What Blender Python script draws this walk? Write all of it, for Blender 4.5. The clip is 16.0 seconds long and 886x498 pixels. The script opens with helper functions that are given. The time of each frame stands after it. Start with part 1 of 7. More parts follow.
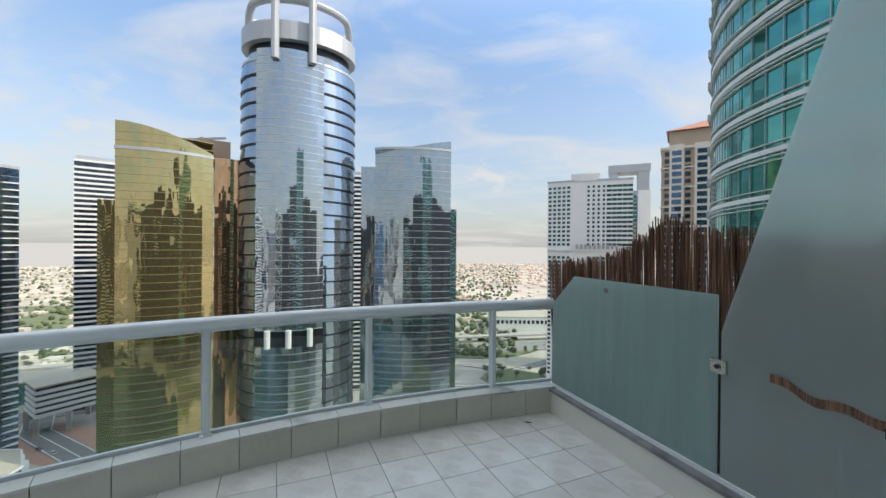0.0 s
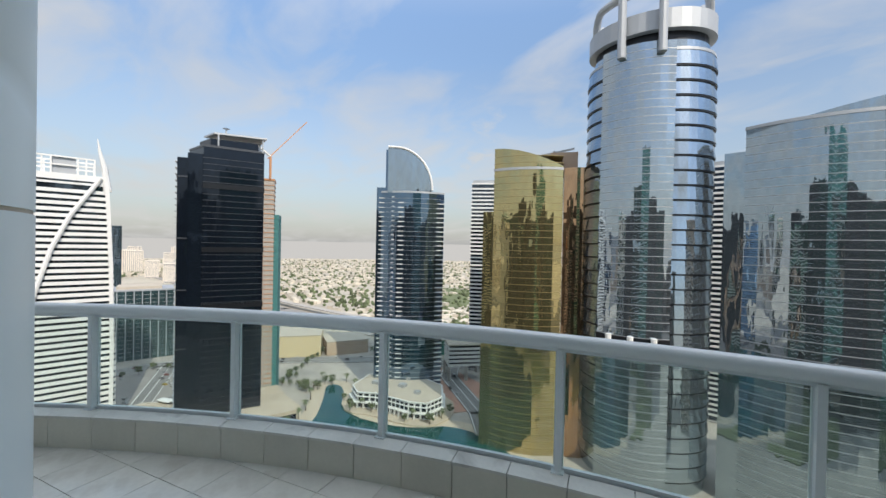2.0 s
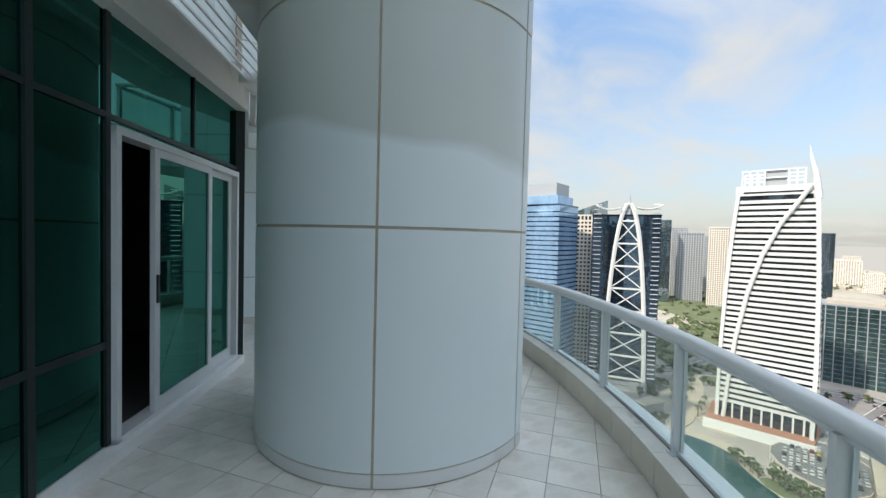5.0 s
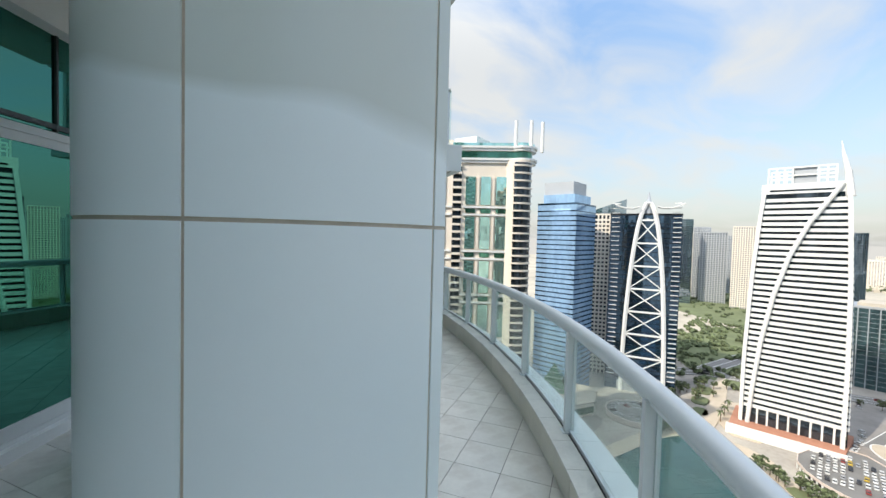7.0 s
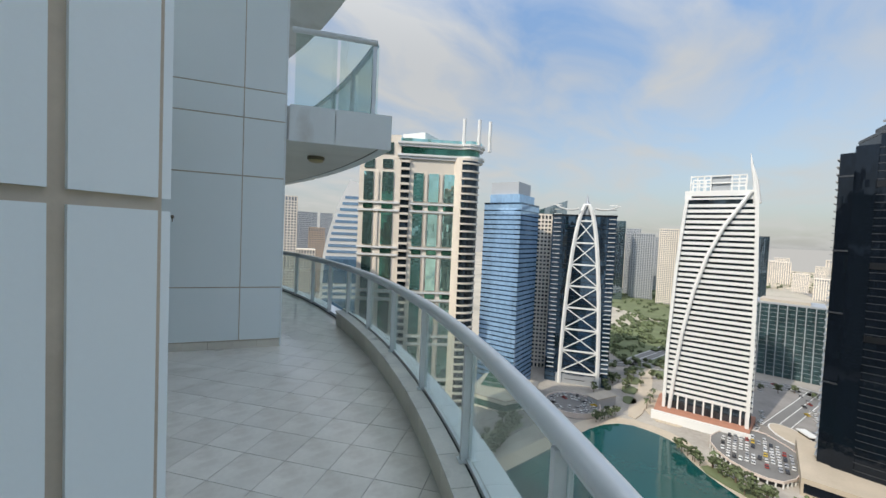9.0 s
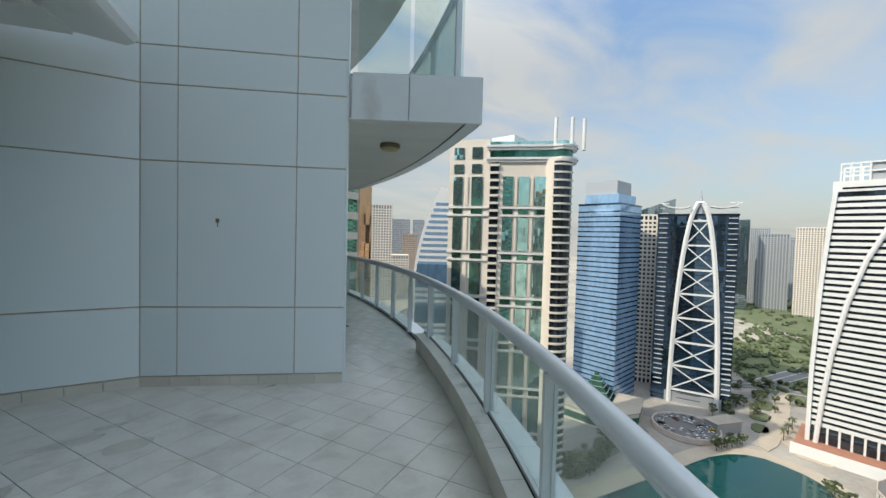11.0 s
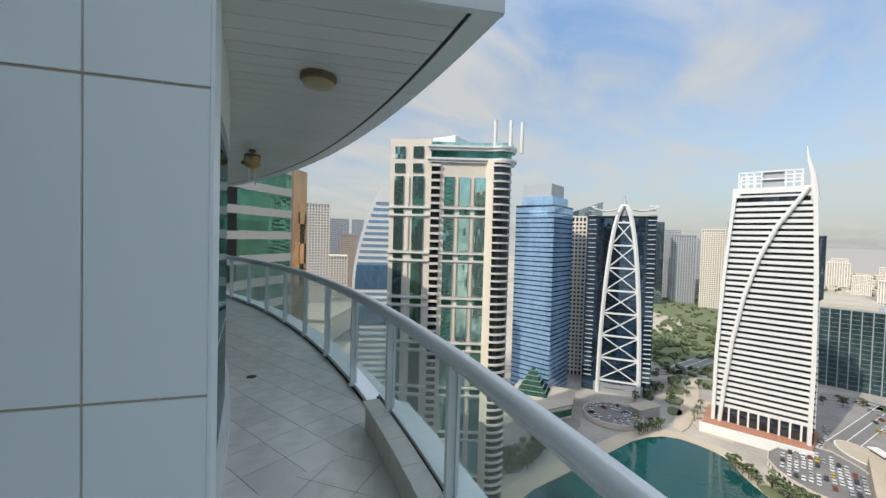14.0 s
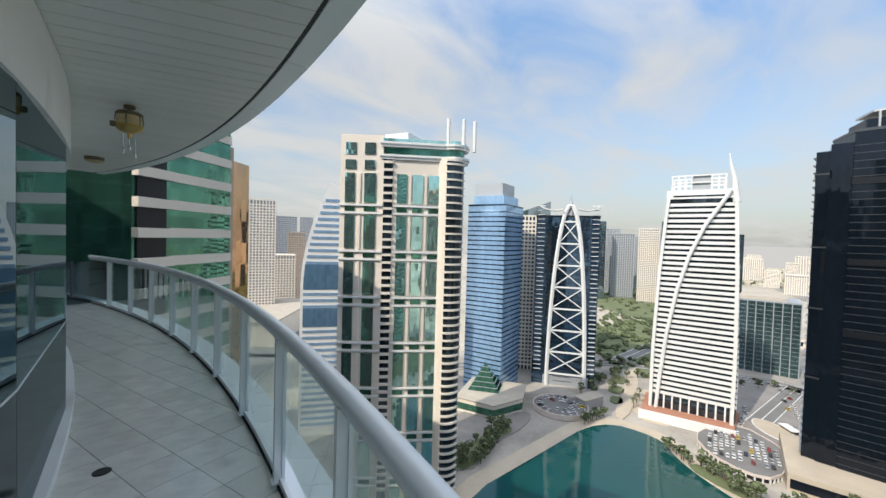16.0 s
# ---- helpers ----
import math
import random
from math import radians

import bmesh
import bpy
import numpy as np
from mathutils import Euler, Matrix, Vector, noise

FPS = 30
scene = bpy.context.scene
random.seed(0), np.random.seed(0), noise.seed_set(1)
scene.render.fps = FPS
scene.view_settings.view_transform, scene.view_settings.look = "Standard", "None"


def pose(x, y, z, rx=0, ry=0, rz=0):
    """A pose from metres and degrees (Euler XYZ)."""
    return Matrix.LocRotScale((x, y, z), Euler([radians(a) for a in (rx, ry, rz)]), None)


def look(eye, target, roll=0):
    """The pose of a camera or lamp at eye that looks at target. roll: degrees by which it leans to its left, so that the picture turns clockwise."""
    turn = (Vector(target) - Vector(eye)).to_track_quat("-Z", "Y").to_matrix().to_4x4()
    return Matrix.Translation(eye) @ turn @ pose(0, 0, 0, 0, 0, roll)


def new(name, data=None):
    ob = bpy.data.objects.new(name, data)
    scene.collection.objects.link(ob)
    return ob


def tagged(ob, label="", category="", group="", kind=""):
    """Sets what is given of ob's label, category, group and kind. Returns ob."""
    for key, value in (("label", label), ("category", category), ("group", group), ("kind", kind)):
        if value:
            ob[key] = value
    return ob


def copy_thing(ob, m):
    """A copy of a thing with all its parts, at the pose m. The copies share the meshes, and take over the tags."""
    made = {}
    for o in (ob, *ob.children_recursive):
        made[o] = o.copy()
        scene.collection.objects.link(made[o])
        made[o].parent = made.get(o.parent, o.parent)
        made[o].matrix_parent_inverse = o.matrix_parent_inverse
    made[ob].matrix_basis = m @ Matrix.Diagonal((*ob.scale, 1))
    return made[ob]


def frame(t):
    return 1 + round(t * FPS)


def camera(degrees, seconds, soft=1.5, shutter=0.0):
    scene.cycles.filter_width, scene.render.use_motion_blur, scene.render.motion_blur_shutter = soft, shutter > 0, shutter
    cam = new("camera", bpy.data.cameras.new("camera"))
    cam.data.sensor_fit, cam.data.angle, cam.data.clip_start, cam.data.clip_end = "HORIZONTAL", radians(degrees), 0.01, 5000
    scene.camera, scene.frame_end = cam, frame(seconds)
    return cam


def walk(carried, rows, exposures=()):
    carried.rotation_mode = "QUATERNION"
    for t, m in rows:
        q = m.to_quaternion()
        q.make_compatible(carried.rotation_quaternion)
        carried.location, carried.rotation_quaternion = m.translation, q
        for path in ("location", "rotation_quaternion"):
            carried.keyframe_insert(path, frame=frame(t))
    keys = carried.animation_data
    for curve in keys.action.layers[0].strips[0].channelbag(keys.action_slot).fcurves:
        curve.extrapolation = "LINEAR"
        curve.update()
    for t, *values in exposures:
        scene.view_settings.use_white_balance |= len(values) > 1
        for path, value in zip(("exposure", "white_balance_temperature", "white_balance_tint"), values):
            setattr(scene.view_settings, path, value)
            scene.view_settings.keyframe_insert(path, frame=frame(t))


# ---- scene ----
cam = camera(97.1, 16.0)
PATH = [
    (0, (-1.603, -1.428, 1.603), (-1.635, 0.572, 1.594), 0.5),
    (0.5, (-1.427, -1.14, 1.611), (-1.78, 0.829, 1.601), 0.6),
    (1, (-1.25, -0.85, 1.614), (-1.941, 1.027, 1.608), 0.7),
    (1.5, (-1.093, -0.552, 1.62), (-2.177, 1.129, 1.603), 1.0),
    (2, (-0.983, -0.204, 1.62), (-2.481, 1.121, 1.599), 1.2),
    (2.5, (-0.913, 0.161, 1.635), (-2.666, 1.125, 1.61), 1.3),
    (3, (-0.913, 0.532, 1.641), (-2.822, 1.13, 1.611), 1.4),
    (3.5, (-1.039, 0.825, 1.658), (-3.023, 1.075, 1.619), 1.5),
    (4, (-1.123, 1.0, 1.682), (-3.108, 0.759, 1.636), 1.6),
    (4.5, (-1.169, 1.157, 1.691), (-2.87, 0.107, 1.633), 1.7),
    (4.7, (-1.201, 1.205, 1.683), (-2.691, -0.128, 1.624), 1.4),
    (7, (-2.456, 1.148, 1.69), (-3.86, -0.274, 1.623), 1.5),
    (7.5, (-2.796, 0.962, 1.701), (-4.366, -0.275, 1.636), 1.6),
    (7.8, (-3.044, 0.842, 1.702), (-4.662, -0.332, 1.644), 1.5),
    (8, (-3.184, 0.746, 1.713), (-4.794, -0.438, 1.65), 1.8),
    (10.5, (-4.761, -0.61, 1.688), (-6.237, -1.958, 1.626), 1.6),
    (11, (-4.969, -0.922, 1.681), (-6.233, -2.471, 1.618), 1.5),
    (11.5, (-5.086, -1.194, 1.67), (-5.886, -3.025, 1.604), 1.2),
    (12, (-5.229, -1.472, 1.674), (-5.818, -3.382, 1.606), 1.3),
    (12.5, (-5.484, -1.776, 1.678), (-6.293, -3.604, 1.608), 1.4),
    (13, (-5.729, -2.116, 1.659), (-6.841, -3.777, 1.599), 1.3),
    (13.5, (-5.946, -2.468, 1.682), (-7.324, -3.917, 1.626), 1.4),
    (14, (-6.215, -2.829, 1.688), (-7.699, -4.169, 1.634), 1.6),
    (14.5, (-6.481, -3.176, 1.679), (-7.951, -4.532, 1.623), 1.7),
    (15, (-6.737, -3.51, 1.678), (-8.227, -4.842, 1.621), 1.5),
    (15.5, (-7.022, -3.806, 1.679), (-8.522, -5.129, 1.628), 1.6),
    (16, (-7.267, -4.073, 1.693), (-8.902, -5.224, 1.638), 1.6),
]
walk(cam, [(t, look(eye, target, roll)) for t, eye, target, roll in PATH], [(0.0, 0.84, 6900, 10), (1.0, 0.68, 6850, 10), (2.0, 0.58, 6850, 10), (3.5, 0.54, 6850, 10), (4.5, 0.84, 7000, 9), (5.5, 0.85, 7000, 9), (7.0, 0.94, 6950, 8), (7.5, 0.66, 6900, 9), (8.2, 0.5, 6850, 9), (10.5, 0.46, 6850, 7), (11.2, 0.62, 6900, 6), (12.2, 1.02, 7000, 4), (13.0, 0.76, 6950, 6), (14.0, 0.54, 6850, 8), (15.0, 0.58, 6850, 9), (16.0, 0.68, 6850, 9)])

# ---- sky, sun, exposure ----
GROUND = -118.0
SUN = Vector((0.98, -0.22, 0.86)).normalized()
scene.view_settings.exposure = 0.6


def build_world():
    w = bpy.data.worlds.new("sky")
    scene.world = w
    w.use_nodes = True
    nt = w.node_tree
    nd = nt.nodes
    nd.clear()
    out, bg = nd.new("ShaderNodeOutputWorld"), nd.new("ShaderNodeBackground")
    sky = nd.new("ShaderNodeTexSky")
    sky.sky_type, sky.sun_disc = "NISHITA", False
    sky.sun_elevation, sky.sun_rotation = math.asin(SUN.z), math.atan2(SUN.x, SUN.y)
    sky.air_density, sky.dust_density, sky.ozone_density = 1.1, 0.5, 2.5
    tc, sep = nd.new("ShaderNodeTexCoord"), nd.new("ShaderNodeSeparateXYZ")
    nt.links.new(tc.outputs["Generated"], sep.inputs[0])
    # clouds: the direction laid onto a flat layer high above
    mx = nd.new("ShaderNodeMath")
    mx.operation, mx.inputs[1].default_value = "MAXIMUM", 0.0
    ad = nd.new("ShaderNodeMath")
    ad.operation, ad.inputs[1].default_value = "ADD", 0.16
    nt.links.new(sep.outputs[2], mx.inputs[0])
    nt.links.new(mx.outputs[0], ad.inputs[0])
    dv = nd.new("ShaderNodeVectorMath")
    dv.operation = "DIVIDE"
    cb = nd.new("ShaderNodeCombineXYZ")
    for k in range(3):
        nt.links.new(ad.outputs[0], cb.inputs[k])
    nt.links.new(tc.outputs["Generated"], dv.inputs[0])
    nt.links.new(cb.outputs[0], dv.inputs[1])
    mp = nd.new("ShaderNodeMapping")
    mp.inputs["Scale"].default_value = (0.9, 1.5, 0.6)
    mp.inputs["Rotation"].default_value = (0, 0, 0.5)
    mp.inputs["Location"].default_value = (0.35, 0.2, 0.0)
    nt.links.new(dv.outputs[0], mp.inputs[0])
    nz = nd.new("ShaderNodeTexNoise")
    nz.inputs["Scale"].default_value, nz.inputs["Detail"].default_value = 1.7, 9
    nz.inputs["Roughness"].default_value, nz.inputs["Distortion"].default_value = 0.52, 0.5
    nt.links.new(mp.outputs[0], nz.inputs["Vector"])
    rp = nd.new("ShaderNodeValToRGB")
    rp.color_ramp.elements[0].position, rp.color_ramp.elements[1].position = 0.45, 0.80
    # the high veil thickens towards the south-west
    thick, more = nd.new("ShaderNodeMapRange"), nd.new("ShaderNodeMath")
    thick.inputs["From Min"].default_value, thick.inputs["From Max"].default_value = 0.35, -0.6
    thick.inputs["To Max"].default_value = 0.15
    nt.links.new(sep.outputs[1], thick.inputs["Value"])
    nt.links.new(thick.outputs[0], more.inputs[0])
    nt.links.new(nz.outputs[0], more.inputs[1])
    nt.links.new(more.outputs[0], rp.inputs[0])
    # small fair-weather clouds low over the north
    cm, cn, cr = nd.new("ShaderNodeMapping"), nd.new("ShaderNodeTexNoise"), nd.new("ShaderNodeMapRange")
    cm.inputs["Scale"].default_value, cm.inputs["Location"].default_value = (1.0, 1.0, 2.2), (0.31, 0.12, 0.4)
    nt.links.new(tc.outputs["Generated"], cm.inputs[0])
    nt.links.new(cm.outputs[0], cn.inputs["Vector"])
    cn.inputs["Scale"].default_value, cn.inputs["Detail"].default_value, cn.inputs["Roughness"].default_value = 5.5, 7, 0.58
    cr.inputs["From Min"].default_value, cr.inputs["From Max"].default_value = 0.57, 0.66
    cr.inputs["To Max"].default_value = 0.9
    nt.links.new(cn.outputs[0], cr.inputs["Value"])
    north, low_, cu1, cu2 = nd.new("ShaderNodeMapRange"), nd.new("ShaderNodeMapRange"), nd.new("ShaderNodeMath"), nd.new("ShaderNodeMath")
    north.inputs["From Min"].default_value, north.inputs["From Max"].default_value = 0.35, 0.75
    low_.inputs["From Min"].default_value, low_.inputs["From Max"].default_value = 0.42, 0.22
    nt.links.new(sep.outputs[1], north.inputs["Value"])
    nt.links.new(sep.outputs[2], low_.inputs["Value"])
    cu1.operation = cu2.operation = "MULTIPLY"
    nt.links.new(north.outputs[0], cu1.inputs[0])
    nt.links.new(low_.outputs[0], cu1.inputs[1])
    nt.links.new(cu1.outputs[0], cu2.inputs[0])
    nt.links.new(cr.outputs[0], cu2.inputs[1])
    # haze towards the horizon
    hz = nd.new("ShaderNodeMapRange")
    hz.inputs["From Min"].default_value, hz.inputs["From Max"].default_value = 0.0, 0.42
    hz.inputs["To Min"].default_value, hz.inputs["To Max"].default_value = 0.92, 0.0
    nt.links.new(sep.outputs[2], hz.inputs["Value"])
    m1, m2 = nd.new("ShaderNodeMixRGB"), nd.new("ShaderNodeMixRGB")
    m1.inputs[2].default_value = (1.98, 2.10, 2.30, 1)
    m2.inputs[2].default_value = (3.3, 3.38, 3.48, 1)
    sc = nd.new("ShaderNodeMath")
    sc.operation, sc.inputs[1].default_value = "MULTIPLY", 0.85
    # cloud veil added high up, beyond the view, to brighten the shaded terrace
    veil, sm = nd.new("ShaderNodeMapRange"), nd.new("ShaderNodeMath")
    veil.inputs["From Min"].default_value, veil.inputs["From Max"].default_value = 0.5, 0.85
    veil.inputs["To Max"].default_value = 0.8
    nt.links.new(sep.outputs[2], veil.inputs["Value"])
    sm.operation = "MAXIMUM"
    nt.links.new(veil.outputs[0], sm.inputs[0])
    both = nd.new("ShaderNodeMath")
    both.operation = "MAXIMUM"
    nt.links.new(rp.outputs[0], both.inputs[0])
    nt.links.new(cu2.outputs[0], both.inputs[1])
    nt.links.new(both.outputs[0], sm.inputs[1])
    nt.links.new(sm.outputs[0], sc.inputs[0])
    nt.links.new(hz.outputs[0], m1.inputs[0])
    nt.links.new(sky.outputs[0], m1.inputs[1])
    nt.links.new(m1.outputs[0], m2.inputs[1])
    nt.links.new(sc.outputs[0], m2.inputs[0])
    nt.links.new(m2.outputs[0], bg.inputs[0])
    # sky strength raised overhead, out of view, to lift the terrace light
    zen = nd.new("ShaderNodeMapRange")
    zen.interpolation_type = "SMOOTHSTEP"
    zen.inputs["From Min"].default_value, zen.inputs["From Max"].default_value = 0.35, 0.95
    zen.inputs["To Min"].default_value, zen.inputs["To Max"].default_value = 0.13, 0.33
    nt.links.new(sep.outputs[2], zen.inputs["Value"])
    nt.links.new(zen.outputs[0], bg.inputs[1])
    nt.links.new(bg.outputs[0], out.inputs[0])


build_world()
sun = new("sun", bpy.data.lights.new("sun", "SUN"))
sun.data.energy, sun.data.angle, sun.data.color = 2.4, radians(0.6), (1.0, 0.94, 0.85)
sun.matrix_world = look(SUN * 300, (0, 0, 0))


# ---- materials ----
def mat(name, color, rough=0.6, metal=0.0, vary=0.12, scale=3.0, fine=40.0, bump=0.05, dirt=None, spec=0.5, rand=0.0, island=0.0):
    """Principled paint, stone or metal with variation at two scales and a fine relief."""
    m = bpy.data.materials.new(name)
    m.use_nodes = True
    nt = m.node_tree
    nd = nt.nodes
    p = nd["Principled BSDF"]
    p.inputs["Metallic"].default_value, p.inputs["Roughness"].default_value = metal, rough
    p.inputs["Specular IOR Level"].default_value = spec
    tc = nd.new("ShaderNodeTexCoord")
    n1, n2 = nd.new("ShaderNodeTexNoise"), nd.new("ShaderNodeTexNoise")
    n1.inputs["Scale"].default_value, n1.inputs["Detail"].default_value = scale, 6
    n2.inputs["Scale"].default_value, n2.inputs["Detail"].default_value = fine, 3
    nt.links.new(tc.outputs["Object"], n1.inputs["Vector"])
    nt.links.new(tc.outputs["Object"], n2.inputs["Vector"])
    ml = nd.new("ShaderNodeMath")
    ml.operation = "MULTIPLY_ADD"
    ml.inputs[1].default_value, ml.inputs[2].default_value = vary * 2.2, 1.0 - vary * 1.1
    nt.links.new(n1.outputs[0], ml.inputs[0])
    last = ml.outputs[0]
    ml2 = nd.new("ShaderNodeMath")
    ml2.operation = "MULTIPLY_ADD"
    ml2.inputs[1].default_value, ml2.inputs[2].default_value = vary * 0.8, -vary * 0.4
    nt.links.new(n2.outputs[0], ml2.inputs[0])
    ad = nd.new("ShaderNodeMath")
    nt.links.new(last, ad.inputs[0])
    nt.links.new(ml2.outputs[0], ad.inputs[1])
    last = ad.outputs[0]
    for amount, node, sock in ((rand, "ShaderNodeObjectInfo", "Random"), (island, "ShaderNodeNewGeometry", "Random Per Island")):
        if amount:
            oi, mr, mu = nd.new(node), nd.new("ShaderNodeMapRange"), nd.new("ShaderNodeMath")
            mr.inputs["To Min"].default_value, mr.inputs["To Max"].default_value = 1 - amount, 1 + amount
            mu.operation = "MULTIPLY"
            nt.links.new(oi.outputs[sock], mr.inputs["Value"])
            nt.links.new(mr.outputs[0], mu.inputs[0])
            nt.links.new(last, mu.inputs[1])
            last = mu.outputs[0]
    vm = nd.new("ShaderNodeVectorMath")
    vm.operation = "SCALE"
    vm.inputs[0].default_value = color[:3]
    nt.links.new(last, vm.inputs["Scale"])
    col = vm.outputs[0]
    if dirt:
        n3, rp, mx = nd.new("ShaderNodeTexNoise"), nd.new("ShaderNodeValToRGB"), nd.new("ShaderNodeMixRGB")
        n3.inputs["Scale"].default_value, n3.inputs["Detail"].default_value = scale * 0.7, 8
        n3.inputs["Distortion"].default_value = 0.6
        rp.color_ramp.elements[0].position, rp.color_ramp.elements[1].position = 0.55, 0.75
        mp = nd.new("ShaderNodeMapping")
        mp.inputs["Location"].default_value = (7, 3, 1)
        nt.links.new(tc.outputs["Object"], mp.inputs[0])
        nt.links.new(mp.outputs[0], n3.inputs["Vector"])
        nt.links.new(n3.outputs[0], rp.inputs[0])
        nt.links.new(rp.outputs[0], mx.inputs[0])
        nt.links.new(col, mx.inputs[1])
        mx.inputs[2].default_value = (*dirt, 1)
        col = mx.outputs[0]
    nt.links.new(col, p.inputs["Base Color"])
    if bump:
        b = nd.new("ShaderNodeBump")
        b.inputs["Strength"].default_value, b.inputs["Distance"].default_value = bump, 0.01
        nt.links.new(n2.outputs[0], b.inputs["Height"])
        nt.links.new(b.outputs[0], p.inputs["Normal"])
    return m


def facade_glass(name, color, turn=0.0, cell=(1.5, 1.5, 3.6), tilt=0.012, wave=0.02, rough=0.03, metal=0.9, vary=0.12):
    """Mirror-coated curtain wall: each pane leans a little differently and bends what it reflects."""
    m = bpy.data.materials.new(name)
    m.use_nodes = True
    nt = m.node_tree
    nd = nt.nodes
    p = nd["Principled BSDF"]
    p.inputs["Metallic"].default_value, p.inputs["Roughness"].default_value = metal, rough
    tc, rot = nd.new("ShaderNodeTexCoord"), nd.new("ShaderNodeVectorRotate")
    rot.rotation_type = "Z_AXIS"
    rot.inputs["Angle"].default_value = -turn
    nt.links.new(tc.outputs["Object"], rot.inputs["Vector"])
    dv, fl, wn = nd.new("ShaderNodeVectorMath"), nd.new("ShaderNodeVectorMath"), nd.new("ShaderNodeTexWhiteNoise")
    dv.operation, fl.operation = "DIVIDE", "FLOOR"
    dv.inputs[1].default_value = cell
    nt.links.new(rot.outputs[0], dv.inputs[0])
    nt.links.new(dv.outputs[0], fl.inputs[0])
    nt.links.new(fl.outputs[0], wn.inputs["Vector"])
    sb, sl = nd.new("ShaderNodeVectorMath"), nd.new("ShaderNodeVectorMath")
    sb.operation, sl.operation = "SUBTRACT", "SCALE"
    sb.inputs[1].default_value, sl.inputs["Scale"].default_value = (0.5, 0.5, 0.5), tilt
    nt.links.new(wn.outputs["Color"], sb.inputs[0])
    nt.links.new(sb.outputs[0], sl.inputs[0])
    nz, nb, ns = nd.new("ShaderNodeTexNoise"), nd.new("ShaderNodeVectorMath"), nd.new("ShaderNodeVectorMath")
    nz.inputs["Scale"].default_value, nz.inputs["Detail"].default_value = 0.3, 3
    nb.operation, ns.operation = "SUBTRACT", "MULTIPLY"
    nb.inputs[1].default_value, ns.inputs[1].default_value = (0.5, 0.5, 0.5), (wave, wave, wave * 0.2)
    tall_ = nd.new("ShaderNodeMapping")
    tall_.inputs["Scale"].default_value = (1.0, 1.0, 0.14)
    nt.links.new(tc.outputs["Object"], tall_.inputs[0])
    nt.links.new(tall_.outputs[0], nz.inputs["Vector"])
    nt.links.new(nz.outputs["Color"], nb.inputs[0])
    nt.links.new(nb.outputs[0], ns.inputs[0])
    ge, a1, a2, no = (nd.new("ShaderNodeNewGeometry"), nd.new("ShaderNodeVectorMath"), nd.new("ShaderNodeVectorMath"), nd.new("ShaderNodeVectorMath"))
    no.operation = "NORMALIZE"
    nt.links.new(ge.outputs["Normal"], a1.inputs[0])
    nt.links.new(sl.outputs[0], a1.inputs[1])
    nt.links.new(a1.outputs[0], a2.inputs[0])
    nt.links.new(ns.outputs[0], a2.inputs[1])
    nt.links.new(a2.outputs[0], no.inputs[0])
    nt.links.new(no.outputs[0], p.inputs["Normal"])
    mr, vs = nd.new("ShaderNodeMapRange"), nd.new("ShaderNodeVectorMath")
    mr.inputs["To Min"].default_value, mr.inputs["To Max"].default_value = 1 - vary, 1 + vary
    vs.operation = "SCALE"
    vs.inputs[0].default_value = color
    nt.links.new(wn.outputs["Value"], mr.inputs["Value"])
    nt.links.new(mr.outputs[0], vs.inputs["Scale"])
    nt.links.new(vs.outputs[0], p.inputs["Base Color"])
    return m


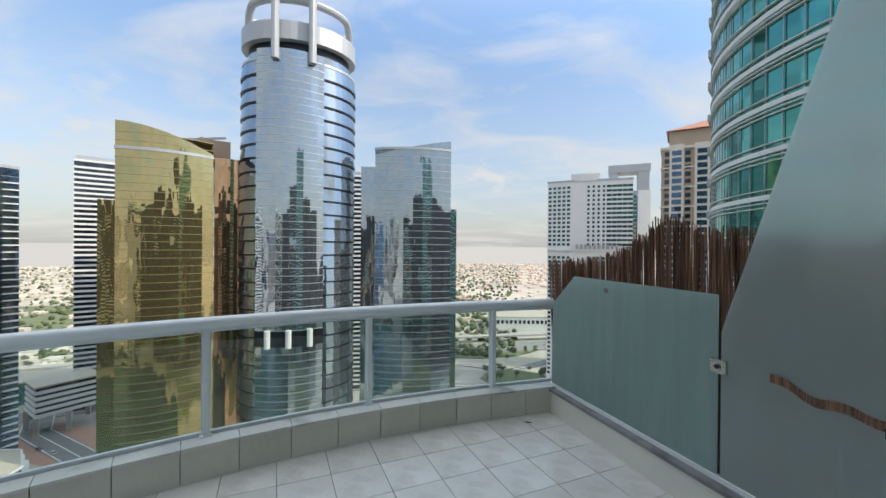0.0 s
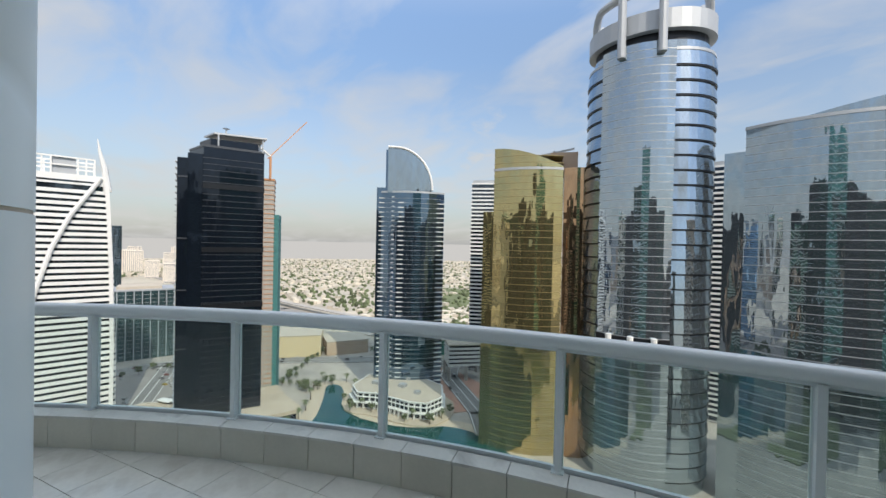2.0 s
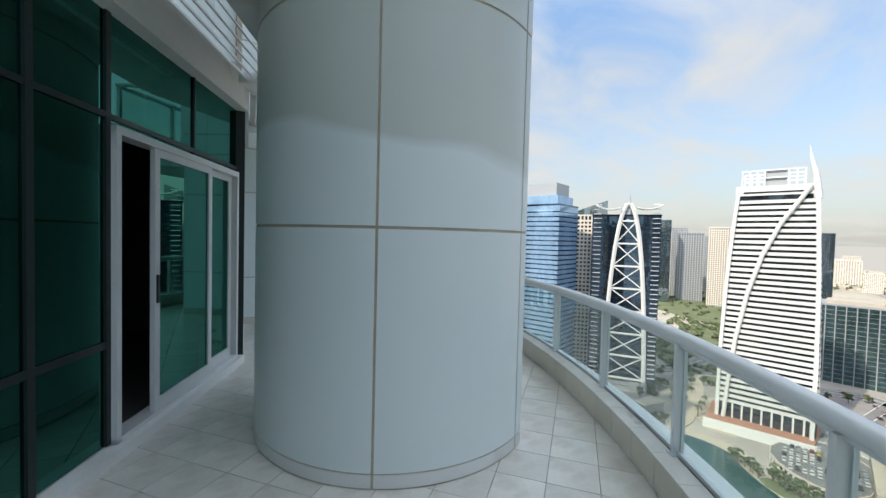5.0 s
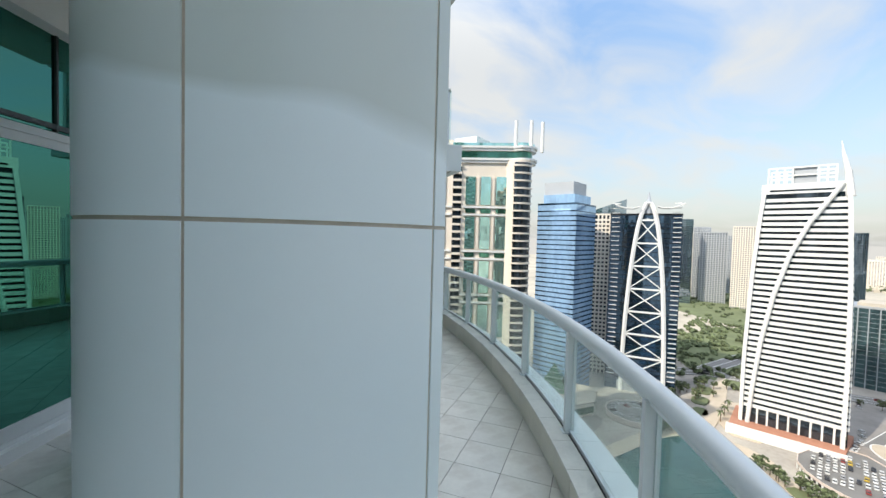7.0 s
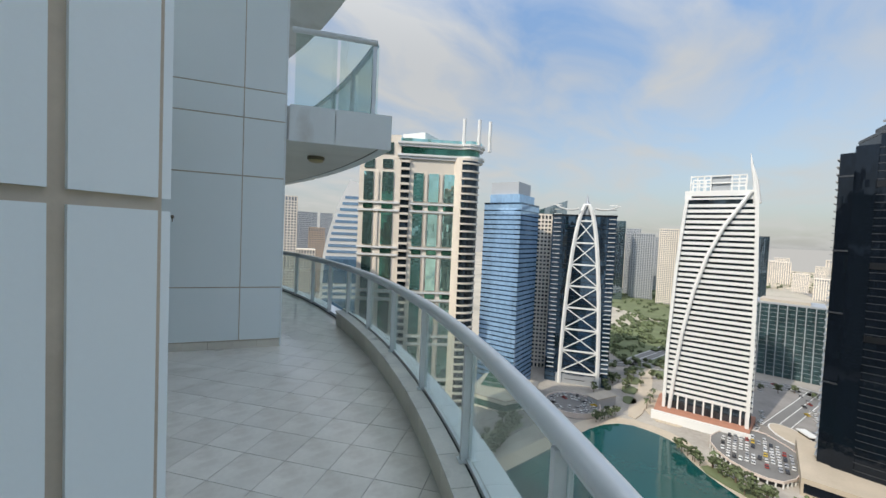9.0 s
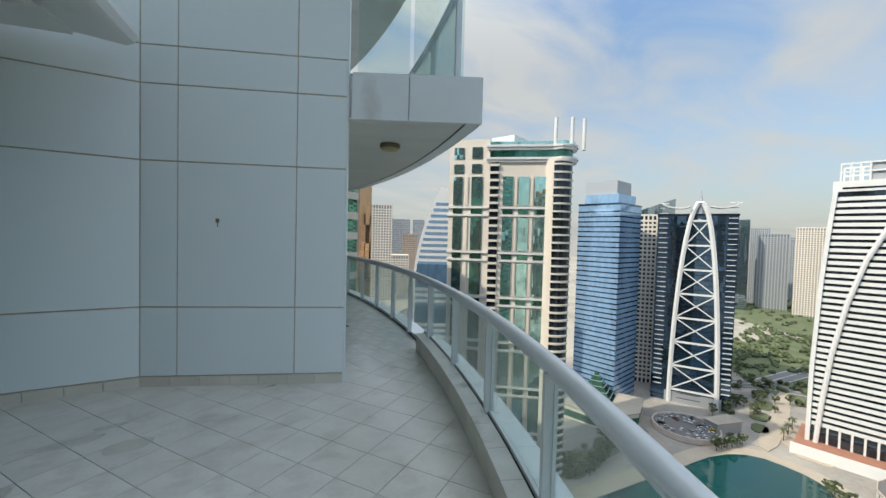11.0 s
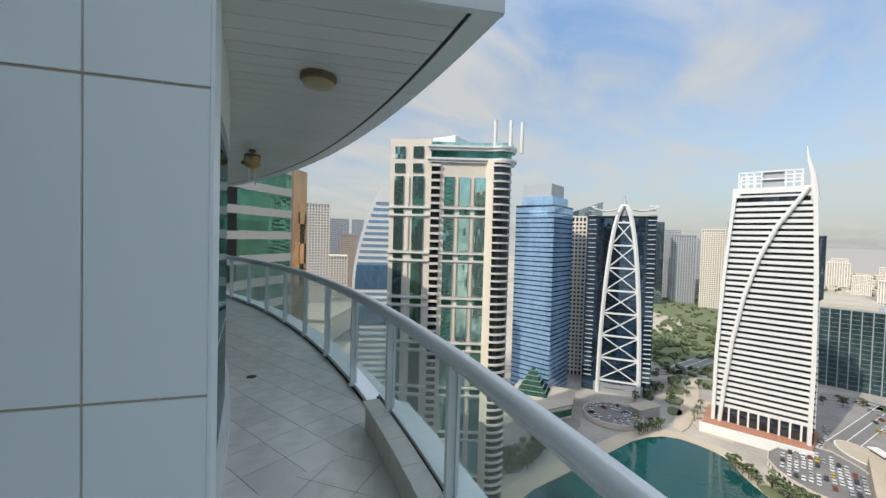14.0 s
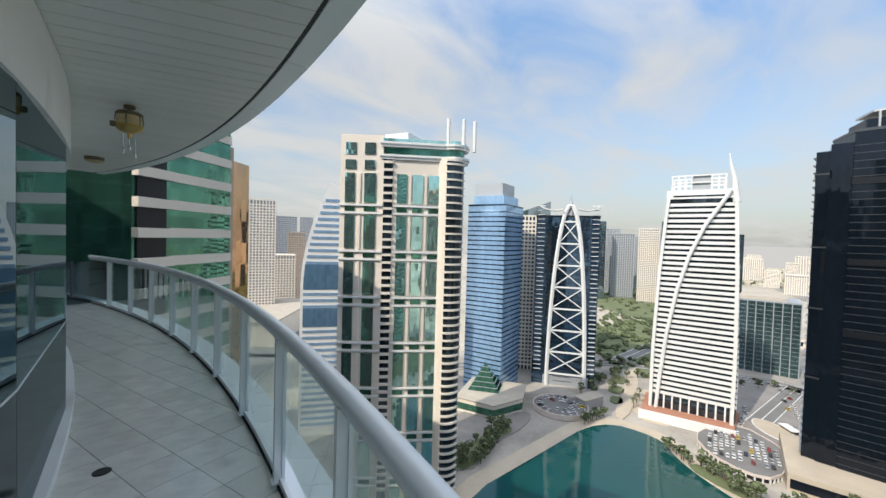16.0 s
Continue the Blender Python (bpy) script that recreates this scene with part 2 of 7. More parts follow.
def clear_glass(name, tint, gloss=0.04, frost=0.0, spread=0.0, sheen=(1, 1, 1), blur=0.0):
    """A pane: what passes through is tinted, what glances off is a mirror image; frosted panes scatter."""
    m = bpy.data.materials.new(name)
    m.use_nodes = True
    nt = m.node_tree
    nd = nt.nodes
    nd.remove(nd["Principled BSDF"])
    out = nd["Material Output"]
    tr, gl, mx = nd.new("ShaderNodeBsdfTransparent"), nd.new("ShaderNodeBsdfGlossy"), nd.new("ShaderNodeMixShader")
    lw, pw, fr = nd.new("ShaderNodeLayerWeight"), nd.new("ShaderNodeMath"), nd.new("ShaderNodeMapRange")
    lw.inputs[0].default_value, pw.operation, pw.inputs[1].default_value = 0.5, "POWER", 4.0
    nt.links.new(lw.outputs["Facing"], pw.inputs[0])
    nt.links.new(pw.outputs[0], fr.inputs["Value"])
    fr.inputs["To Min"].default_value, fr.inputs["To Max"].default_value = gloss, 0.9
    gl.inputs["Color"].default_value = (*sheen, 1)
    tr.inputs[0].default_value = (*tint, 1)
    gl.inputs["Roughness"].default_value = spread
    body = tr.outputs[0]
    if frost:
        tl, df, a, b = nd.new("ShaderNodeBsdfTranslucent"), nd.new("ShaderNodeBsdfDiffuse"), nd.new("ShaderNodeMixShader"), nd.new("ShaderNodeMixShader")
        nz, tc, mr = nd.new("ShaderNodeTexNoise"), nd.new("ShaderNodeTexCoord"), nd.new("ShaderNodeMapRange")
        mp = nd.new("ShaderNodeMapping")
        mp.inputs["Scale"].default_value = (5, 5, 0.5)
        nz.inputs["Scale"].default_value, nz.inputs["Detail"].default_value = 2.0, 6
        nt.links.new(tc.outputs["Object"], mp.inputs[0])
        nt.links.new(mp.outputs[0], nz.inputs["Vector"])
        nt.links.new(nz.outputs[0], mr.inputs["Value"])
        mr.inputs["From Min"].default_value, mr.inputs["From Max"].default_value = 0.3, 0.7
        mr.inputs["To Min"].default_value, mr.inputs["To Max"].default_value = frost - 0.06, min(frost + 0.06, 0.98)
        tl.inputs[0].default_value = df.inputs[0].default_value = (*tint, 1)
        tr.inputs[0].default_value = (0.35, 0.42, 0.40, 1)
        a.inputs[0].default_value = 0.2
        nt.links.new(tl.outputs[0], a.inputs[1])
        nt.links.new(df.outputs[0], a.inputs[2])
        nt.links.new(mr.outputs[0], b.inputs[0])
        if blur:
            tr = nd.new("ShaderNodeBsdfRefraction")
            tr.inputs["Color"].default_value = (*tint, 1)
            tr.inputs["Roughness"].default_value, tr.inputs["IOR"].default_value = blur, 1.03
        nt.links.new(tr.outputs[0], b.inputs[1])
        nt.links.new(a.outputs[0], b.inputs[2])
        body = b.outputs[0]
    nt.links.new(fr.outputs[0], mx.inputs[0])
    nt.links.new(body, mx.inputs[1])
    nt.links.new(gl.outputs[0], mx.inputs[2])
    nt.links.new(mx.outputs[0], out.inputs[0])
    return m


PANEL = mat("white_composite_panel", (0.83, 0.90, 0.905), 0.35, vary=0.03, scale=0.8, fine=120, bump=0.02, rand=0.015)


def grey_above(m, low, dark, slope):
    """The cladding is greyer above an uneven edge."""
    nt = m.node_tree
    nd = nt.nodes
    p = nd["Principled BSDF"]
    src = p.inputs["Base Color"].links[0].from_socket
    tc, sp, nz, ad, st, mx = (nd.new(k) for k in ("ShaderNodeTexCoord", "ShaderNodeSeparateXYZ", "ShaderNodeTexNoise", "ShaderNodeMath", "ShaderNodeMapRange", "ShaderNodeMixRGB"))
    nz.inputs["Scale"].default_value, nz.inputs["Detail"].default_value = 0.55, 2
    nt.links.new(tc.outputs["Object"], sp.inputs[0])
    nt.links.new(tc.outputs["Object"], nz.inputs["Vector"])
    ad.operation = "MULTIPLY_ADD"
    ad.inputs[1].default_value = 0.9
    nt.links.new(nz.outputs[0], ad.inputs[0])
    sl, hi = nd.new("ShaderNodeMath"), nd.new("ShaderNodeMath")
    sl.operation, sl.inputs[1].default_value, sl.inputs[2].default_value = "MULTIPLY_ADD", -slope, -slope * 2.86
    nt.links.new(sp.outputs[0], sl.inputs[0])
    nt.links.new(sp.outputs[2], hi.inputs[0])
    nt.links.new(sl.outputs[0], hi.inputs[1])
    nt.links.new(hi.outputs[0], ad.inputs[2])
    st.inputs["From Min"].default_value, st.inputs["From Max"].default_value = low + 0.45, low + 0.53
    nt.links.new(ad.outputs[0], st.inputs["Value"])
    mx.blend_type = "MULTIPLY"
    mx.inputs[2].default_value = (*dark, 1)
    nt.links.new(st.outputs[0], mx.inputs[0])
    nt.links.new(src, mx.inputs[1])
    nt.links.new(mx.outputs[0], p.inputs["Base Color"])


SEALANT = mat("brown_sealant", (0.50, 0.43, 0.34), 0.8, vary=0.3, scale=4, bump=0.2)
COLPANEL = mat("column_panel_grey_above", (0.80, 0.865, 0.865), 0.35, vary=0.03, scale=0.8, fine=120, bump=0.02, rand=0.015)
grey_above(COLPANEL, 2.33, (0.78, 0.77, 0.72), 0.12)
PAINT = mat("white_paint", (0.80, 0.80, 0.78), 0.5, vary=0.06, scale=2, bump=0.06, dirt=(0.62, 0.61, 0.57))
SOFFIT = mat("grey_white_soffit", (0.78, 0.79, 0.76), 0.55, vary=0.06, scale=1.2, bump=0.03, island=0.03)
STREAKED = mat("streaked_panel", (0.80, 0.85, 0.85), 0.4, vary=0.08, scale=1.6, fine=60, bump=0.03, dirt=(0.52, 0.50, 0.45))
RAIL = mat("powder_coated_aluminium", (0.76, 0.79, 0.80), 0.3, metal=0.15, vary=0.05, scale=5, bump=0.02)
LEDGE = mat("white_ledge_metal", (0.80, 0.85, 0.88), 0.35, vary=0.06, scale=3, bump=0.03)
TILE = mat("floor_tile", (0.65, 0.64, 0.59), 0.15, vary=0.16, scale=3.2, fine=26, bump=0.02, dirt=(0.50, 0.47, 0.42), rand=0.06)
GROUT = mat("grout", (0.26, 0.25, 0.23), 0.9, vary=0.3, scale=8, bump=0.2)
WALLTILE = mat("beige_wall_tile", (0.69, 0.65, 0.56), 0.4, vary=0.12, scale=2.5, bump=0.05, rand=0.06)
COPING = mat("coping_tile", (0.68, 0.65, 0.60), 0.5, vary=0.2, scale=4, bump=0.1, dirt=(0.30, 0.28, 0.25))
STONE = mat("grey_coping", (0.22, 0.22, 0.215), 0.8, vary=0.4, scale=6, bump=0.25, dirt=(0.12, 0.12, 0.115))
RUBBER = mat("black_gasket", (0.02, 0.02, 0.02), 0.6, vary=0.2)
MULLION = mat("dark_mullion", (0.025, 0.035, 0.035), 0.35, metal=0.3, vary=0.1)
FRAME = mat("white_door_frame", (0.68, 0.69, 0.68), 0.35, vary=0.05, scale=4, bump=0.02)
STEEL = mat("steel_clamp", (0.6, 0.6, 0.58), 0.25, metal=0.9, vary=0.08)
LAMP = mat("lamp_housing", (0.16, 0.13, 0.08), 0.5, vary=0.2)
LAMPGLASS = mat("yellowed_lamp_glass", (0.46, 0.40, 0.22), 0.35, vary=0.15)
BRASS = mat("brass", (0.55, 0.38, 0.14), 0.35, metal=0.8, vary=0.2)
REED = mat("reed", (0.20, 0.092, 0.050), 0.6, vary=0.35, scale=6, bump=0.2, island=0.55)
# Rooms behind the glass: their dimness is put into this dark wall colour.
DARKROOM = mat("dim_coloured_room_wall", (0.10, 0.10, 0.09), 0.8, vary=0.1)
CLEAR = clear_glass("clear_glass", (0.86, 0.92, 0.90))
GREEN = clear_glass("green_tinted_glass", (0.012, 0.085, 0.065), 0.38, sheen=(0.125, 0.43, 0.35))
SMOKE = clear_glass("smoked_glass", (0.03, 0.05, 0.06), 0.28, sheen=(0.52, 0.64, 0.70))
SPANDREL = clear_glass("dark_spandrel_glass", (0.04, 0.05, 0.055), 0.32, sheen=(0.46, 0.52, 0.54), spread=0.12)
FROST = clear_glass("frosted_glass", (0.68, 0.84, 0.81), 0.04, frost=0.93, spread=0.35)
FROSTDARK = clear_glass("frosted_dusty_glass", (0.84, 0.93, 0.91), 0.05, frost=0.56, spread=0.2, blur=0.35)


# ---- mesh helpers ----
class Geo:
    """Gathers solids into one mesh."""

    def __init__(self):
        self.v, self.f = [], []

    def add(self, verts, faces):
        n = len(self.v)
        self.v += [tuple(p) for p in verts]
        self.f += [tuple(i + n for i in f) for f in faces]
        return self

    def box(self, c, size, turn=0.0):
        hx, hy, hz = size[0] / 2, size[1] / 2, size[2] / 2
        ca, sa = math.cos(turn), math.sin(turn)
        vs = []
        for z in (-hz, hz):
            for x, y in ((-hx, -hy), (hx, -hy), (hx, hy), (-hx, hy)):
                vs.append((c[0] + x * ca - y * sa, c[1] + x * sa + y * ca, c[2] + z))
        return self.add(vs, [(3, 2, 1, 0), (4, 5, 6, 7), (0, 1, 5, 4), (1, 2, 6, 5), (2, 3, 7, 6), (3, 0, 4, 7)])

    def prism(self, poly, z0, z1):
        """An upright prism; z1 may be a list of heights, one a corner."""
        n = len(poly)
        if sum(poly[i][0] * poly[(i + 1) % n][1] - poly[(i + 1) % n][0] * poly[i][1] for i in range(n)) < 0:
            poly = poly[::-1]
            z1 = z1[::-1] if isinstance(z1, (list, tuple)) else z1
        tops = list(z1) if isinstance(z1, (list, tuple)) else [z1] * n
        vs = [(x, y, z0) for x, y in poly] + [(p[0], p[1], z) for p, z in zip(poly, tops)]
        fs = [tuple(range(n - 1, -1, -1)), tuple(range(n, 2 * n))] + [(i, (i + 1) % n, (i + 1) % n + n, i + n) for i in range(n)]
        return self.add(vs, fs)

    def bar(self, a, b, w, h=None):
        """A square bar from a to b."""
        a, b = Vector(a), Vector(b)
        d = (b - a).normalized()
        side = d.cross(Vector((0, 0, 1)))
        side = side.normalized() if side.length > 1e-4 else Vector((1, 0, 0))
        up = side.cross(d)
        h = h or w
        vs = [p + side * (i * w / 2) + up * (j * h / 2) for p in (a, b) for i, j in ((-1, -1), (1, -1), (1, 1), (-1, 1))]
        return self.add(vs, [(3, 2, 1, 0), (4, 5, 6, 7), (0, 1, 5, 4), (1, 2, 6, 5), (2, 3, 7, 6), (3, 0, 4, 7)][0:6])

    def tube(self, pts, r, n=12):
        vs, fs = [], []
        pts = [Vector(p) for p in pts]
        for i, p in enumerate(pts):
            d = (pts[min(i + 1, len(pts) - 1)] - pts[max(i - 1, 0)]).normalized()
            side = d.cross(Vector((0, 0, 1)))
            side = side.normalized() if side.length > 1e-3 else Vector((1, 0, 0))
            up = side.cross(d)
            rr = r[i] if isinstance(r, (list, tuple)) else r
            vs += [p + side * (math.cos(a) * rr) + up * (math.sin(a) * rr) for a in (2 * math.pi * k / n for k in range(n))]
        for i in range(len(pts) - 1):
            fs += [(i * n + k, i * n + (k + 1) % n, (i + 1) * n + (k + 1) % n, (i + 1) * n + k) for k in range(n)]
        fs += [tuple(range(n - 1, -1, -1)), tuple(range((len(pts) - 1) * n, len(pts) * n))]
        return self.add(vs, fs)

    def lathe(self, prof, c, n=24):
        """Turned about an upright axis at c; prof: rows of radius, z."""
        vs, fs = [], []
        for r, z in prof:
            vs += [(c[0] + r * math.cos(2 * math.pi * k / n), c[1] + r * math.sin(2 * math.pi * k / n), c[2] + z) for k in range(n)]
        for i in range(len(prof) - 1):
            fs += [(i * n + k, i * n + (k + 1) % n, (i + 1) * n + (k + 1) % n, (i + 1) * n + k) for k in range(n)]
        fs += [tuple(range(n - 1, -1, -1)), tuple(range((len(prof) - 1) * n, len(prof) * n))]
        return self.add(vs, fs)

    def mesh(self, name, material, smooth=False):
        me = bpy.data.meshes.new(name)
        me.from_pydata(self.v, [], self.f)
        me.materials.append(material)
        bm = bmesh.new()
        bm.from_mesh(me)
        if len(bm.faces) < 60000:
            bmesh.ops.recalc_face_normals(bm, faces=bm.faces)
        bm.to_mesh(me)
        bm.free()
        if smooth:
            me.polygons.foreach_set("use_smooth", [True] * len(me.polygons))
            me.set_sharp_from_angle(angle=radians(35))
        return me


def thing(name, label, category, base=(0, 0, 0), group=""):
    ob = new(name)
    ob.empty_display_size = 0.2
    ob.location = base
    return tagged(ob, label, category, group)


def part(name, geo, material, parent=None, label="", smooth=False):
    ob = new(name, geo if isinstance(geo, bpy.types.Mesh) else geo.mesh(name, material, smooth))
    if parent is not None:
        ob.parent = parent
        if parent.data is None:
            ob.matrix_parent_inverse = Matrix.Translation(-parent.location)
    return tagged(ob, label)


def structure(name, geo, material, label, category, smooth=False):
    return tagged(part(name, geo, material, None, "", smooth), label, category, "", "structure")


# ---- the line of the railing ----
RAIL0, TURN0, BEND0, BEND1, BAY, SMAX = (-1.172, 2.379), 3.4586, 0.11936, -0.0037, 1.203, 21.6


def heading(s):
    m = min(s, 10.0)
    return TURN0 + BEND0 * m + BEND1 * m * m + max(s - 10.0, 0) * (BEND0 + 20 * BEND1)


LINE, STEP = [], 0.02
px_, py_ = RAIL0[0] - math.cos(TURN0) * 2.0, RAIL0[1] - math.sin(TURN0) * 2.0
for k_ in range(int((SMAX + 4) / STEP) + 1):
    s_ = -2.0 + k_ * STEP
    LINE.append((px_, py_))
    h_ = heading(max(s_ + STEP / 2, 0))
    px_, py_ = px_ + math.cos(h_) * STEP, py_ + math.sin(h_) * STEP


def on_line(s, off=0.0, z=None):
    """A point at s metres along the railing, off metres outside it."""
    k = (s + 2.0) / STEP
    i = max(0, min(int(k), len(LINE) - 2))
    f = k - i
    x, y = (LINE[i][j] + (LINE[i + 1][j] - LINE[i][j]) * f for j in (0, 1))
    h = heading(max(s, 0))
    x, y = x + math.sin(h) * off, y - math.cos(h) * off
    return (x, y) if z is None else (x, y, z)


def sweep(geo, prof, s0, s1, ds=0.15):
    """A closed profile of (off, z) drawn along the railing's line."""
    n, m = max(1, math.ceil((s1 - s0) / ds)), len(prof)
    vs = [on_line(s0 + (s1 - s0) * i / n, o, z) for i in range(n + 1) for o, z in prof]
    fs = [(i * m + k, i * m + (k + 1) % m, (i + 1) * m + (k + 1) % m, (i + 1) * m + k) for i in range(n) for k in range(m)]
    fs += [tuple(range(m)), tuple(range(n * m, n * m + m))]
    return geo.add(vs, fs)


def rect(o0, o1, z0, z1):
    return [(o0, z0), (o1, z0), (o1, z1), (o0, z1)]


# ---- terrace: plan ----
COL, COLR = (-3.755, -1.685), 1.25
FA0, FA1 = (-0.70, -1.345), (-3.13, -4.16)          # door wall
FC = (-3.924, -6.302)                              # inner corner of the glass wall
WD = (-5.098, -6.125)                              # inner corner of the panel walls
WE = (-6.89, -5.02)                                # outer corner of the panel wall
SCR0, SCR1 = (-0.575, 2.52), (0.55, -0.62)          # privacy screen line
END_S = 21.5


def unit(a, b):
    d = Vector((b[0] - a[0], b[1] - a[1]))
    return d.normalized(), d.length


def along(a, b, d, out=0.0):
    """d metres from a towards b, and out metres to the left of that way."""
    u, _ = unit(a, b)
    return (a[0] + u.x * d - u.y * out, a[1] + u.y * d + u.x * out)


def slab_on(geo, a, b, d0, d1, o0, o1, z0, z1):
    """An upright block along the wall from a to b."""
    return geo.prism([along(a, b, d0, o0), along(a, b, d1, o0), along(a, b, d1, o1), along(a, b, d0, o1)], z0, z1)


def inflate(poly, d):
    """The polygon with every side moved outwards by d."""
    n = len(poly)
    area = sum(poly[i][0] * poly[(i + 1) % n][1] - poly[(i + 1) % n][0] * poly[i][1] for i in range(n))
    if area < 0:
        poly = poly[::-1]
    out = []
    for i in range(n):
        a, b, c = Vector(poly[i - 1]), Vector(poly[i]), Vector(poly[(i + 1) % n])
        u, w = (b - a).normalized(), (c - b).normalized()
        n1, n2 = Vector((u.y, -u.x)), Vector((w.y, -w.x))
        m = n1 + n2
        m = m / max(m.length_squared / 2, 0.35)
        out.append((b.x + m.x * d, b.y + m.y * d))
    return out


def smooth_loop(poly, times=2):
    for _ in range(times):
        poly = [q for i, a in enumerate(poly) for b in [poly[(i + 1) % len(poly)]] for q in ((a[0] * 0.75 + b[0] * 0.25, a[1] * 0.75 + b[1] * 0.25), (a[0] * 0.25 + b[0] * 0.75, a[1] * 0.25 + b[1] * 0.75))]
    return poly


# ---- terrace: slab, upstand, railing ----
g = Geo()
inner = [(3.2, -3.5), (-0.6, -3.5), FC, (-6.0, -8.5), (-6.6, -17.5)]
outer = [on_line(s, 0.22) for s in np.linspace(-1.9, 21.9, 90)]
g.prism([(3.2, 3.5)] + outer + inner[::-1], -0.45, -0.012)
floor_ob = structure("floor", g, GROUT, "grouted bed of the tiled terrace floor", "floor")

g = Geo()
sweep(g, rect(-0.125, 0.05, -0.3, 0.235), -0.66, 11.12)
parapet = structure("parapet_wall", g, GROUT, "low curved upstand under the railing, faced with beige tiles", "parapet")
g = Geo()
for k in range(33):
    s0 = -0.64 + k * 0.355
    sweep(g, rect(-0.165, -0.02, 0.236, 0.254), s0, s0 + 0.350, 0.12)
part("coping", g, COPING, parapet, "worn pale coping tiles")
g = Geo()
sweep(g, rect(-0.02, 0.012, 0.20, 0.246), -0.66, 11.14)
sweep(g, rect(-0.008, 0.012, -0.2, 0.006), 11.14, END_S)
part("gasket", g, RUBBER, parapet, "black rubber joint at the foot of the glass")
g = Geo()
sweep(g, [(0.012, 0.20), (0.30, 0.12), (0.30, -0.45), (0.012, -0.45)], -0.9, 11.2)
sweep(g, [(0.012, 0.045), (0.30, 0.03), (0.30, -0.45), (0.012, -0.45)], 11.2, END_S)
ledge = structure("ledge", g, LEDGE, "pale metal ledge outside the glass balustrade", "ledge")

railing = thing("railing", "curved pale grey aluminium railing with glass panels on a tiled upstand", "railing", on_line(5, 0, 0.2))
g = Geo()
g.tube([on_line(s, 0.0, 1.046) for s in np.linspace(-0.66, END_S, 160)], 0.046, 16)
part("handrail", g, RAIL, railing, "round pale grey handrail", smooth=True)
g = Geo()
sweep(g, rect(-0.018, 0.018, 0.985, 1.01), -0.66, END_S)
part("top_channel", g, RAIL, railing)
g = Geo()
sweep(g, rect(-0.004, 0.022, 0.246, 0.275), -0.66, 11.14)
sweep(g, rect(-0.004, 0.022, 0.03, 0.07), 11.14, END_S)
part("bottom_channel", g, RAIL, railing)


def post_mesh(z0):
    p = Geo()
    p.box((0, -0.012, (z0 + 1.0) / 2), (0.036, 0.05, 1.0 - z0))
    p.box((0, 0.02, (z0 + 1.0) / 2), (0.058, 0.02, 1.0 - z0))
    p.box((0, -0.01, z0 + 0.006), (0.075, 0.085, 0.012))
    return p.mesh("post", RAIL)


tall, short = post_mesh(0.04), post_mesh(0.25)
for k in range(0, 18):
    s = k * BAY
    ob = part("post", tall if s > 11.14 else short, None, railing)
    x, y = on_line(s)
    ob.matrix_basis = pose(x, y, 0, 0, 0, math.degrees(heading(s)) + 180)
for k in range(-1, 18):
    s0, s1 = max(k * BAY + 0.025, -0.6), min((k + 1) * BAY - 0.025, END_S)
    if s1 > s0:
        g = Geo()
        z0 = 0.27 if s0 < 11 else 0.06
        sweep(g, rect(0.006, 0.016, z0, 0.99), s0, s1, 0.3)
        ob = part("glass_panel", g, CLEAR, railing)
        ob.visible_shadow = False

# ---- terrace: privacy screen on the neighbour's side ----
U, SL = unit(SCR0, SCR1)
g = Geo()
slab_on(g, SCR0, SCR1, -0.05, 3.4, -0.055, 0.20, -0.3, 0.205)
kerb = structure("kerb_wall", g, WALLTILE, "low tiled kerb wall carrying the frosted privacy glass", "kerb")
g = Geo()
slab_on(g, SCR0, SCR1, -0.05, 3.4, -0.075, 0.20, 0.206, 0.232)
part("capping", g, STONE, kerb, "stained grey stone capping")
g = Geo()
slab_on(g, SCR0, SCR1, 0.0, 3.4, -0.012, 0.022, 0.233, 0.262)
part("glazing_bead", g, PAINT, kerb, "white bead at the foot of the glass")

screen = thing("privacy_screen", "two dusty frosted glass panes joined by a steel clamp", "screen", (*along(SCR0, SCR1, 1.2), 0.23))


def pane_up(geo, pts, thick=0.012):
    """A pane standing on the screen's line; pts: rows of distance, height."""
    a = [Vector((*along(SCR0, SCR1, d, 0.0), z)) for d, z in pts]
    b = [Vector((*along(SCR0, SCR1, d, thick), z)) for d, z in pts]
    n = len(pts)
    return geo.add(a + b, [tuple(range(n)), tuple(range(2 * n - 1, n - 1, -1))] + [(i, i + n, (i + 1) % n + n, (i + 1) % n) for i in range(n)])


part("pane", pane_up(Geo(), [(0.02, 0.25), (1.695, 0.25), (1.695, 1.335), (0.36, 1.345), (0.03, 1.05)]), FROST, screen, "frosted blue-green pane with a cut corner")
part("pane", pane_up(Geo(), [(1.72, 0.25), (3.36, 0.25), (3.36, 2.86), (2.28, 2.86), (1.72, 1.12)]), FROSTDARK, screen, "tall dusty pane with a slanting edge")
g = Geo()
slab_on(g, SCR0, SCR1, 1.665, 1.76, -0.02, 0.03, 0.875, 0.955)
cl = part("clamp", g, STEEL, screen, "square steel glass clamp")
g = Geo()
g.tube([(*along(SCR0, SCR1, 1.713, -0.019), 0.915), (*along(SCR0, SCR1, 1.713, -0.03), 0.915)], 0.014)
part("bolt", g, MULLION, cl)
g = Geo()
g.tube([(*along(SCR0, SCR1, 0.77, -0.001), 1.26), (*along(SCR0, SCR1, 0.77, -0.007), 1.26)], 0.022)
part("cover_cap", g, STONE, screen, "round grey cap over a drilled hole")
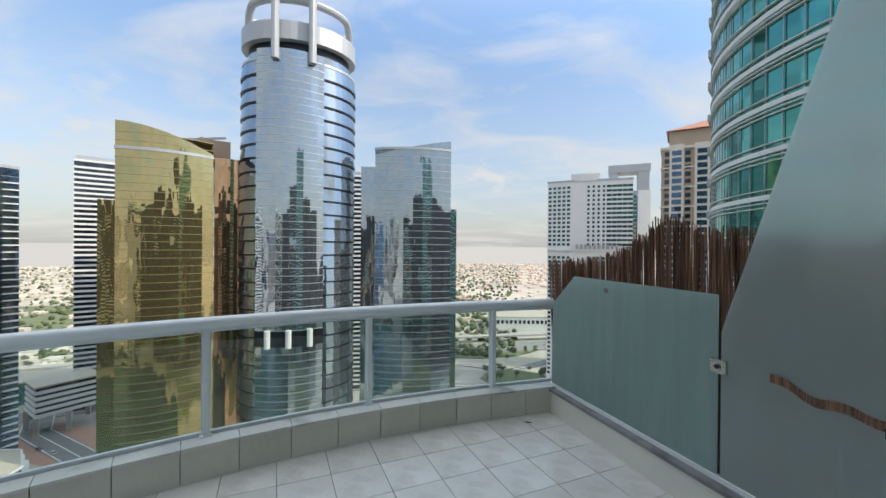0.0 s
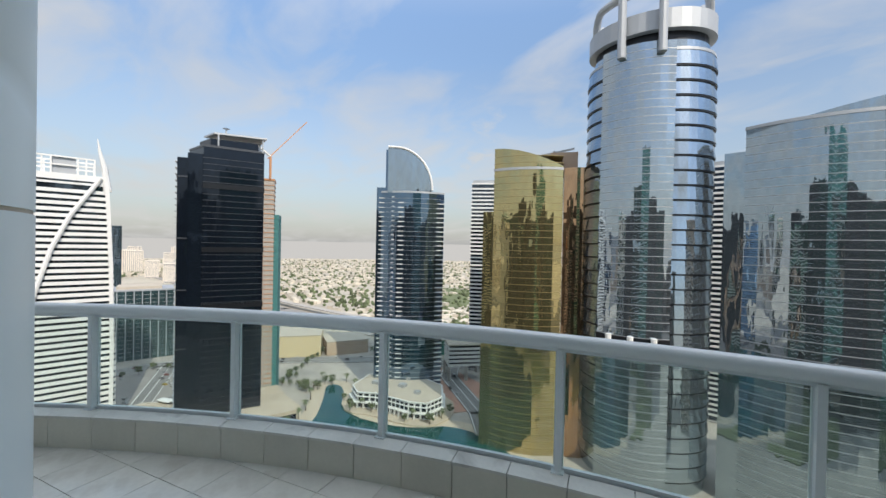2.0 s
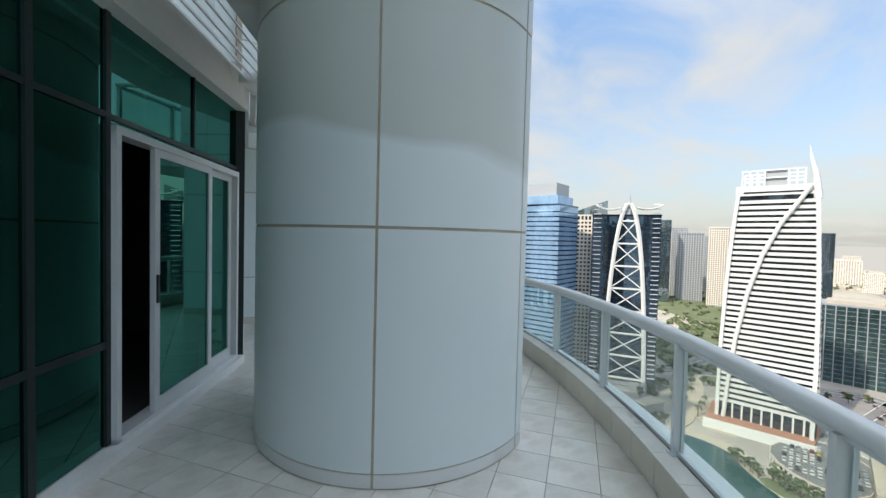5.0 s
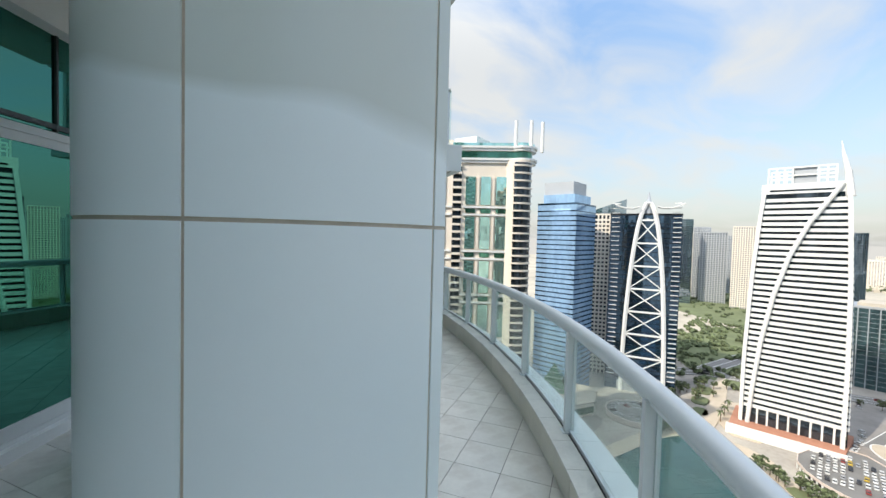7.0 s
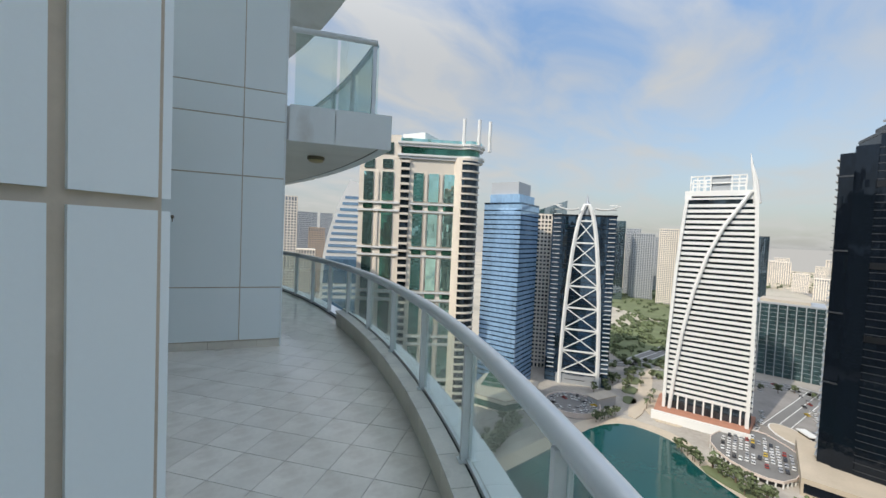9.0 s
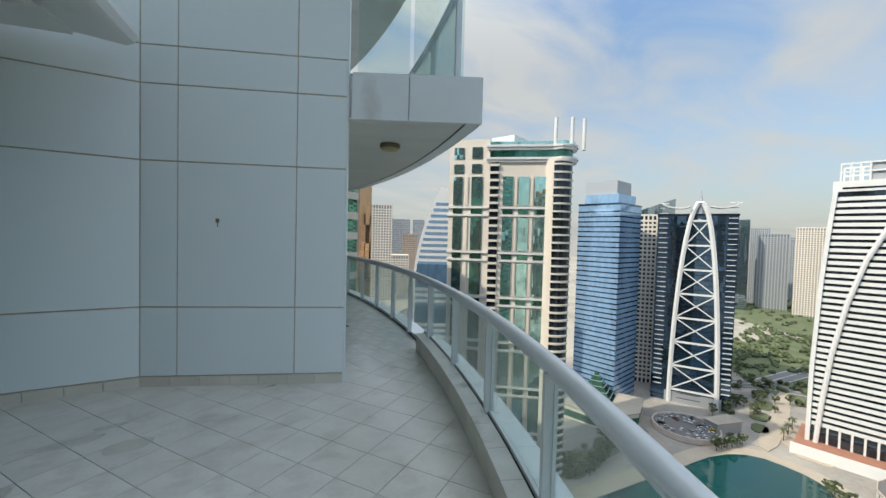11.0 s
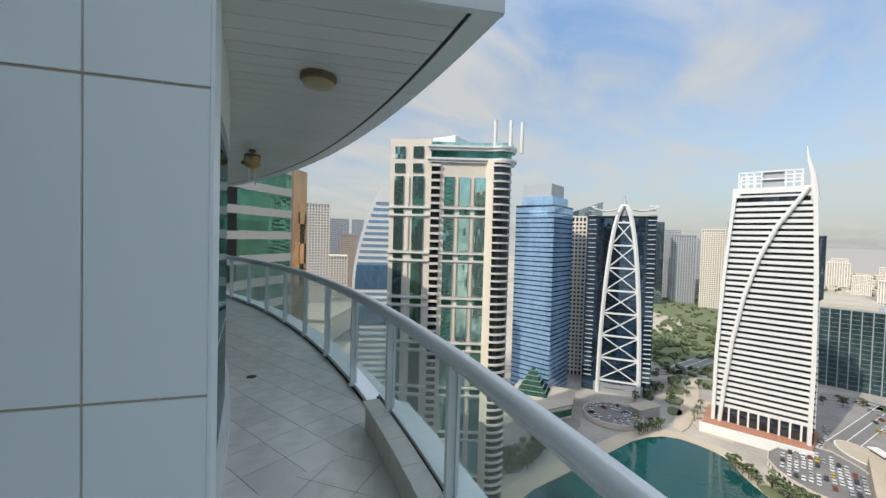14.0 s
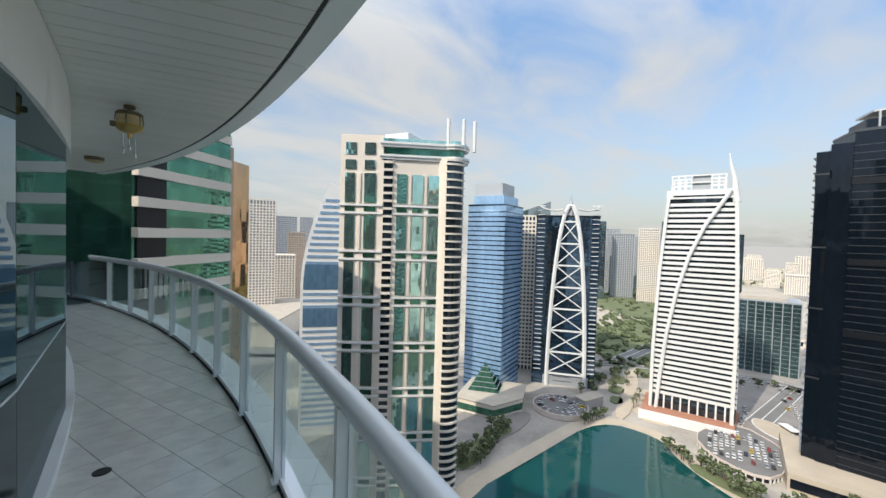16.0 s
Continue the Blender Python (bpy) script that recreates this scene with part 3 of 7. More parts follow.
# wavy gap left clear in the frosting: reeds show through it as a strip of small bars
g = Geo()
rnd = random.Random(4)
for k in range(46):
    d = 1.98 + k * 0.0125
    z = 0.93 - 0.055 * math.sin(min(1, k / 26) * math.pi * 0.5) + 0.012 * math.sin(k * 0.33) - (0.03 if k > 34 else 0)
    slab_on(g, SCR0, SCR1, d, d + rnd.uniform(0.008, 0.0125), -0.006, -0.001, z - 0.022, z + 0.022)
tagged(part("clear_band", g, REED, screen, "wavy unfrosted band that shows the brown reeds behind"), kind="stuff")

reeds = Geo()
for k in range(1150):
    d = -0.02 + 3.4 * (k / 1150) + rnd.uniform(-0.008, 0.008)
    prof = np.interp(d, [-0.02, 0.05, 0.25, 0.62, 0.95, 1.28, 1.55, 2.1, 3.4], [1.50, 1.44, 1.47, 1.50, 1.60, 1.82, 1.72, 1.68, 1.62])
    top = prof + rnd.uniform(-0.05, 0.045)
    out = 0.05 + rnd.uniform(0, 0.035)
    lean = rnd.uniform(-0.07, 0.03) + (-0.06 if d < 0.1 else 0)
    a, b = along(SCR0, SCR1, d, out), along(SCR0, SCR1, d + lean, out + rnd.uniform(-0.02, 0.02))
    reeds.tube([(*a, 0.24), (*b, top)], rnd.uniform(0.0022, 0.0050), 5)
tagged(part("reed_fence", reeds, REED), "brown reed fence with a ragged top behind the frosted glass", "reed fence", "", "stuff")

# ---- terrace: round column ----
column = thing("column", "round column clad in white panels with brown sealed joints, greyer above", "column", (*COL, 0))
A0, A1 = -70.0, 105.0


def arc(a0, a1, r, n):
    return [(COL[0] + r * math.cos(radians(a0 + (a1 - a0) * k / n)), COL[1] + r * math.sin(radians(a0 + (a1 - a0) * k / n))) for k in range(n + 1)]


g = Geo()
g.prism(arc(A0, A1, COLR - 0.008, 60), 0.0, 9.0)
part("core", g, SEALANT, column, "brown sealed joints")
rows = [(0.012, 0.10), (0.112, 1.725), (1.745, 3.275), (3.295, 4.825), (4.845, 6.4), (6.42, 9.0)]
cuts = [A0, -13.4, 42.8, 99.2, A1]
for z0, z1 in rows:
    for a0, a1 in zip(cuts, cuts[1:]):
        e = 0.45
        g = Geo()
        n = max(3, int((a1 - a0) / 3))
        g.prism(arc(a0 + e, a1 - e, COLR, n) + arc(a0 + e, a1 - e, COLR - 0.03, n)[::-1], z0, z1)
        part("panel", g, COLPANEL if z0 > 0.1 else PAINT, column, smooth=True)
g = Geo()
p0, p1 = arc(A0, A1, COLR - 0.004, 1)
for z0, z1 in rows:
    slab_on(g, p1, p0, 0.012, 1.55, -0.02, 0.006, z0, z1)
part("flat_side", g, PANEL, column)

# ---- terrace: glass wall with the sliding door ----
ua, la = unit(FA0, FA1)
D0, D1 = unit(FA0, (-1.70, -2.498))[1], unit(FA0, (-3.10, -4.12))[1]


def mullions(geo, a, b, ds, zs, w=0.05, z0=0.1, z1=3.22, d0=0.0, d1=None):
    L = unit(a, b)[1] if d1 is None else d1
    for d in ds:
        slab_on(geo, a, b, d - w / 2, d + w / 2, -0.02, 0.05, z0, z1)
    for z in zs:
        slab_on(geo, a, b, d0, L, -0.018, 0.045, z - w / 2, z + w / 2)


wall_door = structure("wall_door", slab_on(Geo(), FA0, FA1, -1.5, la, -0.14, 0.10, 3.22, 3.62), PAINT, "white beam over the green glass wall", "wall")
g = Geo()
slab_on(g, FA0, FA1, -1.5, la + 0.02, -0.12, 0.13, -0.02, 0.09)
part("sill", g, PAINT, wall_door, "white painted sill at the floor")
for d0, d1, z0, z1 in ((-1.5, D0 - 0.62, 0.1, 0.84), (D0 - 0.62, D0, 0.1, 0.84), (-1.5, D0 - 0.62, 0.84, 2.45), (D0 - 0.62, D0, 0.84, 2.45), (-1.5, D0 - 0.62, 2.45, 3.22), (D0 - 0.62, D0, 2.45, 3.22), (D0, 2.68, 2.45, 3.22), (2.68, la, 2.45, 3.22)):
    part("pane", slab_on(Geo(), FA0, FA1, d0 + 0.01, d1 - 0.01, 0.0, 0.012, z0, z1), GREEN, wall_door)
g = Geo()
mullions(g, FA0, FA1, (D0 - 0.02, D0 - 0.62), (0.84,), d0=-1.5, d1=D0)
mullions(g, FA0, FA1, (), (2.49,), d0=-1.5, d1=la, w=0.04)
mullions(g, FA0, FA1, (2.68,), (), w=0.02, z0=2.45)
part("mullion", g, MULLION, wall_door, "dark mullions")

door = thing("sliding_door", "white framed sliding glass door, half open onto a dark room", "door", (*along(FA0, FA1, (D0 + D1) / 2), 0.09))
DH = 2.43
g = Geo()
slab_on(g, FA0, FA1, D0, D0 + 0.05, -0.06, 0.08, 0.09, DH)
slab_on(g, FA0, FA1, D1 - 0.05, D1, -0.06, 0.08, 0.09, DH)
slab_on(g, FA0, FA1, D0, D1, -0.061, 0.081, DH - 0.06, DH)
slab_on(g, FA0, FA1, D0, D1, -0.06, 0.08, 0.09, 0.125)
part("door_frame", g, FRAME, door, "white aluminium outer frame")


def leaf(d0, d1, off, handle):
    h = Geo()
    for a, b in ((d0, d0 + 0.07), (d1 - 0.07, d1)):
        slab_on(h, FA0, FA1, a, b, off - 0.02, off + 0.02, 0.126, DH - 0.061)
    for a, b in ((0.126, 0.23), (DH - 0.13, DH - 0.061)):
        slab_on(h, FA0, FA1, d0 + 0.07, d1 - 0.07, off - 0.02, off + 0.02, a, b)
    lf = part("door_leaf", h, FRAME, door, "white framed sliding leaf")
    ob = part("pane", slab_on(Geo(), FA0, FA1, d0 + 0.065, d1 - 0.065, off - 0.004, off + 0.004, 0.225, DH - 0.125), GREEN, lf)
    if handle:
        part("handle", slab_on(Geo(), FA0, FA1, d0 + 0.02, d0 + 0.045, off - 0.035, off - 0.02, 1.06, 1.30), MULLION, lf, "black pull handle")


leaf(D0 + 0.46, D0 + 1.46, -0.03, True)
leaf(D0 + 1.08, D1 - 0.05, 0.03, False)

# room behind the glass walls, dimmed by its dark wall colour
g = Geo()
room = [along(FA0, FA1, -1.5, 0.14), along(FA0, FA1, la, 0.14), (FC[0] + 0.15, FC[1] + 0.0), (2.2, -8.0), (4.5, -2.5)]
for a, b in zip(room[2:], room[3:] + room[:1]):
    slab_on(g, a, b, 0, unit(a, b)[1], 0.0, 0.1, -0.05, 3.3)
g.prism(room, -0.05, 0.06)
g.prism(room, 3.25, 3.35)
structure("wall_room", g, DARKROOM, "room behind the green glass, dimmed by its dark wall colour", "room")

# ---- terrace: second glass wall and the panel walls ----
lb = unit(FA1, FC)[1]
wall_glass = structure("wall_glass", slab_on(Geo(), FA1, FC, -0.02, lb + 0.1, -0.14, 0.10, 3.22, 3.62), PAINT, "white beam over the dark green glass wall", "wall")
part("sill", slab_on(Geo(), FA1, FC, 0.0, lb, -0.10, 0.12, -0.02, 0.075), PAINT, wall_glass, "white painted sill at the floor")
M1 = unit(FA1, (-3.468, -5.34))[1]
for d0, d1 in ((0.03, M1), (M1, lb)):
    for z0, z1 in ((0.075, 0.84), (0.84, 2.43), (2.43, 3.22)):
        part("pane", slab_on(Geo(), FA1, FC, d0 + 0.01, d1 - 0.01, 0.0, 0.012, z0, z1), GREEN, wall_glass)
g = Geo()
mullions(g, FA1, FC, (M1,), (0.84, 2.43), z0=0.075)
slab_on(g, FA1, FC, 0.0, 0.10, -0.10, 0.12, 0.075, 3.22)
part("mullion", g, MULLION, wall_glass, "dark mullions")

ZROWS = [(0.115, 0.846), (0.862, 2.396), (2.412, 3.195), (3.211, 3.594), (3.61, 5.1), (5.12, 6.7), (6.72, 9.0)]


def panel_wall(name, a, b, cuts, label, deep=0.25):
    L = unit(a, b)[1]
    w = structure(name, slab_on(Geo(), a, b, -0.05, L, 0.012, deep, -0.05, 9.0), SEALANT, label, "wall")
    for z0, z1 in ZROWS:
        for c0, c1 in zip(cuts, cuts[1:]):
            part("panel", slab_on(Geo(), a, b, c0 + 0.006, c1 - 0.006, 0.0, 0.02, z0, z1), PANEL, w)
    n = max(1, round(L / 0.30))
    for k in range(n):
        part("tile", slab_on(Geo(), a, b, L * k / n + 0.003, L * (k + 1) / n - 0.003, -0.012, 0.02, 0.0, 0.10), WALLTILE, w)
    return w


LD, LW = unit(FC, WD)[1], unit(WD, WE)[1]
panel_wall("wall_panel_short", FC, WD, [0.02, LD], "white clad return wall beside the green glass")
w_long = panel_wall("wall_panel_long", WD, WE, [0.0, 0.365, 1.575, LW], "white clad wall with brown joints and tiled skirting", 0.105)
part("end_panel", slab_on(Geo(), WD, WE, LW - 0.004, LW + 0.014, -0.002, 0.112, 0.0, 9.0), PANEL, w_long, "white panel edge")
g = Geo()
c = along(WD, WE, unit(WD, (-5.752, -5.727))[1], -0.004)
g.lathe([(0.001, -0.03), (0.012, -0.02), (0.02, 0.0), (0.016, 0.018), (0.001, 0.024)], (*c, 1.79), 10)
g.tube([(*c, 1.77), (*c, 1.725)], 0.005, 6)
part("wall_hook", g, LAMP, w_long, "small dark hook on the panel")
# ---- canopy over the glass walls ----
def canopy(a, b, d0, d1, brackets):
    """A louvred sunshade along the wall from a to b."""
    t = thing("canopy", "white louvred sunshade with a rounded front beam above glass", "canopy", (*along(a, b, (d0 + d1) / 2, -0.6), 3.5), "sunshades over the glass walls")
    bn = [(-1.16, 3.44), (-1.22, 3.47), (-1.25, 3.54), (-1.22, 3.62), (-1.16, 3.65), (-0.70, 3.65), (-0.70, 3.50)]
    n = len(bn)
    g = Geo()
    g.add([(*along(a, b, d, o), z) for d in (d0, d1) for o, z in bn], [tuple(range(n)), tuple(range(n, 2 * n))] + [(k, (k + 1) % n, (k + 1) % n + n, k + n) for k in range(n)])
    part("front_beam", g, PAINT, t, "white rounded front beam", smooth=True)
    for k in range(5):
        g = Geo()
        o = -0.24 - k * 0.1
        vs = [(*along(a, b, d, o + q[0]), q[1]) for d in (d0, d1 - 0.42) for q in ((0, 3.50), (0.015, 3.50), (0.085, 3.60), (0.07, 3.60))]
        g.add(vs, [(0, 1, 2, 3), (4, 5, 6, 7), (0, 1, 5, 4), (1, 2, 6, 5), (2, 3, 7, 6), (3, 0, 4, 7)])
        part("louvre", g, PAINT, t)
    for q0, q1 in brackets:
        part("bracket", slab_on(Geo(), a, b, q0, q1, -0.74, -0.14, 3.47, 3.60), PAINT, t)


canopy(FA1, FC, -0.18, lb - 0.06, ((lb - 0.5, lb - 0.05),))
canopy(FA0, FA1, 0.4, la + 0.15, ((la - 0.28, la + 0.14), (1.5, 1.62)))

# ---- terrace: curved gallery ----
S0, S1 = 9.95, END_S
OFFI = -1.23
E1 = 12.2

g = Geo()
sweep(g, rect(OFFI - 0.20, OFFI, 2.42, 2.95), S0 + 0.19, S1)
wall_gallery = structure("wall_gallery", g, PAINT, "white curved wall band over the dark gallery windows", "wall")
g = Geo()
sweep(g, rect(OFFI - 0.20, OFFI, -0.05, 9.0), S0 + 0.07, S0 + 0.20, 0.05)
part("pier", g, PANEL, wall_gallery, "white corner pier")
g = Geo()
sweep(g, rect(OFFI - 0.14, OFFI + 0.03, -0.05, 0.07), S0 + 0.14, S1)
part("sill", g, PAINT, wall_gallery, "white sill along the floor")
edges = [S0 + 0.21, E1, E1 + 2.05, E1 + 4.1, E1 + 6.15, E1 + 8.2, S1]
for a, b in zip(edges, edges[1:]):
    g = Geo()
    sweep(g, rect(OFFI - 0.03, OFFI - 0.015, 0.86, 2.42), a + 0.006, b - 0.006, 4.0)
    part("window_pane", g, SMOKE, wall_gallery, "dark reflecting window pane")
    g = Geo()
    sweep(g, rect(OFFI - 0.03, OFFI - 0.015, 0.07, 0.848), a + 0.006, b - 0.006, 4.0)
    part("lower_panel", g, SPANDREL, wall_gallery, "dark grey glass panel under the window")
    g = Geo()
    sweep(g, rect(OFFI - 0.032, OFFI - 0.012, 0.848, 0.86), a, b, 4.0)
    part("joint", g, FRAME, wall_gallery, "thin white joint")
    g = Geo()
    sweep(g, rect(OFFI - 0.07, OFFI - 0.016, 0.07, 2.42), b - 0.006, b + 0.006, 0.1)
    part("window_frame", g, MULLION, wall_gallery)
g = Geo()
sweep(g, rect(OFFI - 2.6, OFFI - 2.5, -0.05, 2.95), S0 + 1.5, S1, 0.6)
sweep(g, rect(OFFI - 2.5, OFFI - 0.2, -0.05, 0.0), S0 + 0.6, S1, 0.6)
structure("wall_room_gallery", g, DARKROOM, "room behind the gallery windows, dimmed by its dark wall colour", "room")
g = Geo()
e0, e1 = on_line(END_S, OFFI - 0.3), on_line(END_S, 0.32)
slab_on(g, e0, e1, 0, 0.95, -0.2, 0.0, -0.05, 2.95)
wall_end = structure("wall_end", g, PAINT, "white wall at the far end of the gallery", "wall")
part("pane", slab_on(Geo(), e0, e1, 0.95, 1.85, -0.05, 0.0, 0.0, 0.95), SMOKE, wall_end, "low dark glass panel")


def upper_slab(name, z, s0, label):
    w = structure(name, Geo().prism([on_line(s0 + 0.05, OFFI + 0.06)] + [on_line(s, 0.24) for s in np.linspace(s0 - 0.28, END_S + 0.2, 60)] + [on_line(s, OFFI - 0.1) for s in np.linspace(END_S + 0.2, s0 + 0.2, 30)], z + 0.03, z + 0.50), PAINT, label, "ceiling")
    return w


slab1 = upper_slab("ceiling", 2.955, S0, "floor slab of the balcony above, with a white fascia and plank soffit")
g = Geo()
# soffit planks run parallel to the slab's end
s = S0 + 0.02
while s < END_S:
    vs = [on_line(s, OFFI, 2.955), on_line(s - 0.27, 0.06, 2.955), on_line(s - 0.27 + 0.181, 0.06, 2.955), on_line(s + 0.181, OFFI, 2.955)]
    g.add(vs + [(x, y, z + 0.02) for x, y, z in vs], [(3, 2, 1, 0), (4, 5, 6, 7), (0, 1, 5, 4), (1, 2, 6, 5), (2, 3, 7, 6), (3, 0, 4, 7)])
    s += 0.19
structure("ceiling_planks", g, SOFFIT, "grey-white plank soffit above the gallery", "ceiling")
g = Geo()
# flush black strip drawn where the soffit edge has a shaded gap
sweep(g, rect(0.06, 0.085, 2.956, 2.985), S0 - 0.28, END_S)
structure("trim_gap", g, RUBBER, "black strip drawn for the shadow gap round the soffit", "trim")
for k in range(9):
    g = Geo()
    a = S0 - 0.30 + k * 1.36
    sweep(g, [(0.086, 2.95), (0.243, 2.945), (0.25, 3.46), (0.086, 3.46)], a + 0.004, min(a + 1.352, END_S))
    part("fascia", g, PANEL, slab1)
ea, eb = on_line(S0 + 0.0, OFFI + 0.07), on_line(S0 - 0.30, 0.25)
for d0, d1 in ((0.0, 0.62), (0.63, unit(ea, eb)[1])):
    part("fascia", slab_on(Geo(), ea, eb, d0, d1, -0.03, 0.02, 2.95, 3.46), STREAKED, slab1, "streaked white end fascia")
slab2 = upper_slab("ceiling_upper", 6.5, S0 - 1.2, "slab of the second balcony above")

upper = thing("upper_railing", "glass balustrade of the balcony above with pale posts", "railing", (*ea, 3.46))
LE = unit(ea, eb)[1]
for d0, d1 in ((0.05, 0.62), (0.66, LE - 0.22)):
    ob = part("glass_panel", slab_on(Geo(), ea, eb, d0, d1, 0.02, 0.03, 3.47, 4.5), CLEAR, upper)
    ob.visible_shadow = False
g = Geo()
sweep(g, rect(0.0, 0.012, 3.47, 4.45), S0 - 0.2, S0 + 6, 0.3)
ob = part("glass_panel", g, CLEAR, upper)
ob.visible_shadow = False
g = Geo()
g.tube([on_line(s, 0.0, 4.5) for s in np.linspace(S0 - 0.2, S0 + 6, 30)], 0.046, 12)
g.tube([(*along(ea, eb, 0.0, 0.02), 4.52), (*along(ea, eb, LE - 0.25, 0.02), 4.52)], 0.04, 12)
part("handrail", g, RAIL, upper, smooth=True)
for s in (S0 - 0.2, S0 + 1.0, S0 + 2.2):
    g = Geo()
    g.box(on_line(s, -0.02, 3.97), (0.06, 0.06, 1.0), heading(s))
    part("post", g, RAIL, upper)

# building mass behind and above, drawn out unseen to x 15 to block sun
g = Geo()
mass = [(16, -3), (15, 1.2), along(FA0, FA1, -1.5, 0.5), along(FA0, FA1, la, 0.5), along(FA1, FC, lb, 0.4), (WD[0] + 0.3, WD[1] - 0.35), (-6.5, -5.6)]
mass += [on_line(s, OFFI - 0.25) for s in np.linspace(S0 + 0.6, END_S, 12)] + [(4, -17), (9, -8)]
g.prism(mass, 3.64, 9.0)
wall_tower = structure("wall_tower", g, PANEL, "white clad body of the tower that carries the terrace", "building")
TOWERGLASS = facade_glass("own_tower_glass", (0.03, 0.08, 0.065), 0.5, (1.4, 1.4, 3.6), 0.02, 0.03, 0.04, 0.6, 0.3)
g = Geo()
g.prism(mass, 9.0, 62)
g.prism(mass, GROUND, -0.46)
part("tower_glazing", g, TOWERGLASS, wall_tower, "green glazed storeys above and below")
for k in range(-31, 15):
    if not -2 < k < 3:
        part("floor_band", Geo().prism(inflate(mass, 0.2), 3.55 * k, 3.55 * k + 0.35), PANEL, wall_tower)

# ---- lamps ----


def ceiling_lamp(x, y, z, r):
    t = thing("ceiling_lamp", "round bulkhead lamp with a yellowed glass on the soffit", "lamp", (x, y, z), "gallery ceiling lamps")
    g = Geo()
    g.lathe([(r, 0.0), (r * 1.02, -0.045), (r * 0.9, -0.06)], (x, y, z), 10)
    part("housing", g, LAMP, t, "dark bronze housing", smooth=True)
    g = Geo()
    g.lathe([(r * 0.9, -0.058), (r * 0.8, -0.085), (r * 0.45, -0.10), (0.001, -0.104)], (x, y, z), 16)
    part("diffuser", g, LAMPGLASS, t, "yellowed glass", smooth=True)


ceiling_lamp(-7.86, -5.70, 2.955, 0.14)
ceiling_lamp(*on_line(18.9, -0.62), 2.955, 0.14)


def lantern(x, y, z):
    t = thing("hanging_lantern", "brass and cream hanging lantern with chimes under the soffit", "lantern", (x, y, z))
    g = Geo()
    g.lathe([(0.05, 0.0), (0.05, -0.03), (0.012, -0.035), (0.012, -0.08)], (x, y, z), 12)
    part("mount", g, LAMP, t, "dark ceiling mount")
    g = Geo()
    g.lathe([(0.03, -0.05), (0.10, -0.065), (0.118, -0.085), (0.118, -0.10), (0.105, -0.104)], (x, y, z), 12)
    part("lid", g, LAMP, t, "dark bronze lid")
    g = Geo()
    g.lathe([(0.103, -0.10), (0.110, -0.15), (0.108, -0.20)], (x, y, z), 12)
    part("shade", g, mat("cream_shade", (0.62, 0.50, 0.28), 0.4, vary=0.25, scale=9), t, "yellowed cream glass band")
    for k in range(6):
        a = 2 * math.pi * k / 6
        g = Geo()
        g.tube([(x + r * math.cos(a), y + r * math.sin(a), z + h) for r, h in ((0.112, -0.10), (0.119, -0.15), (0.115, -0.20))], 0.006, 5)
        part("rib", g, LAMP, t)
    g = Geo()
    g.lathe([(0.120, -0.198), (0.122, -0.215), (0.10, -0.25), (0.06, -0.272), (0.02, -0.28), (0.014, -0.33)], (x, y, z), 16)
    part("bowl", g, BRASS, t, "brass bowl", smooth=True)
    g = Geo()
    g.lathe([(0.004, 0.0), (0.026, -0.008), (0.026, -0.052), (0.004, -0.06)], (x + 0.135, y, z - 0.18), 10)
    part("motor", g, LAMP, t, "small dark round box on the bowl")
    for dx, l in ((-0.05, 0.14), (0.0, 0.07), (0.05, 0.10)):
        g = Geo()
        g.tube([(x + dx, y, z - 0.27), (x + dx, y, z - 0.33 - l)], 0.004, 5)
        g.lathe([(0.004, 0), (0.013, -0.012), (0.013, -0.045), (0.004, -0.055)], (x + dx, y, z - 0.33 - l), 8)
        part("chime", g, STEEL, t)


lantern(-8.70, -9.05, 2.955)
g = Geo()
g.lathe([(0.055, 0.0), (0.055, 0.005), (0.045, 0.008), (0.001, 0.006)], (-8.115, -7.52, 0.0), 14)
tagged(part("floor_drain", g, RUBBER), "small dark floor drain in the tiled gallery floor", "drain")

# wet patches left on the tiles, a dry leaf by the upstand
WET = clear_glass("wet_film", (0.965, 0.955, 0.94), 0.03, spread=0.1)
rnd = random.Random(9)
for x, y, rx, ry in ((-4.26, -4.48, 0.20, 0.12), (-4.62, -5.05, 0.26, 0.10), (-5.0, -4.75, 0.18, 0.12), (-4.9, -5.2, 0.14, 0.06)):
    wob = [rnd.uniform(0.7, 1.15) for _ in range(9)]
    edge = [(x + rx * w * math.cos(2 * math.pi * k / 9), y + ry * w * math.sin(2 * math.pi * k / 9)) for k, w in enumerate(wob)]
    g = Geo()
    g.prism([tuple(p) for p in smooth_loop(edge)], 0.0008, 0.0016)
    ob = part("wet_patch", g, WET)
    ob.visible_shadow = False
    tagged(ob, "thin drying wet patch on the floor tiles", "wet patch", "wet patches")
g = Geo()
g.add([(-0.91, 2.17, 0.004), (-0.87, 2.145, 0.016), (-0.82, 2.15, 0.006), (-0.865, 2.18, 0.010), (-0.865, 2.162, 0.001)], [(0, 4, 1), (1, 4, 2), (2, 4, 3), (3, 4, 0), (0, 1, 3), (1, 2, 3)])
tagged(part("dry_leaf", g, REED), "curled dry brown leaf on the floor tiles", "leaf")

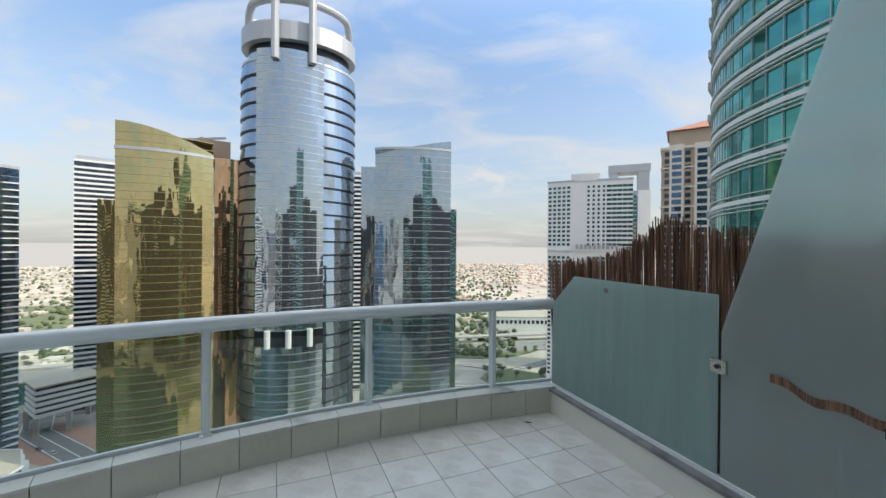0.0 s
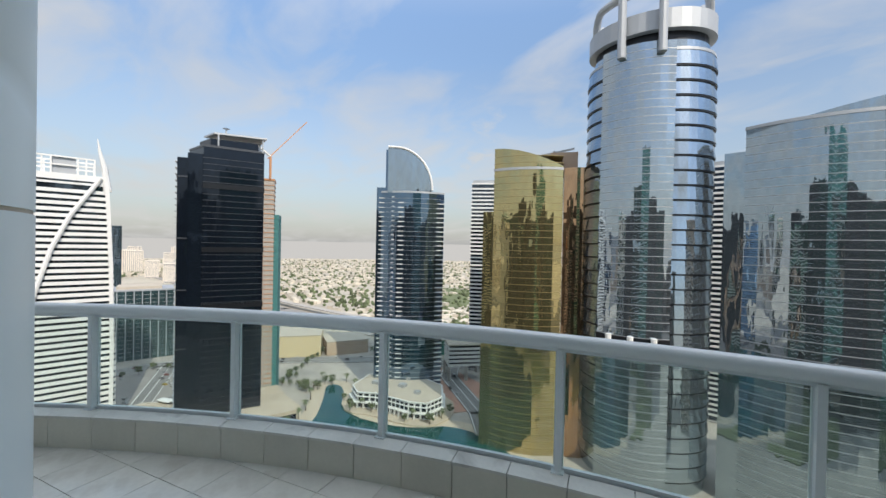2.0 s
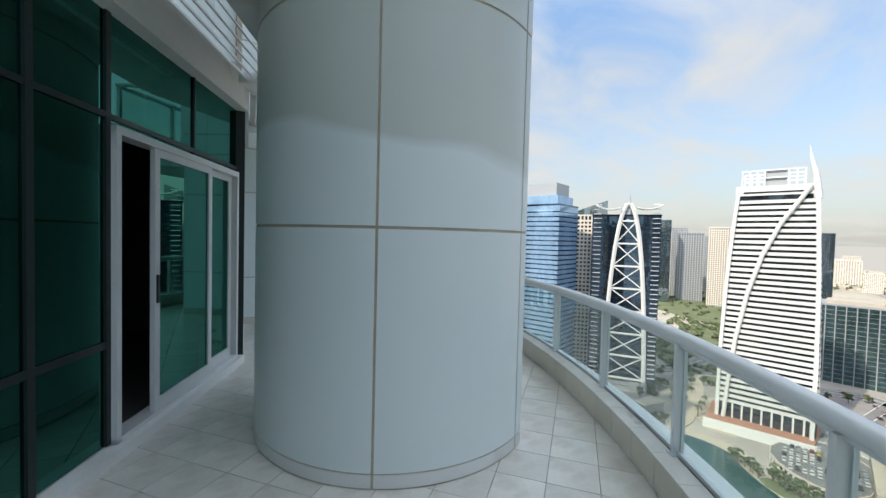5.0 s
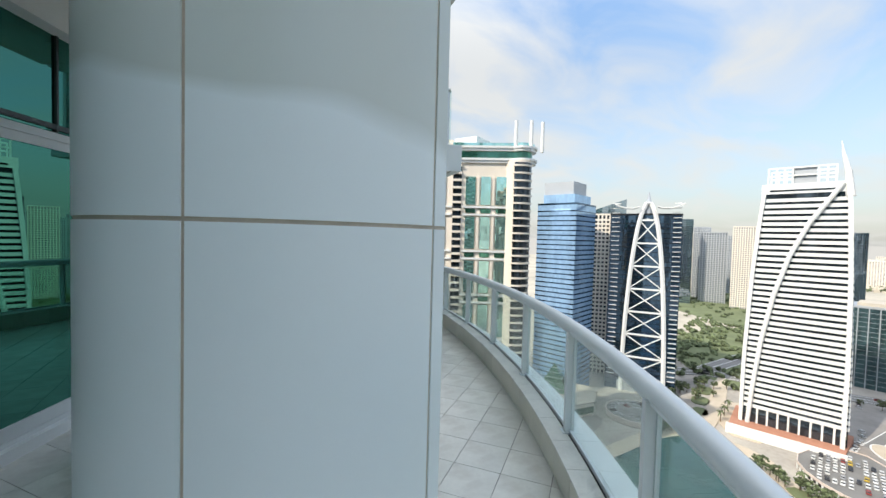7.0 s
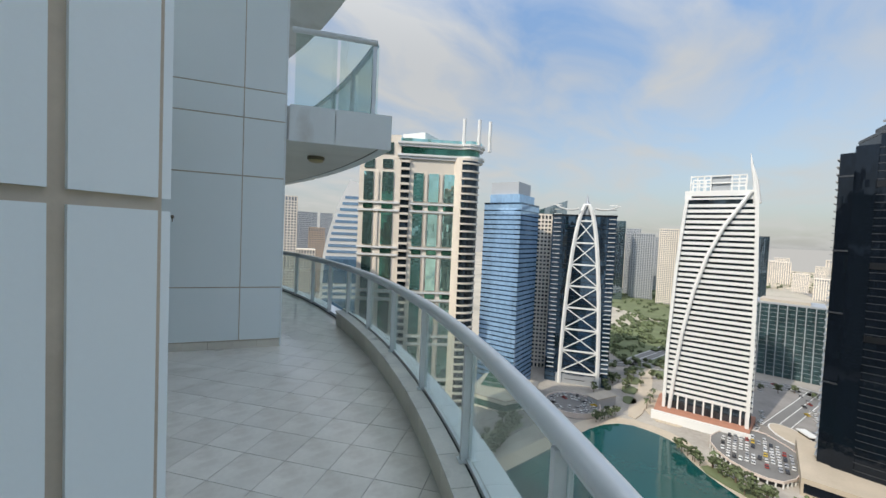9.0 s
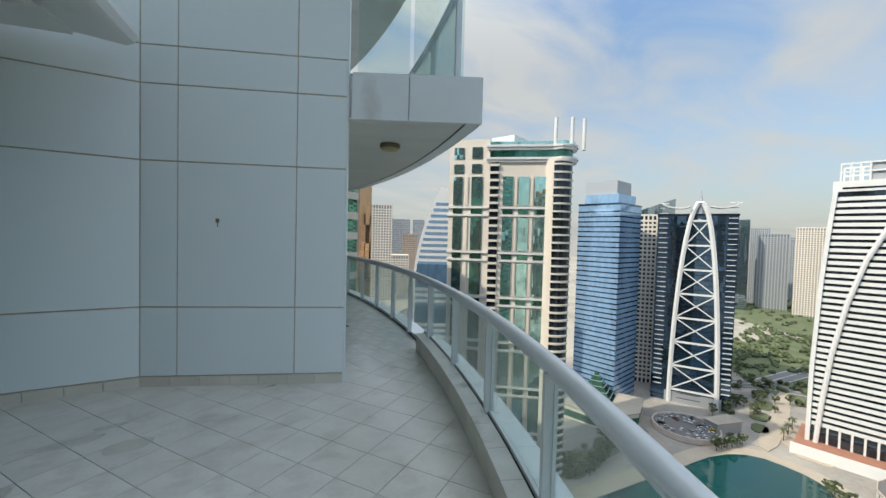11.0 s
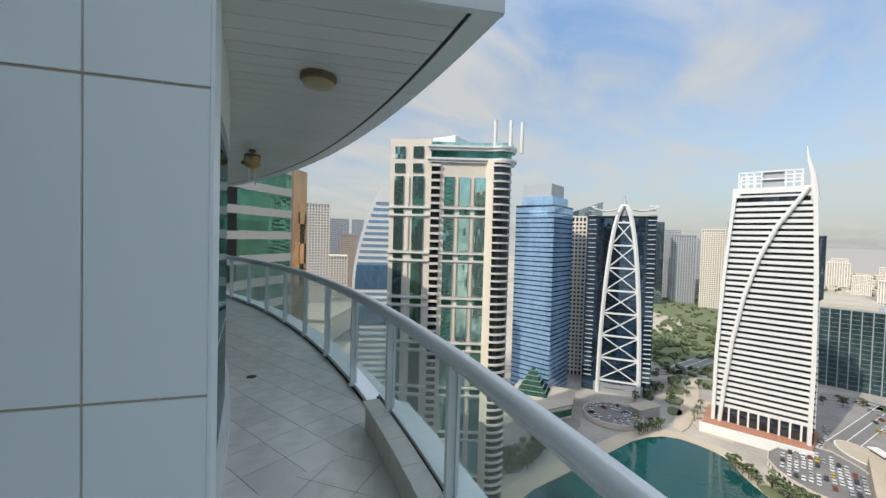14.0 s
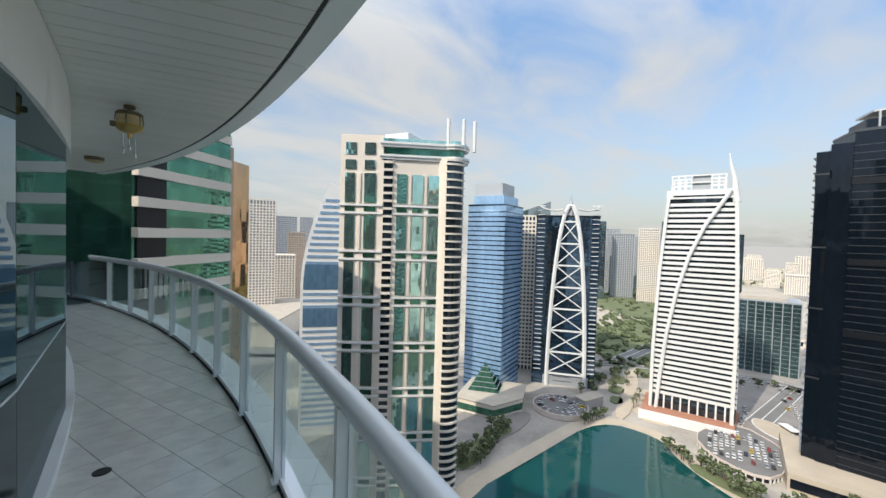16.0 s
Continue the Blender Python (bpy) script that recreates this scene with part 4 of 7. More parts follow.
# ---- city: materials ----
ASPHALT = mat("asphalt", (0.08, 0.078, 0.075), 0.9, vary=0.35, scale=0.05, fine=0.6, bump=0)
SAND = mat("sandy_ground", (0.43, 0.39, 0.32), 0.95, vary=0.45, scale=0.012, fine=0.15, bump=0, dirt=(0.27, 0.26, 0.21))
LAWN = mat("lawn", (0.13, 0.155, 0.075), 0.95, vary=0.4, scale=0.05, fine=0.8, bump=0)
PAVE = mat("beige_paving", (0.48, 0.41, 0.32), 0.9, vary=0.2, scale=0.08, fine=1.0, bump=0)
REDPAVE = mat("red_paving", (0.40, 0.22, 0.16), 0.9, vary=0.2, scale=0.08, fine=1.0, bump=0)
LEAF = mat("foliage", (0.10, 0.125, 0.06), 0.9, vary=0.4, scale=0.4, fine=3, bump=0, island=0.5)
BARK = mat("bark", (0.14, 0.10, 0.07), 0.9, vary=0.3)
VILLA = mat("villa_render", (0.54, 0.49, 0.41), 0.9, vary=0.15, scale=0.1, bump=0, island=0.25)
WHITE = mat("white_cladding", (0.73, 0.73, 0.71), 0.5, vary=0.06, scale=0.15, fine=2, bump=0)
CREAM = mat("cream_render", (0.75, 0.67, 0.57), 0.7, vary=0.08, scale=0.15, fine=2, bump=0)
BROWN = mat("brown_stone", (0.46, 0.35, 0.26), 0.8, vary=0.1, scale=0.15, fine=2, bump=0)
ROOFRED = mat("red_roof", (0.42, 0.20, 0.13), 0.8, vary=0.2, scale=0.3, bump=0)
GREYCLAD = mat("grey_cladding", (0.42, 0.44, 0.46), 0.45, metal=0.4, vary=0.06, scale=0.15, fine=2, bump=0)
RINGCLAD = mat("pale_grey_cladding", (0.40, 0.42, 0.44), 0.5, metal=0.3, vary=0.05, scale=0.15, fine=2, bump=0)
# Also the black that stands in for shade under skirts and in openings.
BLACKBAND = mat("black_metal_and_shade", (0.02, 0.022, 0.026), 0.3, metal=0.5, vary=0.1, scale=0.2, bump=0)
CONCRETE = mat("bare_concrete", (0.38, 0.36, 0.33), 0.9, vary=0.15, scale=0.3, bump=0)
ORANGE = mat("orange_formwork", (0.50, 0.25, 0.13), 0.8, vary=0.25, scale=0.3, bump=0)
TEALNET = mat("teal_netting", (0.05, 0.18, 0.18), 0.8, vary=0.2, scale=0.3, bump=0)
DARKWIN = facade_glass("dark_window_glass", (0.06, 0.08, 0.10), 0, (3, 3, 3.4), 0.02, 0.03, 0.06, 0.75, 0.4)
GOLD = facade_glass("gold_mirror_glass", (0.47, 0.40, 0.20), 0.6, (1.6, 1.6, 3.9), 0.012, 0.16, 0.015, vary=0.05)
SILVER = facade_glass("silver_blue_glass", (0.38, 0.45, 0.50), 0.3, (1.5, 1.5, 3.6), 0.008, 0.12, 0.012, vary=0.04)
STEELBLUE = facade_glass("dark_blue_mirror_glass", (0.33, 0.40, 0.45), 0.1, (1.5, 1.5, 3.9), 0.008, 0.18, 0.012, vary=0.05)
BLACKGLASS = facade_glass("black_glass", (0.012, 0.018, 0.028), 0.2, (1.5, 1.5, 3.8), 0.01, 0.02, 0.05, 0.55)
BAYBLUE = facade_glass("deep_blue_mirror_glass", (0.13, 0.20, 0.28), 0.9, (1.5, 1.5, 3.6), 0.010, 0.14, 0.015, vary=0.08)
NAVY = facade_glass("navy_glass", (0.08, 0.14, 0.22), 0.9, (1.5, 1.5, 3.6), 0.015, 0.03)
AQUA = facade_glass("aqua_green_glass", (0.45, 0.72, 0.67), 0.7, (1.4, 1.4, 3.2), 0.02, 0.03)
SKYBLUE = facade_glass("bright_blue_glass", (0.34, 0.53, 0.76), 0.5, (1.5, 1.5, 3.7), 0.012, 0.02, 0.08, 0.45)
TEALGLASS = facade_glass("teal_glass", (0.09, 0.34, 0.29), 0.5, (1.4, 1.4, 4.0), 0.015, 0.02, 0.05, 0.8, 0.3)
DEEPGREEN = facade_glass("deep_green_glass", (0.08, 0.22, 0.16), 0.5, (1.4, 1.4, 3.6), 0.02, 0.03, 0.04, 0.8, 0.3)
COPPER = facade_glass("copper_glass", (0.50, 0.31, 0.18), 0.5, (1.4, 1.4, 3.6), 0.03, 0.06)

ROOFPALE = mat("pale_roof_screed", (0.45, 0.40, 0.33), 0.9, vary=0.18, scale=0.12, fine=1.5, bump=0, dirt=(0.40, 0.36, 0.30))
PINKWALL = mat("pinkish_precast", (0.62, 0.53, 0.47), 0.8, vary=0.12, scale=0.3, bump=0)
# ---- city: ground, water, roads ----
g = Geo()
g.prism([(3300 * math.cos(2 * math.pi * k / 64), 3300 * math.sin(2 * math.pi * k / 64)) for k in range(64)], GROUND - 20, GROUND)
structure("ground", g, SAND, "hazy sandy plain with scattered houses reaching the horizon", "ground")


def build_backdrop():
    """Horizon haze put in as a pale glowing ring round the plain."""
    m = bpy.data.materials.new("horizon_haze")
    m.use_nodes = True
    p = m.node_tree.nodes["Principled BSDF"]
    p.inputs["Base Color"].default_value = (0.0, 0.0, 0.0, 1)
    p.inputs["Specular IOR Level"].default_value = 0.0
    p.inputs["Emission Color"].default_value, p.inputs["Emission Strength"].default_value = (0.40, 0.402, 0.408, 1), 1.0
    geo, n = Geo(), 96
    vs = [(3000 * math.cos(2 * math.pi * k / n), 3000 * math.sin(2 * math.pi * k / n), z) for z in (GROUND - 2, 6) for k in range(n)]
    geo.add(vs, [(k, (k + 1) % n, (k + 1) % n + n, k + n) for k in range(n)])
    structure("backdrop", geo, m, "pale glowing ring drawn as haze along the horizon", "backdrop")


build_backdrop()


def sheet(name, poly, z, material, label, category):
    return structure(name, Geo().prism(poly, GROUND - 1, GROUND + z), material, label, category)


LAKE = smooth_loop([(-60, -60), (-150, -98), (-215, -82), (-283, -66), (-281, -28), (-258, -18), (-236, 6), (-222, 32), (-224, 56), (-242, 78), (-244, 104), (-278, 128), (-312, 146), (-296, 156), (-252, 128), (-204, 148), (-184, 184), (-120, 176), (-50, 110), (-30, 10)])
CITY = smooth_loop([(-60, -230), (-300, -250), (-520, -160), (-560, 40), (-470, 210), (-330, 330), (-120, 380), (150, 380), (260, 200), (200, -100), (60, -220)])
sheet("pavement_city", CITY, 0.15, mat("city_paving", (0.36, 0.33, 0.29), 0.9, vary=0.5, scale=0.03, fine=0.4, bump=0, dirt=(0.20, 0.19, 0.18)), "grey and beige paving between the towers", "pavement")
sheet("pavement", inflate(LAKE, 10), 0.3, PAVE, "beige lakeside promenade", "pavement")


def build_water():
    m = mat("lake_water", (0.005, 0.060, 0.057), 0.06, vary=0.15, scale=0.02, fine=0.5, bump=0.0, spec=0.5)
    nt = m.node_tree
    nz, b, tc = nt.nodes.new("ShaderNodeTexNoise"), nt.nodes.new("ShaderNodeBump"), nt.nodes.new("ShaderNodeTexCoord")
    nz.inputs["Scale"].default_value, nz.inputs["Detail"].default_value = 0.35, 4
    b.inputs["Strength"].default_value, b.inputs["Distance"].default_value = 0.12, 0.3
    nt.links.new(tc.outputs["Object"], nz.inputs["Vector"])
    nt.links.new(nz.outputs[0], b.inputs["Height"])
    nt.links.new(b.outputs[0], nt.nodes["Principled BSDF"].inputs["Normal"])
    sheet("water", LAKE, 0.5, m, "calm teal lake between the towers", "water")


build_water()
for name, poly, z, m, lab in (
    ("lawn_park", [(-395, -75), (-420, -20), (-640, -30), (-700, -110), (-520, -150)], 0.4, LAWN, "green park with trees behind the lake"),
    ("lawn_far", [(-640, -20), (-700, -110), (-900, -330), (-1500, -420), (-1500, 20)], 0.35, LAWN, "green belt with trees beyond the park"),
    ("pavement_park", [(-300, -48), (-360, -58), (-372, -30), (-302, -20)], 0.5, PAVE, "paved path towards the park"),
    ("pavement_court", [(-245, 34), (-330, 34), (-335, 110), (-262, 112), (-250, 80)], 0.45, PAVE, "beige forecourt at the foot of the black tower"),
    ("pavement_plaza", [(-215, 165), (-290, 185), (-330, 240), (-240, 260), (-190, 215)], 0.45, REDPAVE, "reddish plaza between towers"),
    ("lawn_green", [(-520, 330), (-700, 420), (-900, 700), (-700, 760), (-520, 520)], 0.3, LAWN, "green golf course in the distance"),
):
    sheet(name, smooth_loop(poly, 1), z, m, lab, "lawn" if m is LAWN else "pavement")


def strip(name, pts, w, z, thick, material, label, category="road"):
    geo = Geo()
    for a, b in zip(pts, pts[1:]):
        slab_on(geo, a, b, -w * 0.1, unit(a, b)[1] + w * 0.1, -w / 2, w / 2, GROUND + z - thick, GROUND + z)
    return structure(name, geo, material, label, category)


strip("road_highway", [(-1500, 150), (-702, 236), (-443, 285), (-300, 345), (-120, 430), (300, 520), (900, 560)], 42, 0.9, 1.5, mat("pale_highway", (0.25, 0.24, 0.225), 0.9, vary=0.15, scale=0.05, bump=0), "wide pale highway behind the towers")
strip("road_viaduct", [(-1500, 190), (-702, 268), (-443, 318), (-300, 380), (-120, 462), (300, 552)], 11, 8.0, 2.0, CONCRETE, "raised concrete railway viaduct", "viaduct")
strip("road_west", [(-60, -260), (-210, -370), (-420, -540), (-900, -900)], 60, 0.8, 1.5, bpy.data.materials["pale_highway"], "wide highway beside the far towers")
strip("road_viaduct_west", [(-40, -290), (-190, -400), (-400, -570), (-880, -930)], 11, 9.0, 2.0, CONCRETE, "raised railway viaduct", "viaduct")

MARK = mat("road_marking", (0.70, 0.70, 0.68), 0.8, vary=0.1, bump=0)
CITYROAD = mat("worn_asphalt", (0.24, 0.225, 0.21), 0.9, vary=0.35, scale=0.06, fine=0.5, bump=0, dirt=(0.34, 0.28, 0.24))
DARKROAD = mat("dark_asphalt", (0.18, 0.176, 0.17), 0.9, vary=0.25, scale=0.05, fine=0.5, bump=0)
for nm, pts, w in (
    ("road_lake", [(-250, -260), (-370, -150), (-425, -85), (-455, 40), (-400, 140), (-330, 240), (-230, 300), (-60, 335), (150, 335), (240, 320)], 20),
    ("road_cross", [(-425, -85), (-620, -40)], 18),
    ("road_link", [(-345, 22), (-452, 55)], 14),
    ("road_gold", [(-165, 186), (-190, 205), (-261, 240), (-327, 312)], 16),
    ("road_gate", [(20, 240), (30, 300), (90, 335)], 14),
    ("road_hotel", [(10, 400), (60, 380), (140, 440)], 12),
):
    strip(nm, pts, w, 0.7, 0.6, DARKROAD, "dark asphalt street between the towers")
    for o in (-w * 0.45, 0.0, w * 0.45):
        q = [along(a, b, 0, o) for a, b in zip(pts, pts[1:])] + [along(pts[-2], pts[-1], unit(pts[-2], pts[-1])[1], o)]
        strip("trim_" + nm, q, 0.5, 0.76, 0.06, MARK, "white painted road line", "road marking")
for nm, poly, m, lab in (
    ("pavement_ring", [(-318, -4), (-330, 6), (-350, 4), (-445, 12), (-448, 52), (-360, 56), (-318, 40), (-290, 34), (-290, 5)], CITYROAD, "worn asphalt forecourt and streets round the roundabout"),
    ("pavement_office", [(-172, -103), (-214, -107), (-240, -101), (-262, -104), (-262, -112), (-238, -122), (-235, -150), (-170, -140)], CITYROAD, "shaded asphalt yard beside the blue office tower"),
    # unseen bank, added so the mirror towers reflect something dark
    ("lawn_bank", [(-16, -30), (-16, 50), (-38, 118), (-70, 150), (40, 150), (60, 40), (30, -30)], LAWN, "planted bank under the tower, added to darken mirror glass reflections"),
    ("lawn_office", [(-176, -104), (-214, -108), (-236, -104), (-232, -116), (-180, -118)], LAWN, "dark planted bed behind the promenade"),
    ("pavement_red", [(-318, 286), (-296, 318), (-345, 366), (-392, 330)], REDPAVE, "reddish paved lot beside the highway"),
    ("lawn_bed_north", [(-362, -76), (-366, -64), (-384, -66), (-384, -78)], LAWN, "green bed on the park path"),
    ("lawn_bed_mid", [(-338, -72), (-341, -61), (-357, -63), (-356, -75)], LAWN, "green bed on the park path"),
    ("lawn_bed_south", [(-317, -66), (-319, -57), (-333, -60), (-332, -69)], LAWN, "green bed on the park path"),
    ("pavement_way", [(-292, -50), (-298, -60), (-345, -62), (-420, -72), (-420, -62), (-345, -52)], PAVE, "pale path from the lake to the park"),
    ("pavement_lot_hotel", [(18, 322), (88, 318), (92, 330), (20, 336)], DARKROAD, "asphalt car park by the hotel"),
    ("lawn_bed_lake", [(-262, -8), (-250, 8), (-244, 26), (-236, 24), (-242, 4), (-254, -14)], LAWN, "planted strip along the lake"),
    ("lawn_hotel", [(22, 345), (70, 338), (98, 366), (44, 388)], LAWN, "green lawn with small trees by the hotel"),
    ("lawn_hotel_far", [(-20, 420), (60, 420), (120, 470), (0, 480)], LAWN, "green verge by the highway"),
):
    sheet(nm, smooth_loop(poly, 1), 0.85 if m is not CITYROAD else 0.66, m, lab, "lawn" if m is LAWN else "car park" if m is DARKROAD else "pavement")

# ---- city: tower kit ----
VIEW = Vector((-4.0, -1.0))


def block(L, R, depth, bow=0.0, n=8):
    """A footprint whose front runs from L to R, bowed outwards, and goes back by depth."""
    L, R = Vector(L), Vector(R)
    u = (R - L).normalized()
    back = Vector((-u.y, u.x))
    mid = (L + R) / 2
    if back.dot(mid - VIEW) < 0:
        back = -back
    pts = [L + (R - L) * (k / n) - back * (bow * (1 - (2 * k / n - 1) ** 2)) for k in range(n + 1)] if bow else [L, R]
    return [tuple(p) for p in pts] + [tuple(R + back * depth), tuple(L + back * depth)]


def corner(K, tilt, a, b):
    """A footprint with its nearest corner at K: a side of a metres goes off to one hand, one of b metres to the other."""
    K = Vector(K)
    v = (K - VIEW).normalized()
    t = radians(tilt)
    left = Vector((-v.y, v.x)) * math.cos(t) + v * math.sin(t)
    right = Vector((v.y, -v.x)) * math.sin(t) + v * math.cos(t)
    return [tuple(K), tuple(K + right * b), tuple(K + right * b + left * a), tuple(K + left * a)]


def disc(c, r, n=28, ry=None, turn=0.0):
    ry = ry or r
    return [(c[0] + r * math.cos(2 * math.pi * k / n) * math.cos(turn) - ry * math.sin(2 * math.pi * k / n) * math.sin(turn), c[1] + r * math.cos(2 * math.pi * k / n) * math.sin(turn) + ry * math.sin(2 * math.pi * k / n) * math.cos(turn)) for k in range(n)]


def centre(poly):
    return (sum(p[0] for p in poly) / len(poly), sum(p[1] for p in poly) / len(poly))


def tower(name, label, poly, top, glass, band=None, storey=3.8, thick=0.6, proud=0.25, base=GROUND, upright=None, every=3.0, upw=0.35, roof=None, group="", joined=False):
    """A tower: glazed body, a band a storey, uprights on the faces, parapet."""
    c = centre(poly)
    t = thing(name, label, "skyscraper", (*c, base), group)
    part("body", Geo().prism(poly, base, top), glass, t, "curtain wall")
    if band and joined:
        geo = Geo()
        for k in range(1, int((top - base) / storey)):
            geo.prism(inflate(poly, proud), base + k * storey, base + k * storey + thick)
        tagged(part("floor_banding", geo, band, t), kind="stuff")
    elif band:
        me = Geo().prism(inflate(poly, proud), 0, thick).mesh("floor_band", band)
        for k in range(1, int((top - base) / storey)):
            ob = part("floor_band", me, None, t)
            ob.matrix_basis = Matrix.Translation((0, 0, base + k * storey))
    if upright:
        geo = Geo()
        p2 = poly if sum(poly[i][0] * poly[(i + 1) % len(poly)][1] - poly[(i + 1) % len(poly)][0] * poly[i][1] for i in range(len(poly))) > 0 else poly[::-1]
        for i, a in enumerate(p2):
            b = p2[(i + 1) % len(p2)]
            u, L = unit(a, b)
            if (Vector(a) + Vector(b)).length / 2 > 0 and Vector((u.y, -u.x)).dot(Vector(a) - VIEW) > 0.3 * (Vector(a) - VIEW).length:
                continue
            n = max(1, round(L / every))
            for k in range(n + (0 if L < every else 1)):
                slab_on(geo, a, b, L * k / n - upw / 2, L * k / n + upw / 2, -proud * 1.15, 0.1, base, top)
        tagged(part("mullion_grid", geo, upright, t, "upright fins"), kind="stuff")
    part("parapet", Geo().prism(inflate(poly, proud * 1.3), top - 0.2, top + 1.2), roof or band or upright or GREYCLAD, t)
    return t


def band_on(t, poly, zs, thick, proud, material, name="band", label=""):
    me = Geo().prism(inflate(poly, proud), 0, thick).mesh(name, material)
    for z in zs:
        ob = part(name, me, None, t, label)
        ob.matrix_basis = Matrix.Translation((0, 0, z))


# rounded blue tower with the quarter-round crest
pl = block((-266, 168), (-236, 208), 26, 6)
t = tower("blue_tower", "dark blue glass tower with white balconies and a quarter-round glass crest", pl, 42, BAYBLUE, GREYCLAD, 3.7, 0.16, 0.1)
for i, (d0, d1) in enumerate(((13.5, 22.5), (41.5, 49.8))):
    for k in range(2, 42):
        part("balcony", slab_on(Geo(), (-266, 168), (-236, 208), d0, d1, -5.5 if i == 0 else -2.6, 1.0, GROUND + 3.7 * k, GROUND + 3.7 * k + 0.6), WHITE, t)
for k in range(2, 43):
    z = GROUND + 3.7 * k
    part("side_balcony", slab_on(Geo(), (-266, 168), (-236, 208), -1.6, 2.4, -1.3, 3.0, z, z + 0.5), WHITE, t)
    part("window_surround", slab_on(Geo(), (-266, 168), (-236, 208), 8.4, 10.6, -4.0, -2.0, z + 0.9, z + 1.3), WHITE, t)
u_, L_ = unit((-266, 168), (-236, 208))
bk = Vector((-u_.y, u_.x))
bk = bk if bk.dot(Vector((-250, 188))) > 0 else -bk
crest, rim = Geo(), Geo()
prof = [(L_ * 0.10, 42), (L_ * 0.10, 77)] + [(L_ * (0.22 + 0.58 * math.sin(a)), 44 + 33 * math.cos(a)) for a in np.linspace(0, math.pi / 2, 14)] + [(L_ * 0.80, 42)]
fr_ = [Vector((-266, 168)) + u_ * d - bk * 3.5 for d, z in prof]
vs = [(*p, z) for p, (d, z) in zip(fr_, prof)] + [(*(p + bk * 16), z) for p, (d, z) in zip(fr_, prof)]
n = len(prof)
crest.add(vs, [tuple(range(n)), tuple(range(2 * n - 1, n - 1, -1))] + [(k, (k + 1) % n, (k + 1) % n + n, k + n) for k in range(n)])
part("crest", crest, STEELBLUE, t, "quarter-round mirror glass crest")
rim.tube([(*(p - bk * 0.5), z + 0.4) for p, (d, z) in list(zip(fr_, prof))[1:-1]], 0.9, 6)
part("crest_rim", rim, WHITE, t, "white rim of the crest")
part("slab_wing", Geo().prism(block((-264, 170.5), (-257, 180), 14, 0), GROUND, 76).prism(block((-268, 165), (-263, 172), 14), GROUND, 46), BAYBLUE, t)

# grey striped towers behind
for nm, L, R, top in (("striped_tower", (-268, 272), (-249, 288), 61), ("striped_tower", (-110, 318), (-70, 326), 60)):
    pl = block(L, R, 22)
    t = tower(nm, "grey office tower with pale horizontal stripes", pl, top, DARKWIN, WHITE, 3.7, 1.5, 0.3, group="striped towers")
    part("crown", Geo().prism(inflate(pl, -1), top, top + 4), GREYCLAD, t)

# gold tower
gp = block((-155.5, 176), (-123.5, 198.5), 34, 4.5)
t = tower("gold_tower", "gold mirror glass tower with a sloping top", gp, 46, GOLD, None)
heights = [59 - 11.0 * (k / 8) ** 1.6 for k in range(9)] + [47, 57]
part("crown", Geo().prism(gp, 46, heights), GOLD, t, "sloping gold glass crown")
band_on(t, gp, [GROUND + 3.9 * k for k in range(1, 45)], 0.28, 0.08, mat("bronze_line", (0.34, 0.27, 0.13), 0.4, metal=0.6, bump=0), "floor_line")
part("wing", Geo().prism(block((-160.5, 172.5), (-155.4, 176.2), 30), GROUND, 22), GOLD, t, "lower side wing")
part("side", Geo().prism(block((-123.4, 199.5), (-112, 207.5), 30, 1), GROUND, 47), COPPER, t, "copper toned side face")
part("plant_room", Geo().prism(block((-137, 206), (-124, 215), 12), 46, 59), BROWN, t, "rooftop plant room")
g = Geo()
g.bar((-147, 202, 57), (-126, 214, 61), 1.0)
g.bar((-136, 208, 50), (-136, 208, 60), 1.2)
part("roof_crane", g, GREYCLAD, t, "window cleaning crane on the roof")

# tall silver tower with the ringed crown
c = (-88, 223)
vw = (Vector(c) - VIEW).normalized()
rt = Vector((vw.y, -vw.x))
pl = disc(c, 30, 40, 23, math.atan2(rt.y, rt.x))
t = tower("silver_tower", "tall silver-blue glass tower with finned sides and an open ringed crown", pl, 98, STEELBLUE, None)
bowp = block(tuple(Vector(c) - rt * 21 - vw * 20.5), tuple(Vector(c) + rt * 12 - vw * 22), 20, 5, 10)
part("bow_front", Geo().prism(bowp, GROUND, 102), SILVER, t, "curved mirror glass front")
band_on(t, bowp, [GROUND + 4 * k for k in range(2, 55)], 0.28, 0.07, GREYCLAD, "floor_line")
low, high = inflate(pl, 1.1), inflate(pl, 0.2)
n = len(low)
skirt = Geo().add([(*p, 0.0) for p in low] + [(*p, 6.7) for p in high], [tuple(range(n - 1, -1, -1)), tuple(range(n, 2 * n))] + [(k, (k + 1) % n, (k + 1) % n + n, k + n) for k in range(n)]).mesh("glass_skirt", STEELBLUE)
# black ring drawn for the shade under each flared skirt
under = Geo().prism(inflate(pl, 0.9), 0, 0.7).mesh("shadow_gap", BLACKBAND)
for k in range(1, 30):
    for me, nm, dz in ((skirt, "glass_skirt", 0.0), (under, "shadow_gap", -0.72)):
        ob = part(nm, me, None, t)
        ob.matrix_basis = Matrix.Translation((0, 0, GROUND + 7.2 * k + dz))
# the open storey's shade is a solid black block round the front
part("open_storey", Geo().prism(inflate(bowp, 0.3), -50, -42), BLACKBAND, t, "black block drawn for the shaded open storey")
for k, q in enumerate(inflate(bowp, 1.0)[2:-2]):
    if k % 3 == 0:
        part("storey_column", Geo().tube([(*q, -50.5), (*q, -41.5)], 1.5, 10), WHITE, t, "pale round column", smooth=True)
